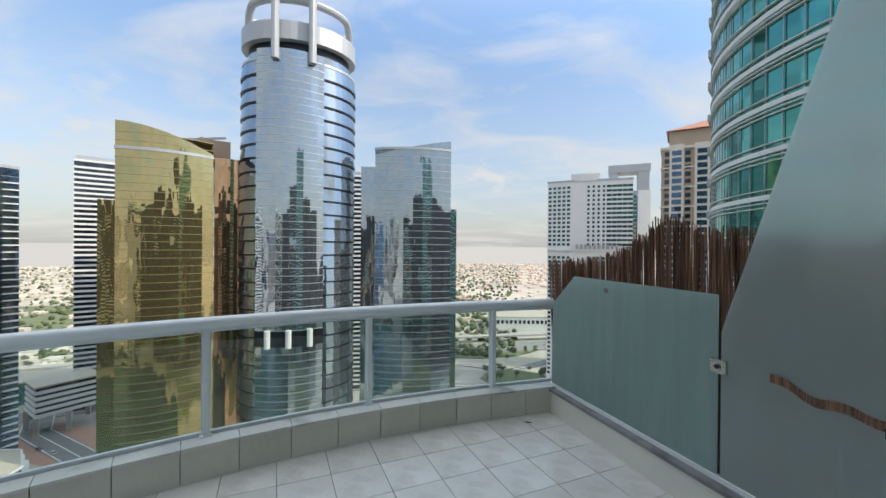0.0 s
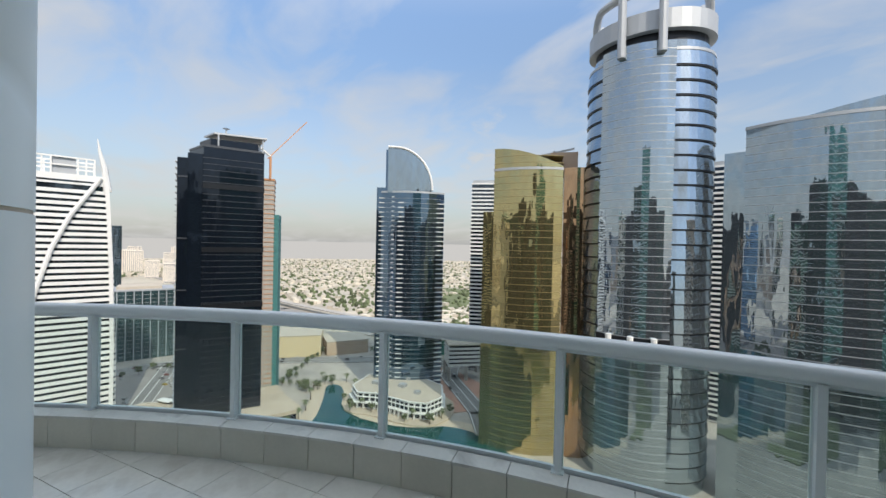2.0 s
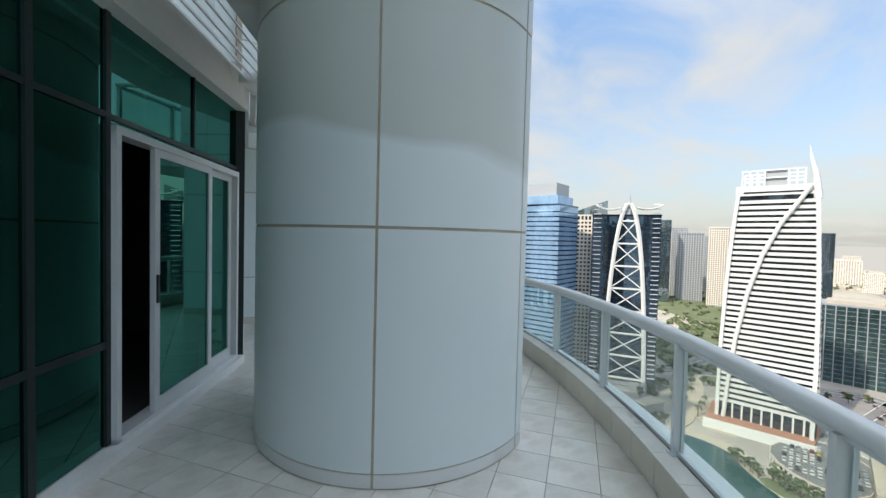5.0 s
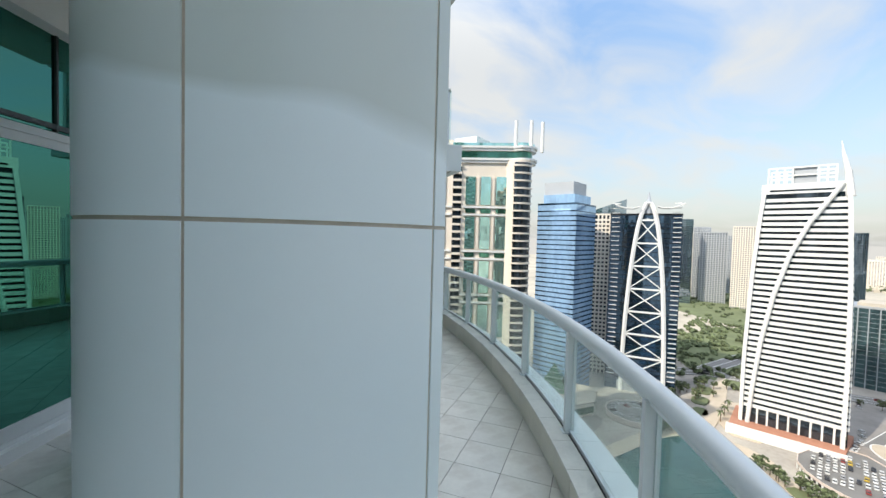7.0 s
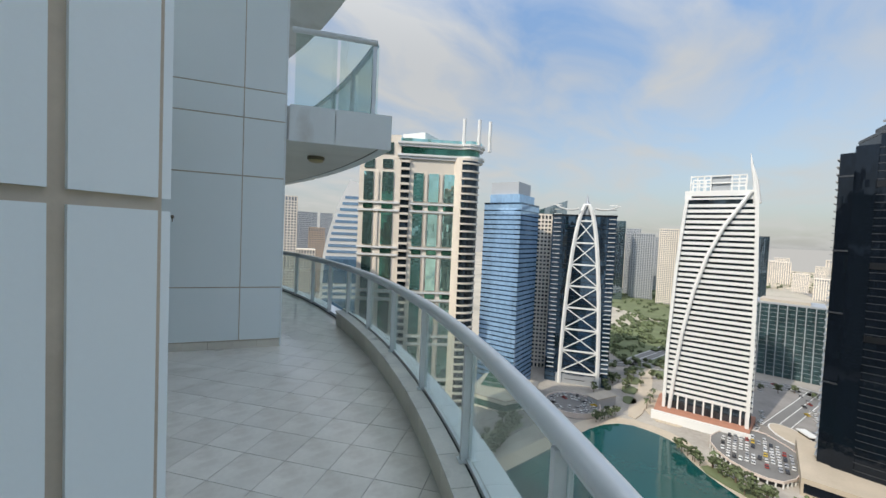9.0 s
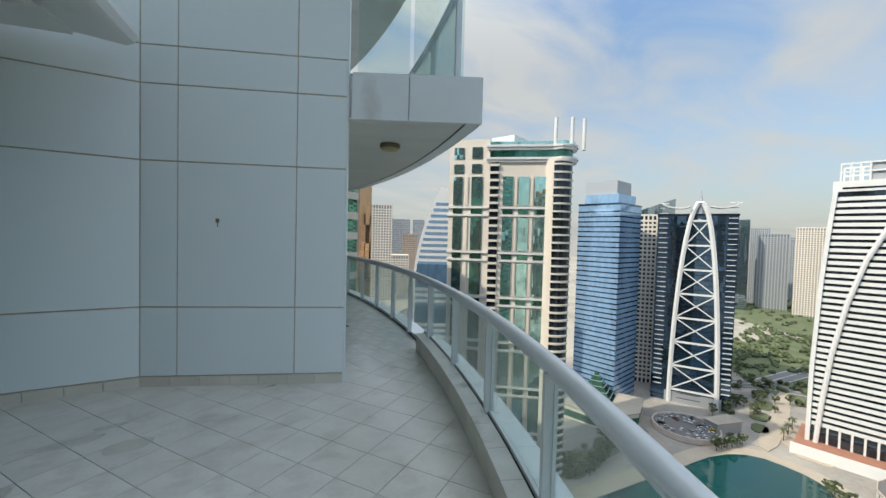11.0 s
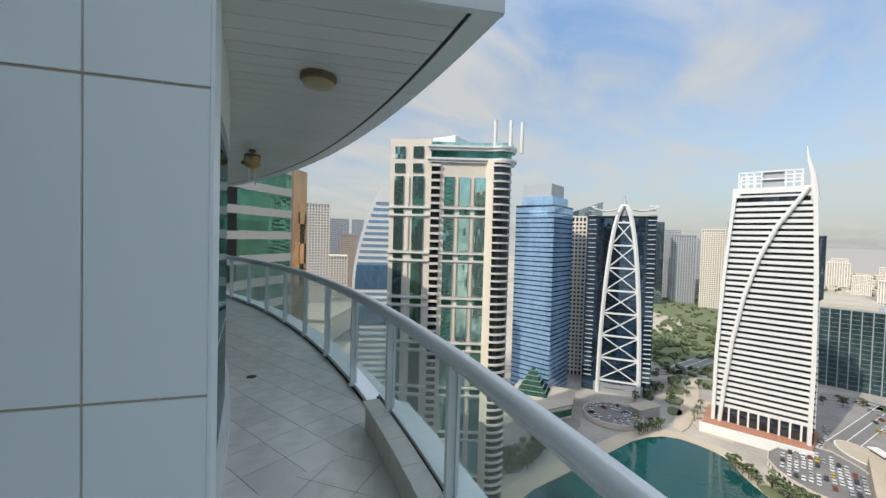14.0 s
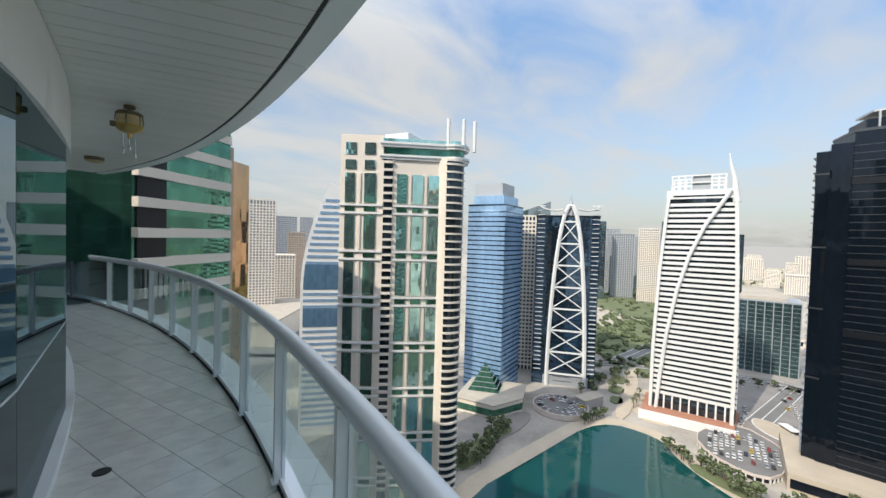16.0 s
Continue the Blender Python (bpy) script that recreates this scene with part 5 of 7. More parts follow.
part("crown_ring", Geo().prism(inflate(pl, 0.6), 108.5, 118), RINGCLAD, t, "grey crown ring")
part("crown_deck", Geo().prism(inflate(pl, -3), 98, 108.5), BLACKBAND, t, "dark recessed storey")
part("upper_glass", Geo().prism(inflate(pl, -2.4), 97, 104), SILVER, t, "set-back glass storey")
for d in (-12, 6):
    q = Vector(c) + rt * d - vw * 26
    part("mast_fin", Geo().tube([(*q, 96), (*q, 150)], 2.0, 10), RINGCLAD, t, "tall crown column", smooth=True)
for lo, hi in ((0, math.pi), (math.pi, 2 * math.pi)):
    g = Geo()
    g.tube([(*(Vector(c) + rt * (27 * math.cos(a)) - vw * (21 * math.sin(a))), 116 + 14 * min(1.0, 2.4 * abs(math.sin(a))) ** 0.5) for a in np.linspace(lo, hi, 40)], 2.0, 10)
    part("crown_hoop", g, RINGCLAD, t, "tubular crown hoop", smooth=True)

# curved dark mirror tower
pl = block((-45, 225.5), (-1, 229.5), 34, 4)
t = tower("mirror_tower", "dark blue mirror glass tower with a curved front", pl, 58, STEELBLUE, None)
part("crown", Geo().prism(pl, 58, [55 + 9 * k / 8 for k in range(9)] + [64, 56]), STEELBLUE, t, "sloping glass crown")
band_on(t, pl, [GROUND + 3.9 * k for k in range(1, 45)], 0.3, 0.08, GREYCLAD, "floor_line")
part("wing", Geo().prism(block((-53, 224.7), (-45, 225.5), 30), GROUND, 48).prism(block((-1, 229.5), (2.5, 230), 30), GROUND, 24), STEELBLUE, t, "lower side wings")

HOTELGLASS = facade_glass("dark_teal_hotel_glass", (0.06, 0.15, 0.16), 0.3, (2.2, 2.2, 3.7), 0.03, 0.05, 0.06, 0.6, 0.4)
# white hotel
K = (100.9, 331)
pl = [K, (146, 316), (160, 350), (118, 368), (84, 341)]
t = tower("hotel_tower", "white hotel tower with dark windows and a sign band", pl, 58, WHITE, None)
for a, b, cols in ((K, (146, 316), 12), ((84, 341), K, 5)):
    u, L = unit(a, b)
    g = Geo()
    for k in range(cols):
        if a == K and k < 3:
            continue
        for z in range(44):
            zz = 52 - z * 3.7
            if 10 < zz + 14 < 16 or zz < GROUND + 4:
                continue
            w = L / cols * (0.45 if a == K and k < 7 else 0.92 if a == K else 0.62)
            slab_on(g, a, b, L * (k + 0.5) / cols - w / 2, L * (k + 0.5) / cols + w / 2, -0.15, 0.2, zz, zz + 2.0)
    tagged(part("glazing", g, HOTELGLASS, t, "rows of dark blue-green windows"), kind="stuff")
part("sign_band", slab_on(slab_on(Geo(), K, (146, 316), -1, unit(K, (146, 316))[1], -1.4, 0.2, -0.5, 1.2), (84, 341), K, 0, 21, -1.4, 0.2, -0.5, 1.2), WHITE, t, "projecting white band")
g = Geo()
for k in range(10):
    slab_on(g, K, (146, 316), 4 + k * 3.4, 6.2 + k * 3.4, -2.2, -1.5, 1.3, 5.0)
part("sign", g, GREYCLAD, t, "row of grey sign letters drawn as plain bars")
part("roof_edge", Geo().prism(block((101, 331), (122, 324), 20, 1.0), 58, 64), WHITE, t, "raised white corner")

# grey tower with the bridged top
t = thing("gate_tower", "grey glass tower with an open bridged top", "skyscraper", (165, 376, GROUND))
L, R = (153.6, 382.2), (185.6, 369)
part("body", Geo().prism(block(L, R, 30), GROUND, 57), STEELBLUE, t, "blue glass body")
for d0, d1 in ((0, 8), (25, 34.6)):
    part("leg", slab_on(Geo(), L, R, d0, d1, 0.0 - 1, 20, 57, 75), GREYCLAD, t)
part("bridge", slab_on(Geo(), L, R, -1, 35.6, -1.5, 21, 75, 82), GREYCLAD, t, "bridge across the top")
part("side", slab_on(Geo(), L, R, 25, 35.6, -1.6, 20, GROUND, 57), WHITE, t, "white side slab")
band_on(t, block(L, R, 30), [GROUND + 3.8 * k for k in range(1, 46)], 0.4, 0.15, GREYCLAD, "floor_band")

# brown stone tower with a hipped roof
pl = block((119, 224), (160, 200), 30)
t = tower("brown_tower", "brown stone tower with bays, balconies and a red hipped roof", pl, 58, BROWN, CREAM, 11.0, 0.8, 0.5)
u, L = unit((119, 224), (160, 200))
g, gb = Geo(), Geo()
for k in range(9):
    for z in range(43):
        slab_on(g, (119, 224), (160, 200), 1.6 + k * 5.0, 4.2 + k * 5.0, 0.1, -0.2, 54 - z * 3.9, 56.4 - z * 3.9)
tagged(part("glazing", g, DARKWIN, t, "dark windows"), kind="stuff")
for k in range(4):
    slab_on(gb, (119, 224), (160, 200), 4 + k * 12, 11 + k * 12, -1.6, 0.3, GROUND, 60)
part("bay", gb, CREAM, t, "projecting cream bays")
g = Geo()
for k in range(4):
    for z in range(43):
        slab_on(g, (119, 224), (160, 200), 5.2 + k * 12, 9.8 + k * 12, -1.8, 0.3, 54 - z * 3.9, 56.6 - z * 3.9)
tagged(part("bay_glazing", g, NAVY, t), kind="stuff")
rp_ = inflate(block((124, 223), (158, 203), 24), 1)
part("upper_storey", Geo().prism(rp_, 58, 68), BROWN, t)
cc = centre(rp_)
g = Geo()
n = len(rp_)
g.add([(*p, 68.2) for p in inflate(rp_, 1.5)] + [(*cc, 76)], [(k, (k + 1) % n, n) for k in range(n)] + [tuple(range(n - 1, -1, -1))])
part("roof", g, ROOFRED, t, "red hipped roof")

# round green tower next door
t = tower("round_tower", "round green glass tower with white ring bands", disc((49.5, 33.5), 23.3, 72), 95, TEALGLASS, WHITE, 4.0, 0.42, 0.2)
band_on(t, disc((49.5, 33.5), 23.3, 72), [GROUND + 4 * k + d for k in range(20, 52) for d in (-0.35, -0.75, 0.8)], 0.07, 0.3, WHITE, "ring", "thin white ring")
g = Geo()
for k in range(84):
    a = 2 * math.pi * k / 84
    if 2.0 < a < 5.2:
        g.box((49.5 + 23.4 * math.cos(a), 33.5 + 23.4 * math.sin(a), 20), (0.07, 0.07, 150), a)
tagged(part("mullion_grid", g, GREYCLAD, t), kind="stuff")
for k in range(24, 50):
    sweep_a = np.linspace(2.02, 2.5, 8)
    part("balcony", Geo().prism([(49.5 + r * math.cos(a), 33.5 + r * math.sin(a)) for r, aa in ((23.9, sweep_a), (23, sweep_a[::-1])) for a in aa], GROUND + 4 * k - 0.5, GROUND + 4 * k + 0.35), GREYCLAD, t)

DARKBAND = mat("dark_metal_band", (0.06, 0.066, 0.075), 0.35, metal=0.4, vary=0.1, scale=0.2, bump=0)
# black tower
pl = [(-283, 49), (-277, 83), (-300, 88), (-306, 45)]
t = tower("black_tower", "black glass tower with stepped sides and a flat roof canopy", pl, 60, BLACKGLASS, DARKBAND, 3.8, 0.3, 0.16)
part("side_step", Geo().prism([(-285, 41), (-283.5, 49.5), (-300, 53), (-303, 43)], GROUND, 55), BLACKGLASS, t)
part("side_step", Geo().prism([(-288, 36), (-286, 42), (-300, 46), (-303, 38)], GROUND, 52), BLACKGLASS, t)
for k in range(45):
    part("balcony", Geo().prism([(-289, 35), (-287.2, 39), (-296, 41), (-298, 37)], GROUND + 3.8 * k, GROUND + 3.8 * k + 0.5), GREYCLAD, t)
for z in (-66.5, -30, 2, 40):
    part("step_band", Geo().prism(inflate([(-288, 36), (-286, 42), (-300, 46), (-303, 38)], 0.3), z, z + 0.8), DARKBAND, t)
part("top_block", Geo().prism([(-285, 53), (-279, 80), (-297, 84), (-302, 50)], 60, 66), BLACKGLASS, t)
part("roof_canopy", Geo().prism([(-284, 55), (-275, 84), (-298, 86), (-300, 52)], 69, 70), GREYCLAD, t, "flat canopy on the roof")
g = Geo()
for p in ((-283, 57), (-277, 82), (-290, 84)):
    g.bar((*p, 60), (*p, 69), 0.8)
part("canopy_post", g, GREYCLAD, t)
part("dish", Geo().lathe([(0.5, 0), (0.5, 3), (2.2, 4), (0.3, 4.5)], (-286, 62, 70), 10), GREYCLAD, t)
for z in (-6, -42, 34):
    part("plant_storey", Geo().prism(inflate(pl, 0.35), z, z + 3.2), BLACKBAND, t, "dark louvred storey")
part("podium", Geo().prism([(-262, 28), (-256, 100), (-310, 105), (-316, 30)], GROUND, GROUND + 9), PAVE, t, "podium with a pale flat roof")
part("podium_glass", Geo().prism([(-261.6, 29), (-255.6, 99), (-309, 104.6), (-315, 31)], GROUND + 2, GROUND + 6.5), BLACKGLASS, t)

# tower under construction with a crane
pl = block((-318, 84), (-311.5, 101), 16)
t = tower("unfinished_tower", "concrete tower under construction with orange formwork and teal netting", pl, 48, CONCRETE, ORANGE, 3.6, 0.4, 0.4)
part("netting", Geo().prism(block((-312.2, 100.2), (-310.2, 104.2), 14), GROUND, 22), TEALNET, t, "teal safety netting")
crane = thing("tower_crane", "red and white tower crane on the unfinished tower", "crane", (-312, 98, 49))
part("mast", Geo().bar((-312, 98, 49), (-312, 98, 66), 1.4), ORANGE, crane)
part("jib", Geo().bar((-312, 96, 64), (-318, 128, 100), 0.6), ORANGE, crane)
part("counter_jib", Geo().bar((-312, 98, 66), (-310, 86, 74), 1.2), WHITE, crane)

# white tower with the diagonal
L, R = (-321, -40), (-322, 9)
t = thing("white_tower", "white tower with dark ribbon windows, a curved diagonal and a spire", "skyscraper", (-332, -15, GROUND))
u, LL = unit(L, R)
tp = Geo()
vs = []
for z, e in ((GROUND, 0.0), (-70, 0.3), (-20, 2.2), (15, 4.6), (33, 6.2)):
    a, b = along(L, R, e), along(L, R, LL - e * 0.75)
    vs += [(*a, z), (*b, z), (b[0] - 24, b[1], z), (a[0] - 24, a[1], z)]
tp.add(vs, [(3, 2, 1, 0), (16, 17, 18, 19)] + [(4 * i + k, 4 * i + (k + 1) % 4, 4 * i + 4 + (k + 1) % 4, 4 * i + 4 + k) for i in range(4) for k in range(4)])
part("body", tp, DARKWIN, t, "dark ribbon glazing")


def wt_e(z):
    return float(np.interp(z, [GROUND, -70, -20, 15, 33], [0.0, 0.3, 2.2, 4.6, 6.2]))


for k in range(4, 41):
    z = GROUND + 3.65 * k
    e = wt_e(z)
    part("floor_band", slab_on(Geo(), L, R, e - 0.5, LL - e * 0.75 + 0.5, -0.6, 24.4, z, z + 2.05), WHITE, t)
for side in (0, 1):
    cheeks = Geo()
    for i in range(12):
        z0, z1 = GROUND + (33 - GROUND) * i / 12, GROUND + (33 - GROUND) * (i + 1) / 12
        wide = 2.6 if side == 0 else 6.4 - 0.3 * i
        a0, a1 = ((wt_e(z) + 0.2 if side == 0 else LL - wt_e(z) * 0.75 - wide / 2 + 1.2) for z in (z0, z1))
        cheeks.bar((*along(L, R, a0, -1.1), z0), (*along(L, R, a1, -1.1), z1 + 0.3), wide, 2.0)
    part("edge_frame", cheeks, WHITE, t, "white edge frame")
dg = Geo()
dz = [(-118, 3.5), (-90, 5.5), (-60, 8.5), (-30, 13.5), (-5, 20), (15, 28), (33, 38.5), (38, 41)]
dg.tube([(*along(L, R, a, -1.9), z) for z, a in dz], 1.25, 8)
part("diagonal", dg, WHITE, t, "curved white diagonal rib")
part("crown_wall", slab_on(Geo(), L, R, 5, LL - 4, -0.6, 20, 33, 39), WHITE, t)
for o in (0, 18):
    for k in range(9):
        if 3 < k < 6 and o == 0:
            continue
        part("crown_post", Geo().bar((*along(L, R, 8 + k * 3.8, o), 39), (*along(L, R, 8 + k * 3.8, o), 49), 0.8), WHITE, t)
    for z in (44, 48.7):
        part("crown_beam", Geo().bar((*along(L, R, 8, o), z), (*along(L, R, 38.5, o), z), 0.9), WHITE, t)
part("crown_screen", slab_on(Geo(), L, R, 19.6, 30, 1.0, 2.0, 39, 48.5), GREYCLAD, t, "grey louvre screen on the roof")
part("crown_window", slab_on(Geo(), L, R, 9, LL - 9, -0.8, 1, 34.4, 35.4), DARKWIN, t)
g = Geo()
g.tube([(*along(L, R, LL - 4.5, 0), 30), (*along(L, R, LL - 6, 0), 44), (*along(L, R, LL - 8.5, 0), 55), (*along(L, R, LL - 9.5, 0), 62)], [2.2, 1.6, 0.8, 0.2], 8)
part("spire", g, WHITE, t, "curved white spire")
for k in range(9):
    part("pier", slab_on(Geo(), L, R, 3 + k * 5, 4 + k * 5, -0.6, 0.4, GROUND + 3, GROUND + 15), WHITE, t)
part("podium", Geo().prism([(-306, -44), (-308, 8), (-345, 12), (-346, -46)], GROUND, GROUND + 5), ROOFRED, t, "terracotta podium terrace")
part("podium_wall", Geo().prism([(-304, -45), (-306, 9), (-308, 9), (-306, -45)], GROUND, GROUND + 6.0), WHITE, t)

OFFICEGLASS = facade_glass("dark_teal_office_glass", (0.07, 0.13, 0.14), 0.1, (1.6, 1.6, 4.0), 0.02, 0.05, 0.05, 0.6, 0.35)
# dark low office block
t = tower("office_block", "black glass office block with white vertical fins", block((-489, 8), (-485, 60), 40), -50, OFFICEGLASS, GREYCLAD, 4, 0.22, 0.12, upright=RINGCLAD, every=6.5, upw=0.7)
part("roof_plant", Geo().prism(block((-495, 14), (-491, 50), 25), -50, -46), ROOFPALE, t)

# arch tower
L, R = (-327, -119), (-337, -91)
u, LL = unit(L, R)
sgn = -1 if Vector((-u.y, u.x)).dot(Vector(L) - VIEW) > 0 else 1
t = tower("arch_tower", "dark glass tower behind a white pointed arch with cross bracing", block((-322, -130), (-339, -83), 28, 2), 22, NAVY, BLACKBAND, 3.7, 0.4, 0.3)
for k in range(38):
    for a, b in (((-322.5, -129), (-324.5, -123.5)), ((-337, -88.5), (-338.7, -83.5))):
        part("balcony", slab_on(Geo(), a, b, 0, unit(a, b)[1], sgn * 1.8, 0, GROUND + 12 + 3.7 * k, GROUND + 12.4 + 3.7 * k), WHITE, t)


def arch_e(z):
    f = (z - GROUND) / (32 - GROUND)
    return LL / 2 * (1 - math.sqrt(max(0.0, 1 - f ** 1.75))) if f > 0.0 else 0.0


g = Geo()
zs = list(np.linspace(GROUND, 31, 22))
g.tube([(*along(L, R, arch_e(z), sgn * 3.4), z) for z in zs] + [(*along(L, R, LL - arch_e(z), sgn * 3.4), z) for z in zs[::-1]], 1.75, 6)
part("arch", g, WHITE, t, "white pointed arch")
zb = [GROUND + 10 + 18.0 * k for k in range(8)]
for i, z in enumerate(zb):
    a, b = arch_e(z), LL - arch_e(z)
    part("brace", Geo().bar((*along(L, R, a, sgn * 3.2), z), (*along(L, R, b, sgn * 3.2), z), 1.3), WHITE, t)
    if i + 1 < len(zb):
        a1, b1 = arch_e(zb[i + 1]), LL - arch_e(zb[i + 1])
        part("brace", Geo().bar((*along(L, R, a, sgn * 3.2), z), (*along(L, R, b1, sgn * 3.2), zb[i + 1]), 0.75), WHITE, t)
        part("brace", Geo().bar((*along(L, R, b, sgn * 3.2), z), (*along(L, R, a1, sgn * 3.2), zb[i + 1]), 0.75), WHITE, t)
m_ = along(L, R, LL / 2, 0)
g = Geo()
g.lathe([(3.2, 18), (2.4, 30), (0.2, 40)], (*m_, 0), 8)
part("apex", g, GREYCLAD, t, "dark pointed apex")
for d in (-1, 1):
    g = Geo()
    q = [(*along(L, R, LL / 2 + d * (6 + 4.5 * k), -4), 27 + 0.55 * (k - 1.5) ** 2) for k in range(5)]
    for a, b in zip(q, q[1:]):
        g.bar(a, b, 8.0, 0.8)
    part("roof_wing", g, WHITE, t, "curved white roof wing")
part("base", Geo().prism(inflate(block(L, R, 10), 3), GROUND, GROUND + 8), GREYCLAD, t)

# beige gridded tower behind it
pl = block((-343, -160), (-357, -131), 25)
t = tower("beige_tower", "beige tower with a window grid and a slanted glass crown", pl, 24, DARKWIN, CREAM, 3.6, 1.7, 0.3, upright=CREAM, every=3.2, upw=1.3)
g = Geo()
g.prism(pl, 24, [26, 38, 38, 26])
part("crown", g, STEELBLUE, t, "slanted glass crown")

# blue office tower
pl = corner((-277, -137), 24, 32, 36)
t = tower("blue_office_tower", "bright blue glass office tower with a grey plant top", pl, 28, SKYBLUE, NAVY, 3.7, 0.9, 0.08)
part("top_storey", Geo().prism([tuple(Vector(p) * 0.985 + Vector((-4.2, -2.2))) for p in inflate(pl, -3)], 28, 36), SKYBLUE, t)
part("plant_room", Geo().prism(inflate(corner((-283, -143), 24, 24, 24), 0), 36, 46), GREYCLAD, t, "grey plant room")
part("podium", Geo().prism([(-238, -122), (-262, -112), (-288, -121), (-275, -160), (-235, -150)], GROUND, GROUND + 9), CREAM, t, "low podium")
part("podium_glazing", Geo().prism(inflate([(-238, -122), (-262, -112), (-288, -121), (-275, -160), (-235, -150)], 0.2), GROUND + 2.0, GROUND + 6.5), DEEPGREEN, t, "dark glazed storey")
part("podium_roof", Geo().prism(inflate([(-238, -122), (-262, -112), (-288, -121), (-275, -160), (-235, -150)], 0.6), GROUND + 9, GROUND + 9.7), ROOFPALE, t)
g = Geo()
g.add([(-250, -150, GROUND + 9), (-258, -128, GROUND + 9), (-276, -134, GROUND + 9), (-268, -156, GROUND + 9), (-264, -143, GROUND + 28)], [(0, 1, 4), (1, 2, 4), (2, 3, 4), (3, 0, 4)])
part("atrium", g, DEEPGREEN, t, "glass pyramid atrium")
for k in range(1, 6):
    f_ = k / 6
    g = Geo()
    for a, b in (((-250, -150), (-258, -128)), ((-258, -128), (-276, -134))):
        g.bar(*[(*(Vector(q) * (1 - f_) + Vector((-264, -143)) * f_), GROUND + 9.3 + 19 * f_) for q in (a, b)], 0.35)
    part("atrium_rail", g, GREYCLAD, t)

# residential tower in cream and aqua glass
t = thing("residential_tower", "cream residential tower with aqua glass bays and ringed roof", "skyscraper", (-140, -118, GROUND))
P0, P1, P2 = (-119, -137.5), (-129.5, -122.5), (-147.5, -102.5)
part("body", Geo().prism([P0, P1, P2, (-154, -100), (-170, -114), (-142, -156)], GROUND, 36), CREAM, t, "cream walls")
part("body_wing", Geo().prism([P0, P1, (-139, -131), (-128, -146)], 36, 45), CREAM, t, "higher wing")
L0 = unit(P0, P1)[1]
L1 = unit(P1, P2)[1]
sg = 1 if Vector((-(P1[1] - P0[1]), P1[0] - P0[0])).dot(Vector(P0) - VIEW) < 0 else -1
TIER = 19.8
BAYS = ((P0, P1, 2.2, 6.4), (P0, P1, 10.4, 15.4), (P1, P2, 6.0, 10.4), (P1, P2, 12.8, 17.2), (P1, P2, 19.6, 25.2))
for k in range(8):
    zc = 13.3 - k * TIER
    z0, z1 = zc + 2.7, (28.6 if k == 0 else zc + TIER - 2.7)
    if zc < GROUND:
        z0 = GROUND + 2
    for a, b, d0, d1 in BAYS:
        bay = part("bay_glass", slab_on(Geo(), a, b, d0, d1, sg * 0.35, -0.5, z0, z1), AQUA, t)
        fr = Geo()
        for zz in np.arange(z0 + 3.3, z1 - 1, 3.3):
            slab_on(fr, a, b, d0, d1, sg * 0.42, sg * 0.3, zz, zz + 0.16)
        slab_on(fr, a, b, (d0 + d1) / 2 - 0.06, (d0 + d1) / 2 + 0.06, sg * 0.43, sg * 0.3, z0, z1)
        part("glazing_bars", fr, GREYCLAD, bay)
        if zc > GROUND:
            part("band_window", slab_on(Geo(), a, b, d0, d1, sg * 0.3, -0.5, zc - 1.0, zc + 1.0), DEEPGREEN, t)
    if zc > GROUND:
        for a, b, d0, d1 in ((P0, P1, -0.3, L0), (P1, P2, 4.6, L1 - 0.2)):
            for zz in (zc - 2.1, zc + 1.3):
                part("tier_band", slab_on(Geo(), a, b, d0, d1, sg * 0.8, -0.2, zz, zz + 0.8), WHITE, t)
    # pale piers between the bays
    for a, b, d in ((P0, P1, 8.4), (P1, P2, 11.6), (P1, P2, 18.4)):
        part("pier", slab_on(Geo(), a, b, d - 0.5, d + 0.5, sg * 0.6, 0, z0, z1), CREAM, t)
for k in range(44):
    z = 33 - k * 3.3
    part("balcony", slab_on(Geo(), P1, P2, 0.2, 4.2, sg * 1.4, -0.3, z, z + 1.0), CREAM, t)
# dark slab on the wall stands in for the shaded balcony recess
part("balcony_shade", slab_on(Geo(), P1, P2, 0.3, 4.1, sg * 0.2, -0.4, GROUND, 35), DARKWIN, t, "dark slab drawn for the shaded balcony recess")
cx = Vector((-150.8, -102.2))
for k in range(44):
    z = 33 - k * 3.3
    part("round_balcony", Geo().prism([(cx.x + r * math.cos(radians(a)), cx.y + r * math.sin(radians(a))) for r, aa in ((6.9, range(16, 101, 7)), (5.4, range(100, 15, -7))) for a in aa], z, z + 0.75), CREAM, t)
part("round_bay", Geo().prism(disc(tuple(cx), 5.9, 32), GROUND, 36), CREAM, t, "rounded corner bay")
# shade between the round balconies, drawn as a dark curved strip
part("bay_shade", Geo().prism([(cx.x + r * math.cos(radians(a)), cx.y + r * math.sin(radians(a))) for r, aa in ((6.0, range(20, 129, 6)), (5.2, range(128, 19, -6))) for a in aa], GROUND, 34.8), DARKWIN, t, "dark strip drawn for the shade behind the balconies")
crown = [P1, P2] + [(-153.4 + 6.9 * math.cos(radians(a)), -104 + 6.9 * math.sin(radians(a))) for a in range(48, 171, 8)] + [(-163, -112), (-142, -135)]
for z in (34.8, 40.2):
    part("ring_cornice", Geo().prism(inflate(crown, 0.9), z, z + 1.1).prism(inflate(crown, 1.5), z + 1.1, z + 2.0), WHITE, t, "white ring cornice")
part("upper_glass", Geo().prism(inflate(crown, -0.8), 36.5, 40.3), DEEPGREEN, t)
part("terrace_glass", Geo().prism(inflate(crown, 0.2), 42.0, 43.8), AQUA, t)
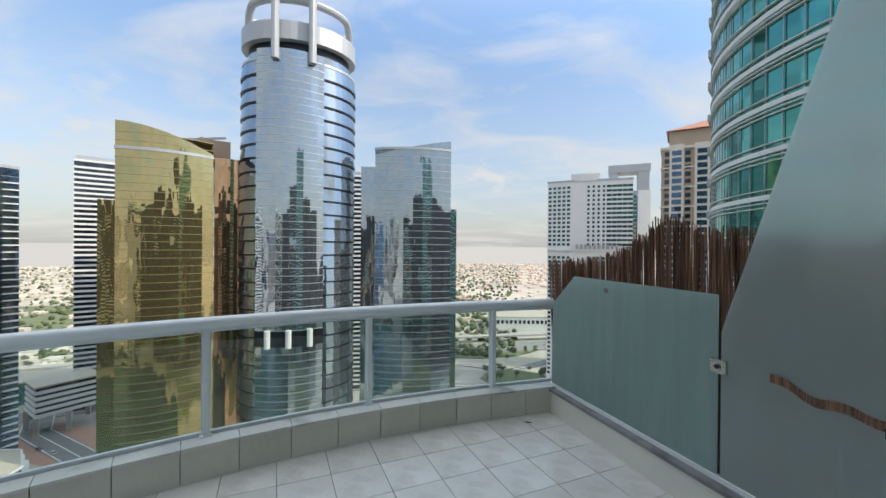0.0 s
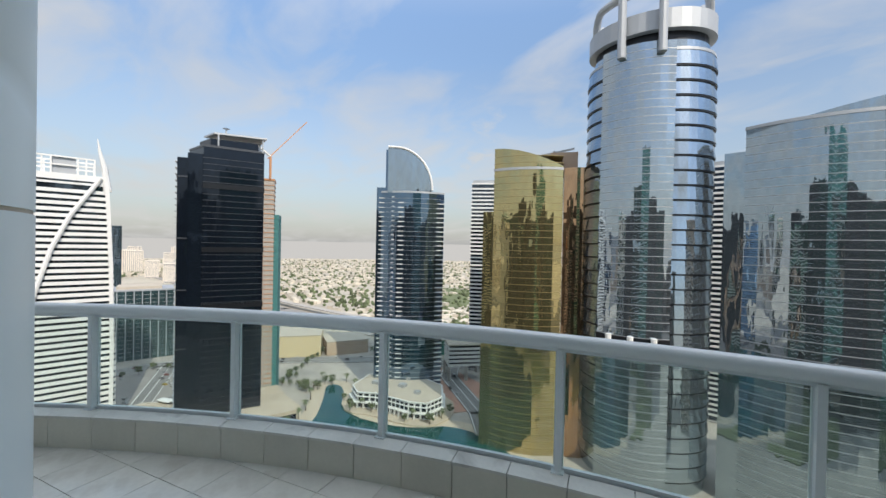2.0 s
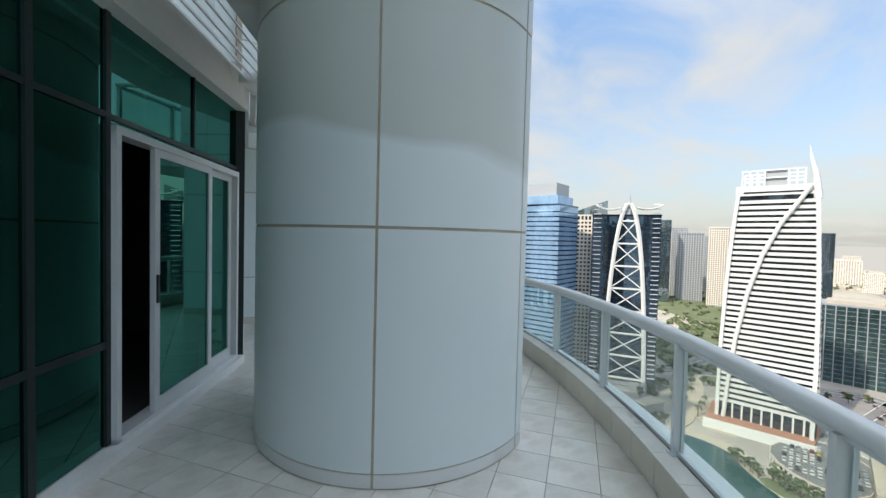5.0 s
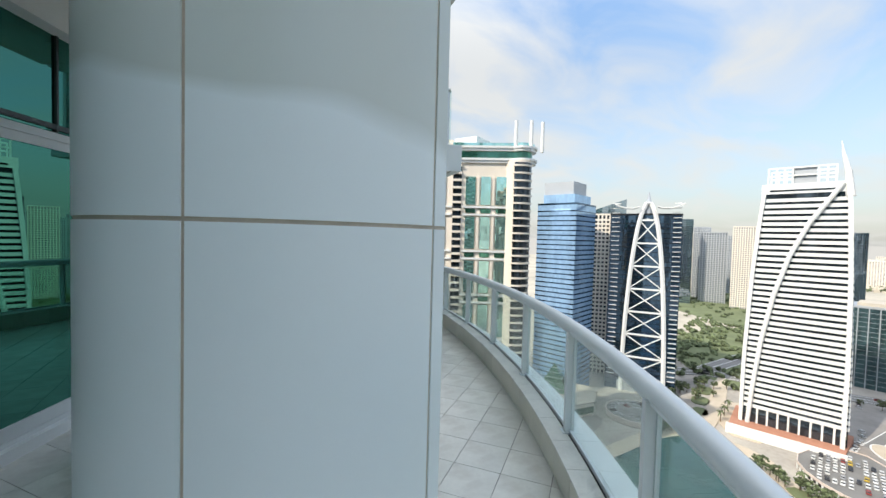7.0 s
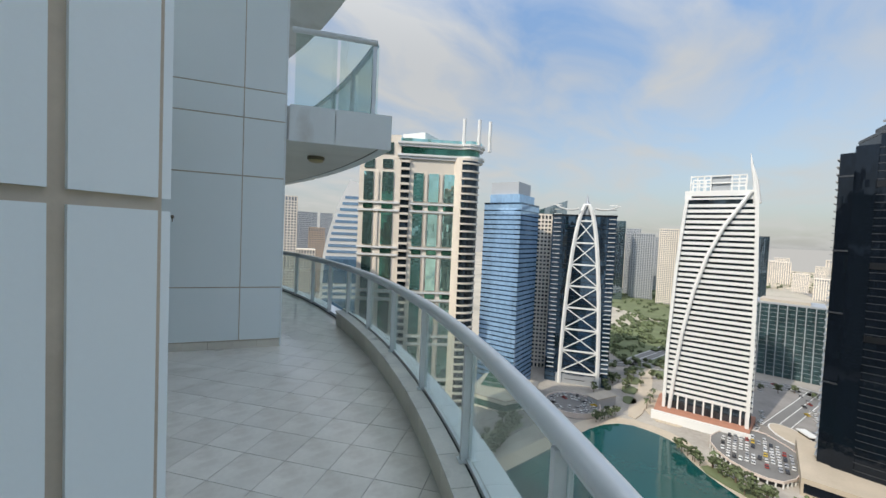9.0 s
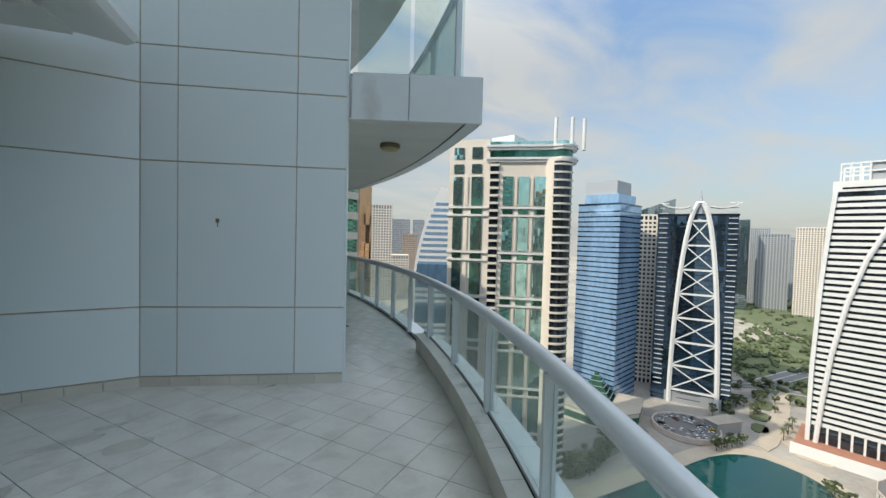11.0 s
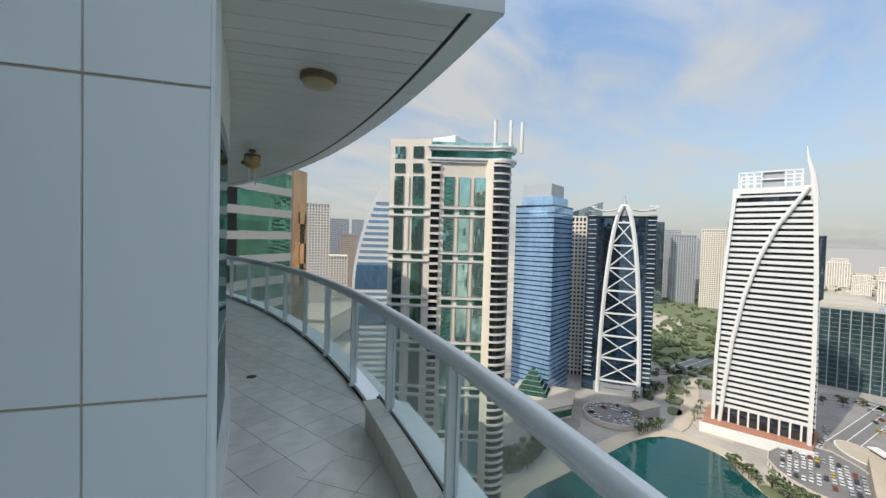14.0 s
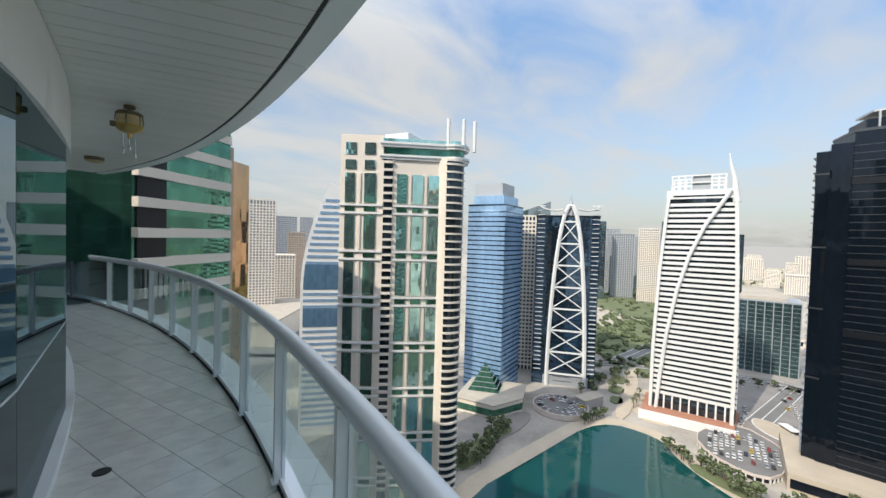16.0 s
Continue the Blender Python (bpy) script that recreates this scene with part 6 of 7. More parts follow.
part("roof_house", Geo().prism(corner((-140, -118), 30, 12, 16), 42, 48), WHITE, t, "white roof structures")
for p in ((-147.5, -101.5), (-152, -96.5), (-157, -94)):
    part("mast", Geo().tube([(*p, 40), (*p, 53.5)], 0.8, 8), WHITE, t, "white roof mast")
for d0 in (2.2, 10.4):
    for z0, z1 in ((36.6, 41.6), (30.2, 34.2)):
        part("top_window", slab_on(Geo(), P0, P1, d0, d0 + 4.6, sg * 0.3, -0.4, z0, z1), AQUA, t)

SAILBLUE = facade_glass("mid_blue_glass", (0.16, 0.30, 0.46), 0.9, (1.5, 1.5, 3.7), 0.015, 0.04, 0.06, 0.5)
# white sail tower
t = thing("sail_tower", "white sail-shaped tower with blue ribbon windows", "skyscraper", (-160, -200, GROUND))
L, R = (-146, -203), (-164.6, -186.5)
u, LL = unit(L, R)
sgn = 1 if Vector((-u.y, u.x)).dot(Vector(L) - VIEW) < 0 else -1


def sail(z):
    """The curved edge's distance from L at height z."""
    f = max(0.0, (z + 30) / 63)
    return LL * 0.65 * min(1.0, f) ** 1.9


zs = [GROUND] + list(np.linspace(-35, 33, 18))
fr1 = [(*along(L, R, sail(z)), z) for z in zs] + [(*along(L, R, LL), 30), (*along(L, R, LL), GROUND)]
n = len(fr1)
dep = [(*(Vector(p[:2]) - Vector((-u.y, u.x)) * sgn * 18), p[2]) for p in fr1]
part("body", Geo().add(fr1 + dep, [tuple(range(n)), tuple(range(2 * n - 1, n - 1, -1))] + [(k, (k + 1) % n, (k + 1) % n + n, k + n) for k in range(n)]), WHITE, t, "white shell")
for k in range(38):
    z = GROUND + 6 + 3.7 * k
    if z > 22:
        break
    e = sail(z + 2) + 1.6
    if k in (16, 17, 18, 22, 23, 24, 25):
        part("ribbon_window", slab_on(Geo(), L, R, e, LL - 3.4, sgn * 0.25, -sgn, z, z + 3.7), SAILBLUE, t)
    else:
        part("ribbon_window", slab_on(Geo(), L, R, e, LL - 3, sgn * 0.2, -sgn, z, z + 1.7), SKYBLUE, t)

# green banded tower close by, with its copper side
K0, K1, K2, K3 = (-20.3, -62.5), (-23.5, -59.6), (-38.2, -66.9), (-42.6, -69.5)
t = thing("banded_tower", "deep green glass tower with cream spandrel bands and balconies", "skyscraper", (-30, -72, GROUND))
pl = [(-12, -70), K0, K1, (-28.2, -62.0), K2, (-36, -95), (-5, -90)]
part("body", Geo().prism(pl, GROUND, 30), DEEPGREEN, t, "deep green curtain wall")
for k in range(6, 41):
    z = GROUND + 3.6 * k
    a = part("spandrel", slab_on(Geo(), (-28.2, -62.0), K2, -0.1, unit((-28.2, -62.0), K2)[1], 0.25, -0.25, z, z + 1.25), CREAM, t)
    b = part("balcony", slab_on(Geo(), K1, (-28.2, -62.0), 0, unit(K1, (-28.2, -62.0))[1], 0.5, -0.9, z, z + 1.15), CREAM, t)
# flat black slab instead of a recess in shade
part("balcony_shade", slab_on(Geo(), K1, (-28.2, -62.0), 0.5, 4.6, 0.05, -0.2, GROUND, 30), BLACKBAND, t)
t = thing("copper_tower", "copper glass corner tower beside the banded tower", "skyscraper", (-44, -76, GROUND))
part("body", Geo().prism([K2, K3, (-47, -85), (-38, -88)], GROUND, 13), COPPER, t, "copper mirror glass")
part("edge", Geo().prism([K2, (K2[0] - 0.7, K2[1] - 0.4), (K2[0] - 1.2, K2[1] - 2), (K2[0], K2[1] - 2)], GROUND, 15), BROWN, t)

# lakeside building: white storeys with single windows, eaves and a terrace on the water
pod = [(-264, 145), (-250, 141), (-240, 150), (-213, 159), (-203, 167), (-205, 182), (-222, 197), (-262, 196), (-278, 168)]
lake_house = thing("lakeside_building", "white lakeside building with rows of dark windows and balconies", "building", (-235, 172, GROUND))
part("terrace", Geo().prism(smooth_loop(inflate(pod, 9), 1), GROUND, GROUND + 1.5), PAVE, lake_house, "beige waterside terrace")
part("wall", Geo().prism(pod, GROUND + 1.4, GROUND + 12.5), WHITE, lake_house, "white walls")
for a, b in zip(pod, pod[1:] + pod[:1]):
    u, LL = unit(a, b)
    if Vector((u.y, -u.x)).dot(Vector(a) - VIEW) > 0:
        continue
    nb = max(2, int(LL / 3.4))
    for k in range(nb):
        for z0, z1 in ((2.2, 5.4), (6.8, 9.4), (10.2, 11.8)):
            part("window", slab_on(Geo(), a, b, LL * (k + 0.16) / nb, LL * (k + 0.84) / nb, -0.2, 0.3, GROUND + z0, GROUND + z1), DARKWIN, lake_house)
        part("arcade_column", slab_on(Geo(), a, b, LL * k / nb, LL * k / nb + 0.5, -2.4, -1.9, GROUND + 1.5, GROUND + 5.8), WHITE, lake_house)
for z, o in ((5.8, 2.6), (9.6, 1.2)):
    part("eave", Geo().prism(inflate(pod, o), GROUND + z, GROUND + z + 0.5), WHITE, lake_house)
part("parapet", Geo().prism(inflate(pod, 0.5), GROUND + 12.5, GROUND + 13.0), WHITE, lake_house)
part("roof", Geo().prism(inflate(pod, -0.4), GROUND + 12.9, GROUND + 13.1), ROOFPALE, lake_house, "pale flat roof")
for x, y, a, b in ((-255, 160, 6, 4), (-238, 172, 5, 5), (-220, 172, 4, 3), (-248, 184, 5, 3)):
    part("roof_plant", Geo().box((x, y, GROUND + 14.2), (a, b, 2.2), 0.4), GREYCLAD, lake_house, "grey roof plant")

# striped block on tall columns next to the gold tower
stilt = thing("stilted_block", "white striped low block raised on tall dark columns", "building", (-241, 248, GROUND))
L, R = (-252, 232), (-236, 258)
pl = block(L, R, 22)
for k in range(5):
    part("storey", Geo().prism(inflate(pl, 0.6), GROUND + 13 + 3.6 * k, GROUND + 15 + 3.6 * k), WHITE, stilt)
part("body", Geo().prism(pl, GROUND + 13, GROUND + 31.5), DARKWIN, stilt, "dark window bands")
part("roof", Geo().prism(inflate(pl, 1.2), GROUND + 31.5, GROUND + 32.4), ROOFPALE, stilt)
for q in pl + [tuple((Vector(L) + Vector(R)) / 2)]:
    part("column", Geo().box((q[0], q[1], GROUND + 6.5), (2.4, 2.4, 13.0), 0.5), CONCRETE, stilt)

# parking deck beside the white tower, with an arcade to the lake
DECK = smooth_loop([(-309, -5), (-290, -12), (-271, -4), (-260, 12), (-263, 25), (-291, 33), (-305, 31), (-327, 12)], 1)
deck = thing("parking_deck", "curved parking deck with a white arcade towards the lake", "parking deck", (-288, 10, GROUND))
# a black inner block gives the arcade its shade
part("recess", Geo().prism(inflate(DECK, -1.2), GROUND, GROUND + 2.9), BLACKBAND, deck, "black block drawn for the shaded arcade openings")
part("slab", Geo().prism(DECK, GROUND + 2.9, GROUND + 3.5), DARKROAD, deck, "asphalt deck")
edge = inflate(DECK, 0.25)
for a, b in zip(edge, edge[1:] + edge[:1]):
    part("parapet", slab_on(Geo(), a, b, 0, unit(a, b)[1], 0, 0.4, GROUND + 2.7, GROUND + 4.1), PINKWALL, deck)
    nb = max(1, int(unit(a, b)[1] / 3))
    for k in range(nb):
        part("arcade_column", slab_on(Geo(), a, b, unit(a, b)[1] * k / nb, unit(a, b)[1] * k / nb + 0.6, 0.0, 0.6, GROUND, GROUND + 2.7), WHITE, deck)

# round forecourt of the arch tower
ROUND = disc((-283, -92), 19, 32)
court = thing("round_forecourt", "round raised car court with a pale rim above the lake", "forecourt", (-283, -92, GROUND))
part("slab", Geo().prism(ROUND, GROUND, GROUND + 3.0), DARKROAD, court, "asphalt court")
for a, b in zip(ROUND, ROUND[1:] + ROUND[:1]):
    part("parapet", slab_on(Geo(), a, b, 0, unit(a, b)[1], -0.1, 0.5, GROUND + 0.5, GROUND + 3.9), PINKWALL, court)
low = thing("low_pavilion", "grey flat-roofed pavilion between the arch tower and lake", "building", (-304, -76, GROUND))
part("body", Geo().prism(block((-291, -77), (-309, -69), 9), GROUND, GROUND + 7), GREYCLAD, low)
part("roof", Geo().prism(inflate(block((-291, -77), (-309, -69), 9), 0.8), GROUND + 7, GROUND + 7.7), ROOFPALE, low)

# roundabout island with its sunken ramp
ring = thing("roundabout", "beige oval traffic island with a ramp mouth", "traffic island", (-338, 30, GROUND))
part("kerb", Geo().prism(disc((-338, 30), 17, 28, 9, 0.5), GROUND, GROUND + 1.2), WHITE, ring, "pale kerb")
part("island", Geo().prism(disc((-338, 30), 16.2, 28, 8.2, 0.5), GROUND + 1.2, GROUND + 1.35), PAVE, ring)
# solid black box in place of the unlit ramp
part("ramp_mouth", Geo().box((-344, 38, GROUND + 1.3), (10, 4, 2.6), 0.5), BLACKBAND, ring, "black box drawn for the shaded ramp mouth")
part("ramp_roof", Geo().box((-344, 38, GROUND + 2.9), (12, 5.5, 0.6), 0.5), WHITE, ring)

# ---- city: far towers ----
rnd = random.Random(11)


def far_tower(bearing, dist, w, top, style, label):
    c = (VIEW.x + dist * math.cos(radians(bearing)), VIEW.y + dist * math.sin(radians(bearing)))
    v = Vector((math.cos(radians(bearing)), math.sin(radians(bearing))))
    r = Vector((v.y, -v.x))
    pl = [tuple(Vector(c) - r * w / 2), tuple(Vector(c) + r * w / 2), tuple(Vector(c) + r * w / 2 + v * w * 0.8), tuple(Vector(c) - r * w / 2 + v * w * 0.8)]
    return tower("far_tower", label, pl, top, style[0], style[1], 3.7, 1.5, 0.3, upright=style[2], every=w / 10, upw=w / 26, group="distant towers", joined=True)


# distance haze is mixed into this paler window colour
HAZEWIN = facade_glass("haze_tinted_window_glass", (0.30, 0.33, 0.37), 0, (3, 3, 3.4), 0.02, 0.03, 0.15, 0.5, 0.3)
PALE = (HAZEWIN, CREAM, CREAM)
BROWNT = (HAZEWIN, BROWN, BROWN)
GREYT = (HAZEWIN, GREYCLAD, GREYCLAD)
BLUET = (NAVY, SILVER, STEELBLUE)
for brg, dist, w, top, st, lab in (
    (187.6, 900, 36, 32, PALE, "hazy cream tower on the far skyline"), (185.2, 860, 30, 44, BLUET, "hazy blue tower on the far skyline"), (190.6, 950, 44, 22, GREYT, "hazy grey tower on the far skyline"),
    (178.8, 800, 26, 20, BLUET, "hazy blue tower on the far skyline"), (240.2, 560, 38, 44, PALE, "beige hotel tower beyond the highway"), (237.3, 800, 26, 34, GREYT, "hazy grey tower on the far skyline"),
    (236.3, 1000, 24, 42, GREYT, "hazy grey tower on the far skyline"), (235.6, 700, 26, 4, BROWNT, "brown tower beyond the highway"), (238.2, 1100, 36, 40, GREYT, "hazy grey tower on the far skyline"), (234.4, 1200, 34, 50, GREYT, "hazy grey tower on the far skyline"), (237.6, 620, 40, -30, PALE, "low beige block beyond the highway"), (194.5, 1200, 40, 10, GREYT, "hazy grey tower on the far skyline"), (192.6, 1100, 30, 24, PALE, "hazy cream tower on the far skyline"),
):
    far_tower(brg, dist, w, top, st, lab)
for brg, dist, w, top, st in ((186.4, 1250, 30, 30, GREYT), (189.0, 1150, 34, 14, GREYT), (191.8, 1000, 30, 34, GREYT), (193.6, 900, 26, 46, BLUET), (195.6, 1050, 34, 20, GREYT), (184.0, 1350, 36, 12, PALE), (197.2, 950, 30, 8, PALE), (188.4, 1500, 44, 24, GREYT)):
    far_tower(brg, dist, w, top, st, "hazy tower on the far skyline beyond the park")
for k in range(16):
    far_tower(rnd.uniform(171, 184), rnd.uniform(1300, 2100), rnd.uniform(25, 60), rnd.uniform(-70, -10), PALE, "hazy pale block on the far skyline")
t = thing("mall_building", "long low beige shopping building", "building", (-260, -420, GROUND))
part("body", Geo().prism([(-240, -380), (-360, -470), (-330, -520), (-200, -430)], GROUND, GROUND + 26), CREAM, t)
part("roof", Geo().prism([(-238, -378), (-362, -472), (-330, -523), (-198, -430)], GROUND + 26, GROUND + 27.5), ROOFPALE, t)
# Shade on the mirrored rear fronts is put into these dark colours.
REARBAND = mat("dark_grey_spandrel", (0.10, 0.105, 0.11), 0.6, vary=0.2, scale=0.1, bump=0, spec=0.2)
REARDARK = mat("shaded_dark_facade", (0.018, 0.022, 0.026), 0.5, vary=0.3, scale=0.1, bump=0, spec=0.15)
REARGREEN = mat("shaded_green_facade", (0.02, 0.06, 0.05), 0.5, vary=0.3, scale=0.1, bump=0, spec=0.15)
# towers behind the terrace, known only as reflections; places and heights made up
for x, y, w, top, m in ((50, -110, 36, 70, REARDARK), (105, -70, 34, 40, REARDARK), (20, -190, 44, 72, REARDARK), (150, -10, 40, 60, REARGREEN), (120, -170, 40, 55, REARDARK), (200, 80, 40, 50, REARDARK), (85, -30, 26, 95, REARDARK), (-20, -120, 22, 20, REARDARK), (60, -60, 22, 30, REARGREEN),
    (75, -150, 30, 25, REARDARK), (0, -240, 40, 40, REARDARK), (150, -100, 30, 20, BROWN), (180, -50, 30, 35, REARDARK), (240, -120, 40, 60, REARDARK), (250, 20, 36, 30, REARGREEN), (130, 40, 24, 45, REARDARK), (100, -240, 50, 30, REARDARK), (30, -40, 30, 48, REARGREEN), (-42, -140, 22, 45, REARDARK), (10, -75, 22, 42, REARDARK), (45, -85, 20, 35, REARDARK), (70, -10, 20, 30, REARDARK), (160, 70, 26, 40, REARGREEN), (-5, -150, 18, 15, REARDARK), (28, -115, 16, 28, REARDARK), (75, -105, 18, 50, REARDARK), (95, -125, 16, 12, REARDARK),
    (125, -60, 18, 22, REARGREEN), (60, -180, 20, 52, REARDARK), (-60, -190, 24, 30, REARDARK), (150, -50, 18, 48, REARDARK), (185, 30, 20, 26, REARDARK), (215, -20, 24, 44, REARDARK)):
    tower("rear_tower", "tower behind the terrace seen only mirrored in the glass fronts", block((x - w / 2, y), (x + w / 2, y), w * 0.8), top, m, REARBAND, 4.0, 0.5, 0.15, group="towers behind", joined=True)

# made-up towers scattered at random to fill the mirrored skyline
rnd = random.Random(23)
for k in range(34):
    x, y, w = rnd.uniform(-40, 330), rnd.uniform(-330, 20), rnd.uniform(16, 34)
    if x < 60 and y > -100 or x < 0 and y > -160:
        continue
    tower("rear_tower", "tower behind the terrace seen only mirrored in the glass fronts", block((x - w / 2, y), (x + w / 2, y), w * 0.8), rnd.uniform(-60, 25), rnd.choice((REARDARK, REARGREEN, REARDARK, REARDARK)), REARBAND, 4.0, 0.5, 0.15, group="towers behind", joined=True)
# low and far blocks, not seen directly, added to darken the mirror glass
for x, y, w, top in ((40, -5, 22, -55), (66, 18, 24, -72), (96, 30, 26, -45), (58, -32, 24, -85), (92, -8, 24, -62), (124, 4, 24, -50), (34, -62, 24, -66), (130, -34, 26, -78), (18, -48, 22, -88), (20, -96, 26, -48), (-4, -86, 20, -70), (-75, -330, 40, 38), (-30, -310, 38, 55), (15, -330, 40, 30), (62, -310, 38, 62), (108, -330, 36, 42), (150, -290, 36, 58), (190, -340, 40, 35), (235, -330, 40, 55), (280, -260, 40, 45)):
    tower("rear_tower", "dark lower building added to darken reflections in the glass fronts", block((x - w / 2, y), (x + w / 2, y), w * 0.8), top, rnd.choice((REARDARK, REARGREEN)), REARBAND, 4.0, 0.5, 0.15, group="towers behind", joined=True)
# a denser random rear skyline, added to keep bright ground out of reflections
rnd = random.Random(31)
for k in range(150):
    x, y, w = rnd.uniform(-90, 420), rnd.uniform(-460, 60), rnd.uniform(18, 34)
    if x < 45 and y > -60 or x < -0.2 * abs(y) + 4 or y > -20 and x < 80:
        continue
    tower("rear_tower", "dark building behind the terrace added to darken the glass front reflections", block((x - w / 2, y), (x + w / 2, y), w * 0.8), rnd.uniform(-85, 5) + (45 if rnd.random() < 0.16 else 0), rnd.choice((REARDARK, REARDARK, REARGREEN, BROWN)), REARBAND, 4.0, 0.5, 0.15, group="towers behind", joined=True)
# unseen asphalt added to cover bright sand in the mirrored views
sheet("road_4", [(200, 150), (560, 100), (560, -520), (-110, -520), (-60, -150), (-22, -70), (-14, 0), (-18, 60), (40, 90)], 0.22, ASPHALT, "asphalt behind the terrace, added to darken the mirror glass", "road")

# ---- city: low buildings, villas, trees ----


def low_block(L, R, depth, h, m, label, ribbed=False):
    t = thing("low_building", label, "building", (*L, GROUND))
    pl = block(L, R, depth)
    part("body", Geo().prism(pl, GROUND, GROUND + h), m, t)
    part("roof", Geo().prism(inflate(pl, 0.4), GROUND + h, GROUND + h + 0.8), ROOFPALE, t)
    n = max(2, int(unit(L, R)[1] / 6))
    s2 = 1 if Vector((-(R[1] - L[1]), R[0] - L[0])).dot(Vector(L) - VIEW) < 0 else -1
    for k in range(n):
        if ribbed:
            part("pilaster", slab_on(Geo(), L, R, k * unit(L, R)[1] / n, k * unit(L, R)[1] / n + 0.9, s2 * 0.5, 0, GROUND, GROUND + h), m, t)
            continue
        part("window", slab_on(Geo(), L, R, (k + 0.2) * unit(L, R)[1] / n, (k + 0.8) * unit(L, R)[1] / n, s2 * 0.2, 0, GROUND + h * 0.55, GROUND + h * 0.8), DARKWIN, t)


low_block((-410, 138), (-390, 176), 45, 22, mat("yellow_render", (0.60, 0.50, 0.32), 0.85, vary=0.12, scale=0.1, bump=0), "large pale yellow warehouse block by the highway", True)
low_block((-388, 182), (-375, 224), 40, 14, BROWN, "low brown building by the highway", True)
low_block((-330, 270), (-285, 310), 30, 16, TEALGLASS, "low green glass building")
low_block((-600, 60), (-590, 110), 40, 18, CREAM, "low yellow building near the highway")
low_block((60, 560), (160, 560), 60, 20, WHITE, "white low building by a pond")
low_block((-520, 120), (-505, 150), 30, 20, BLACKGLASS, "low dark glass office building")


def clump(geo, x, y, z, r, rnd):
    """An uneven leafy clump: a rough eight-sided lump."""
    vs = []
    for zz, rr in ((0, 0.55), (0.45, 1.0), (0.85, 0.75)):
        for k in range(5):
            a = 2 * math.pi * k / 5 + zz
            q = r * rr * rnd.uniform(0.7, 1.2)
            vs.append((x + q * math.cos(a), y + q * math.sin(a), z + r * zz * 1.3 + rnd.uniform(-0.15, 0.15) * r))
    vs.append((x, y, z + r * 1.5))
    fs = [tuple(range(4, -1, -1))] + [(i * 5 + k, i * 5 + (k + 1) % 5, i * 5 + 5 + (k + 1) % 5, i * 5 + 5 + k) for i in (0, 1) for k in range(5)] + [(10 + k, 10 + (k + 1) % 5, 15) for k in range(5)]
    geo.add(vs, fs)


CARGLASS = mat("car_window", (0.02, 0.022, 0.025), 0.1, vary=0.1, bump=0)
TYRE = mat("tyre", (0.02, 0.02, 0.02), 0.8, vary=0.1, bump=0)


def car(color, name):
    t = thing("parked_car", f"{name} car parked on the asphalt", "car", (0, 0, 0), "parked cars")
    m = mat(f"{name}_car_paint", color, 0.25, metal=0.2, vary=0.04, bump=0)
    b = Geo()
    prof = [(-2.2, 0.35), (-2.25, 0.8), (-1.2, 0.95), (1.9, 0.98), (2.25, 0.85), (2.2, 0.35)]
    n = len(prof)
    b.add([(x, y, z) for y in (-0.9, 0.9) for x, z in prof], [tuple(range(n)), tuple(range(2 * n - 1, n - 1, -1))] + [(k, (k + 1) % n, (k + 1) % n + n, k + n) for k in range(n)])
    b.box((0.25, 0, 1.46), (1.9, 1.45, 0.08))
    part("body", b, m, t)
    w = Geo()
    w.add([(x, y, z) for z, hx0, hx1, hy in ((0.95, -1.25, 1.8, 0.82), (1.43, -0.65, 1.25, 0.70)) for x, y in ((hx0, -hy), (hx1, -hy), (hx1, hy), (hx0, hy))], [(3, 2, 1, 0), (4, 5, 6, 7), (0, 1, 5, 4), (1, 2, 6, 5), (2, 3, 7, 6), (3, 0, 4, 7)])
    part("glazing", w, CARGLASS, t, "dark glass")
    for x in (-1.4, 1.4):
        for y in (-0.82, 0.82):
            part("wheel", Geo().tube([(x, y - 0.1, 0.33), (x, y + 0.1, 0.33)], 0.33, 8), TYRE, t)
    return t


def palm(h, rnd):
    t = thing("palm_tree", "tall date palm with a feathery green crown", "palm tree", (0, 0, 0), "lakeside palms")
    part("trunk", Geo().tube([(0, 0, 0), (0.15, 0.05, h * 0.5), (0.1, 0.1, h)], [0.32, 0.24, 0.22], 7), BARK, t)
    g = Geo()
    for k in range(16):
        a, l, up = 2 * math.pi * k / 16 + rnd.uniform(-0.2, 0.2), rnd.uniform(2.2, 3.2), rnd.uniform(0.2, 1.5)
        p = [Vector((0.1 + l * f * math.cos(a), 0.1 + l * f * math.sin(a), h + up * 1.6 * f - 2.4 * f * f * (1.6 - up * 0.5))) for f in (0, 0.35, 0.7, 1.0)]
        sd = Vector((-math.sin(a), math.cos(a), 0))
        for q0, q1, w0, w1 in zip(p, p[1:], (0.1, 0.45, 0.4), (0.45, 0.4, 0.05)):
            g.add([q0 - sd * w0 - Vector((0, 0, w0 * 0.5)), q0, q1, q1 - sd * w1 - Vector((0, 0, w1 * 0.5)), q0 + sd * w0 - Vector((0, 0, w0 * 0.5)), q1 + sd * w1 - Vector((0, 0, w1 * 0.5))], [(0, 1, 2, 3), (1, 4, 5, 2)])
    part("crown", g, LEAF, t, "feathery fronds")
    return t


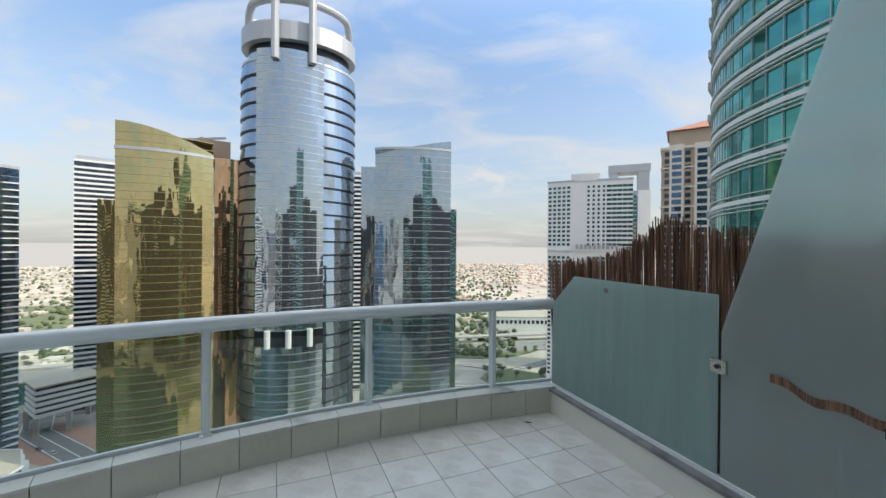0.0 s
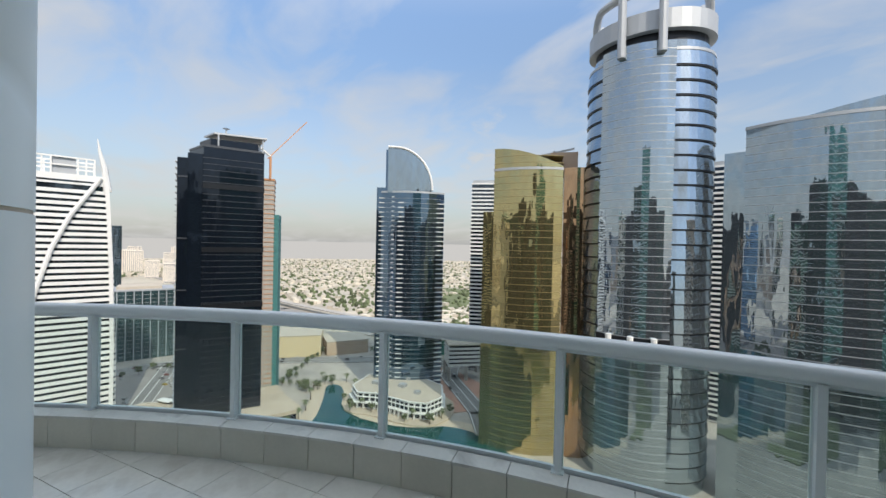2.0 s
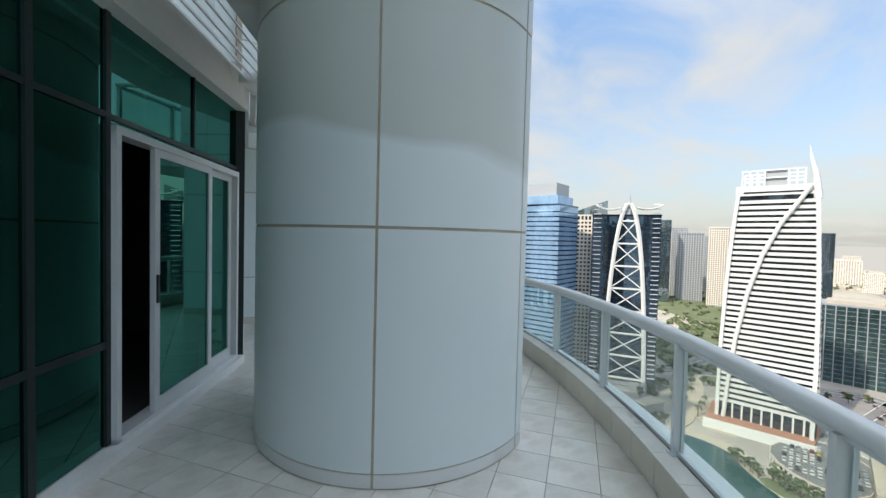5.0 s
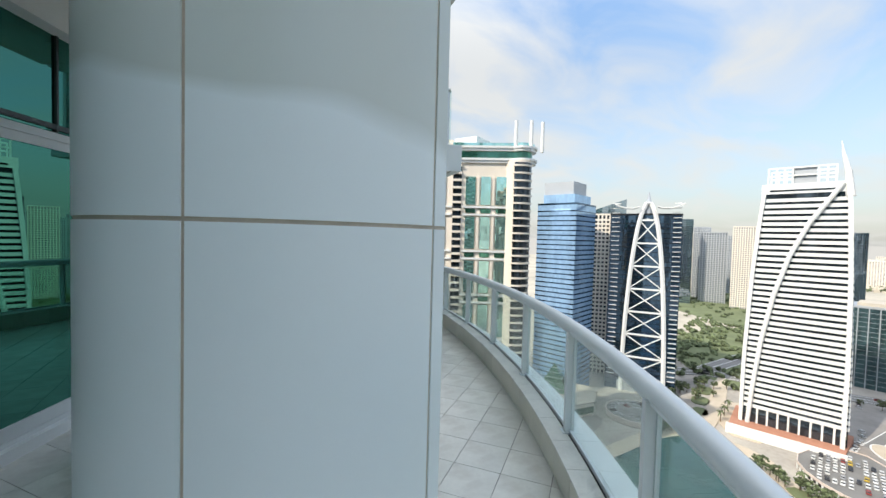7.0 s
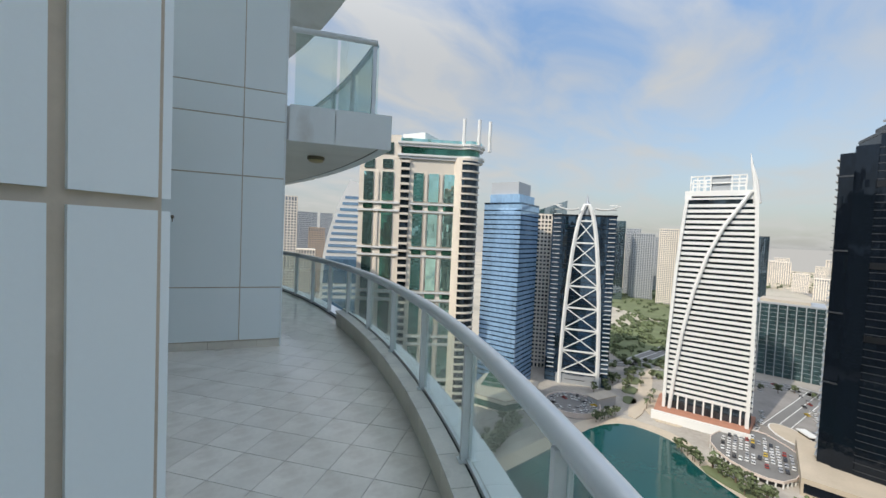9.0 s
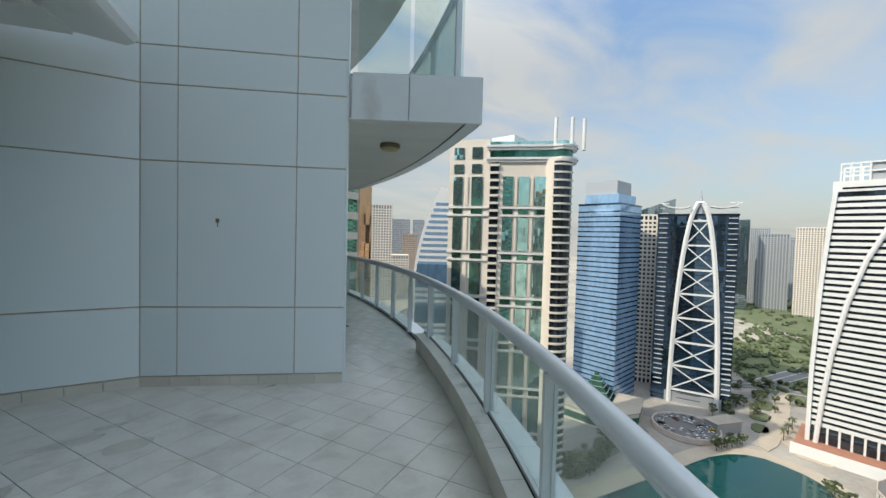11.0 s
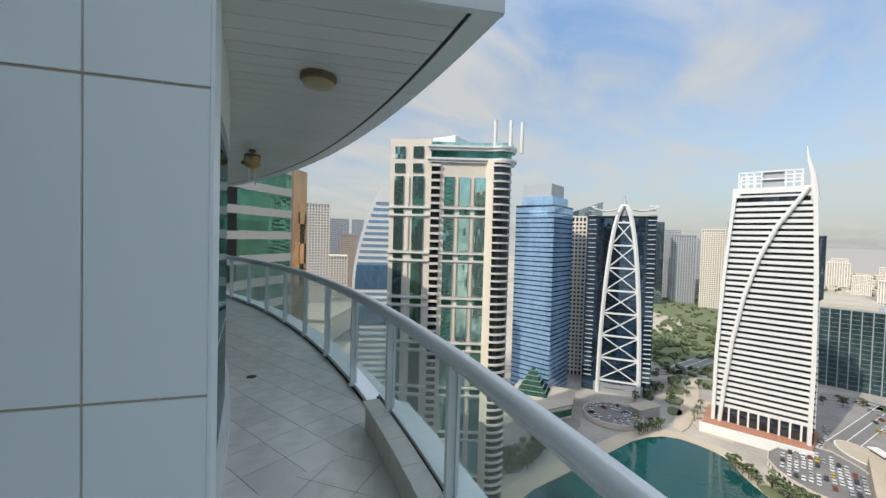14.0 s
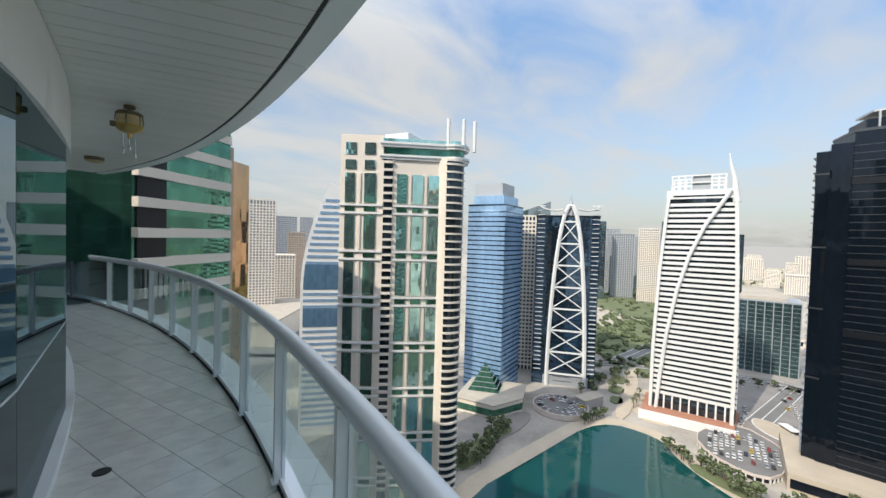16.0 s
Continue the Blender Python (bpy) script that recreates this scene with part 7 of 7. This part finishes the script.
def tree(h, rnd):
    t = thing("tree", "small round-crowned street tree with uneven dark foliage", "tree", (0, 0, 0), "street trees")
    g = Geo().tube([(0, 0, 0), (0.1, 0, h * 0.45)], [0.28, 0.16], 6)
    for k in range(4):
        a = k * 1.6
        g.tube([(0.1, 0, h * 0.4), (h * 0.22 * math.cos(a), h * 0.22 * math.sin(a), h * 0.7)], [0.14, 0.05], 5)
    part("trunk", g, BARK, t)
    g = Geo()
    for k in range(34):
        a, r, z = rnd.uniform(0, 6.28), h * 0.36 * rnd.random() ** 0.5, rnd.uniform(0.38, 0.9)
        clump(g, r * math.cos(a), r * math.sin(a), h * z, h * rnd.uniform(0.06, 0.14), rnd)
    part("crown", g, LEAF, t, "uneven leafy crown")
    return t


def set_out(models, spots, order=()):
    """The first stand on the first spots, copies on the rest, in the given order."""
    order = order or range(len(models))
    for k, (x, y, z, a) in enumerate(spots):
        m = pose(x, y, GROUND + z, 0, 0, a)
        if k < len(models):
            models[k].matrix_basis = m
        else:
            copy_thing(models[order[k % len(order)]], m)


spots, lots = [], []
for x0, x1, y0, y1, a in ((22, 86, 323, 333, 0),):
    y = y0
    while y <= y1:
        x = x0
        while x <= x1:
            if rnd.random() < 0.72:
                spots.append((x, y, 0.86, 90 + rnd.uniform(-3, 3) + (180 if rnd.random() < 0.5 else 0)))
            x += 3.0
        y += 6.2 if int(y - y0) % 2 else 7.5
for pts in ([(-440, -20), (-452, 38), (-402, 138), (-332, 238), (-232, 298), (-62, 333), (100, 335)], [(-702, 236), (-443, 285), (-300, 345), (-120, 430), (200, 500)], [(-170, 190), (-260, 238), (-320, 300)]):
    for a, b in zip(pts, pts[1:]):
        u, L = unit(a, b)
        d = rnd.uniform(3, 18)
        while d < L:
            o = rnd.choice((-5.5, -3, 3, 5.5))
            spots.append((*along(a, b, d, o), 0.95, math.degrees(math.atan2(u.y, u.x))))
            d += rnd.uniform(9, 34)
for j in range(6):
    for k in range(12):
        x, y = -311 + 7.2 * j + (0.8 if k % 2 else 0), -4 + 2.8 * k
        if rnd.random() < 0.86 and ((x + 288) / 23) ** 2 + ((y - 11) / 18) ** 2 < 1:
            lots.append((x, y, 3.5, rnd.uniform(-4, 4) + (180 if rnd.random() < 0.5 else 0)))
for k in range(34):
    a, r = 2 * math.pi * (k % 20) / 20 + 0.1, 14.5 if k < 20 else 8.5
    if rnd.random() < 0.85:
        lots.append((-283 + r * math.cos(a), -92 + r * math.sin(a), 3.0, math.degrees(a) + rnd.uniform(-6, 6)))
for k in range(44):
    lots.append((*rnd.choice(((-318 - 4 * (k % 9) + rnd.uniform(-1, 1), 8 + 0.9 * (k % 9)), (-300 - 4 * (k % 11), 41 + 1.2 * (k % 11)), (-352 - 9 * (k % 10), 16 + rnd.choice((0, 26, 30))))), 0.7, rnd.uniform(0, 40)))
for k in range(40):
    lots.append((-322 - rnd.randrange(9) * 5.5 + rnd.uniform(-0.4, 0.4), 305 + rnd.randrange(9) * 4.6, 0.86, 30))
rnd.shuffle(spots)
spots = lots + spots[:150]
set_out([car((0.75, 0.75, 0.74), "white"), car((0.70, 0.70, 0.69), "off-white"), car((0.04, 0.04, 0.045), "black"), car((0.42, 0.43, 0.45), "silver"), car((0.72, 0.73, 0.72), "pale"), car((0.30, 0.05, 0.04), "red"), car((0.60, 0.42, 0.06), "yellow")], spots, (0, 1, 2, 3, 4, 0, 1, 3, 0, 2, 1, 4, 0, 3, 1, 0, 2, 4, 0, 1, 5, 3, 2, 1, 0, 4, 1, 6))
shore = inflate(LAKE, 9)
set_out([palm(8.5, rnd), palm(7.0, rnd)], [(*shore[k], 0.3, rnd.uniform(0, 360)) for k in range(8, len(shore) - 18, 2)] + [(-318 - 6 * k, -50 + 1.5 * (k % 2) * 16, 0.5, k * 40) for k in range(6)])
spots = [(rnd.uniform(-400, -345), rnd.uniform(-76, -55), 0.85, 0) for _ in range(9)] + [(rnd.uniform(-252, -240), rnd.uniform(-2, 22), 0.85, 0) for _ in range(8)] + [(rnd.uniform(30, 90), rnd.uniform(342, 376), 0.85, 0) for _ in range(14)]
spots += [(rnd.uniform(-20, 100), rnd.uniform(425, 465), 0.85, 0) for _ in range(14)] + [(rnd.uniform(-262, -250), rnd.uniform(40, 100), 0.45, 0) for _ in range(10)] + [(-335 - k * 9, 118 + 9 * k, 0.2, 0) for k in range(8)] + [(-290 + 4 * k, -64 - k * 1.5, 0.4, 0) for k in range(6)]
spots += [(-200 + 6 * k, -104 - 2.5 * k + (k % 3) * 3, 0.3, 0) for k in range(10)] + [(-360 - 8 * k, -130 + 6 * k, 0.3, 0) for k in range(8)]
spots += [(rnd.uniform(-366, -318), rnd.uniform(-92, -78), 0.3, 0) for _ in range(16)] + [(-251 - 1.5 * k + rnd.uniform(-3, 3), 6 - 3.2 * k * 0.9 + rnd.uniform(-2, 2), 0.4, 0) for k in range(12)] + [(-246 + k * 0.9, 26 + 4.5 * k, 0.4, 0) for k in range(12)]
spots += [(*q, 1.5, 0) for q in inflate(pod, 6)[:6]] + [(rnd.uniform(-345, -300), rnd.uniform(115, 150), 0.3, 0) for _ in range(14)] + [(rnd.uniform(-236, -178), rnd.uniform(-117, -104), 0.85, 0) for _ in range(34)] + [(rnd.uniform(-470, -400), rnd.uniform(-150, -90), 0.4, 0) for _ in range(20)] + [(-430 - rnd.uniform(0, 14), -60 + 11 * k, 0.3, 0) for k in range(12)] + [(rnd.uniform(-372, -350), rnd.uniform(222, 262), 0.3, 0) for _ in range(12)]
set_out([tree(6.5, rnd), tree(5.0, rnd), tree(8.0, rnd)], [(x, y, z, rnd.uniform(0, 360)) for x, y, z, _ in spots])
vg, tg, rg = Geo(), Geo(), Geo()
for k in range(5200):
    b, d = radians(rnd.uniform(97, 184)), 480 + 2400 * rnd.random() ** 1.5
    x, y = VIEW.x + d * math.cos(b), VIEW.y + d * math.sin(b)
    if y < 340 + 0.14 * (x + 443) and x > -1500:
        continue
    if -960 < x < -500 and 330 < y < 780 and rnd.random() < 0.8:
        continue
    s, h = rnd.uniform(8, 14), rnd.uniform(4, 7)
    a = rnd.choice((0.3, 0.3 + math.pi / 2, 0.9))
    vg.box((x, y, GROUND + h / 2), (s, s * rnd.uniform(0.7, 1.3), h), a)
    if rnd.random() < 0.5:
        vg.box((x + s * 0.4, y + s * 0.3, GROUND + h * 0.35), (s * 0.8, s * 0.7, h * 0.7), a)
for k in range(2600):
    b, d = radians(rnd.uniform(50, 97)), 480 + 2600 * rnd.random() ** 0.8
    x, y = VIEW.x + d * math.cos(b), VIEW.y + d * math.sin(b)
    if y < 600 or y < 1250 and rnd.random() < 0.75:
        continue
    s, h = rnd.uniform(9, 16), rnd.uniform(3, 5)
    (rg if rnd.random() < 0.6 else vg).box((x, y, GROUND + h / 2), (s, s, h), 0.5)
for k in range(9000):
    b, d = radians(rnd.uniform(80, 186)), 430 + 2300 * rnd.random() ** 1.5
    x, y = VIEW.x + d * math.cos(b), VIEW.y + d * math.sin(b)
    if y < 345 + 0.14 * (x + 443) and x > -1500:
        continue
    clump(tg, x, y, GROUND, rnd.uniform(2.6, 5.4), rnd)
tagged(part("villas", vg, VILLA), "hundreds of cream villas among trees in the distance", "houses", "", "stuff")
tagged(part("roofs_far", rg, mat("pale_terracotta", (0.55, 0.42, 0.34), 0.9, vary=0.2, scale=0.05, bump=0, island=0.2)), "reddish roofs of a far housing district", "houses", "", "stuff")
tagged(part("woods_far", tg, LEAF), "dark green trees between the villas", "trees", "", "stuff")
pg = Geo()
for k in range(640):
    x, y = (rnd.uniform(-700, -395), rnd.uniform(-150, 0)) if k < 430 else (rnd.uniform(-1300, -700), rnd.uniform(-300, 0))
    if rnd.random() < 0.55 and -520 < x < -400 and y > -110:
        continue
    clump(pg, x, y, GROUND, rnd.uniform(1.6, 3.4), rnd)
    for _ in range(2):
        clump(pg, x + rnd.uniform(-4, 4), y + rnd.uniform(-4, 4), GROUND + rnd.uniform(0, 2), rnd.uniform(1.4, 3.0), rnd)
tagged(part("park_trees", pg, LEAF), "dense green trees in the park", "trees", "", "stuff")

# ---- floor tiles ----


def clip(poly, p, n):
    """Keep the part of the polygon with (q - p) . n <= 0."""
    out = []
    for i, a in enumerate(poly):
        b = poly[(i + 1) % len(poly)]
        da, db = ((q[0] - p[0]) * n[0] + (q[1] - p[1]) * n[1] for q in (a, b))
        if da <= 0:
            out.append(a)
        if (da < 0 < db) or (db < 0 < da):
            f = da / (da - db)
            out.append((a[0] + (b[0] - a[0]) * f, a[1] + (b[1] - a[1]) * f))
    return out


SAMPLES = np.array([on_line(s) for s in np.linspace(-1.9, 21.9, 239)])


def lay(origin, turn, size, keep, nu, nv, near, side):
    """Tiles on a turned grid, cut along the railing."""
    c, s = math.cos(turn), math.sin(turn)
    whole, rest, h = None, Geo(), size / 2 - 0.0025
    for i in range(*nu):
        for j in range(*nv):
            cx, cy = origin[0] + (i * c - j * s) * size, origin[1] + (i * s + j * c) * size
            if not keep(cx, cy):
                continue
            k = int(np.argmin(((SAMPLES - (cx, cy)) ** 2).sum(1)))
            sk = -1.9 + k * 0.1
            hd = heading(max(sk, 0))
            nrm, pt = (math.sin(hd), -math.cos(hd)), on_line(sk, -0.012)
            quad = [(cx + a * c - b * s, cy + a * s + b * c) for a, b in ((-h, -h), (h, -h), (h, h), (-h, h))]
            cut = clip(quad, pt, nrm)
            if cx < -6.2 and len(cut) > 2:
                cut = clip(cut, (0, -5.35), (0, side))
            if len(cut) < 3:
                continue
            if not near(cx, cy):
                rest.prism(cut, -0.012, 0.0)
            elif len(cut) == 4 and cut == quad:
                if whole is None:
                    whole = Geo().prism([(-h, -h), (h, -h), (h, h), (-h, h)], -0.012, 0.0).mesh("tile", TILE)
                ob = part("tile", whole, None, floor_ob)
                ob.matrix_basis = pose(cx, cy, 0, 0, 0, math.degrees(turn))
            else:
                part("tile", Geo().prism(cut, -0.012, 0.0), TILE, floor_ob)
    if rest.v:
        tagged(part("tiles", rest, TILE, floor_ob), "", "", "", "stuff")


lay((-3.796, 0.497), radians(24), 0.352, lambda x, y: -8.9 < x < 2.5 and -6.6 < y < 3.2 and not (x < -6.2 and y < -5.65), (-24, 22), (-22, 16), lambda x, y: x < 0.2 and y > -4.9 and y > -4.4 + (x + 5) * -0.9, -1)
lay((-8.399, -6.539), radians(4), 0.34, lambda x, y: -11 < x < -6.2 and -16.2 < y < -5.0, (-9, 9), (-30, 8), lambda x, y: y > -9.5, 1)
for k in range(33):
    s0 = -0.64 + k * 0.355
    g = Geo()
    sweep(g, rect(-0.14, -0.120, 0.0, 0.234), s0 + 0.003, s0 + 0.352, 0.12)
    part("tile", g, WALLTILE, parapet)
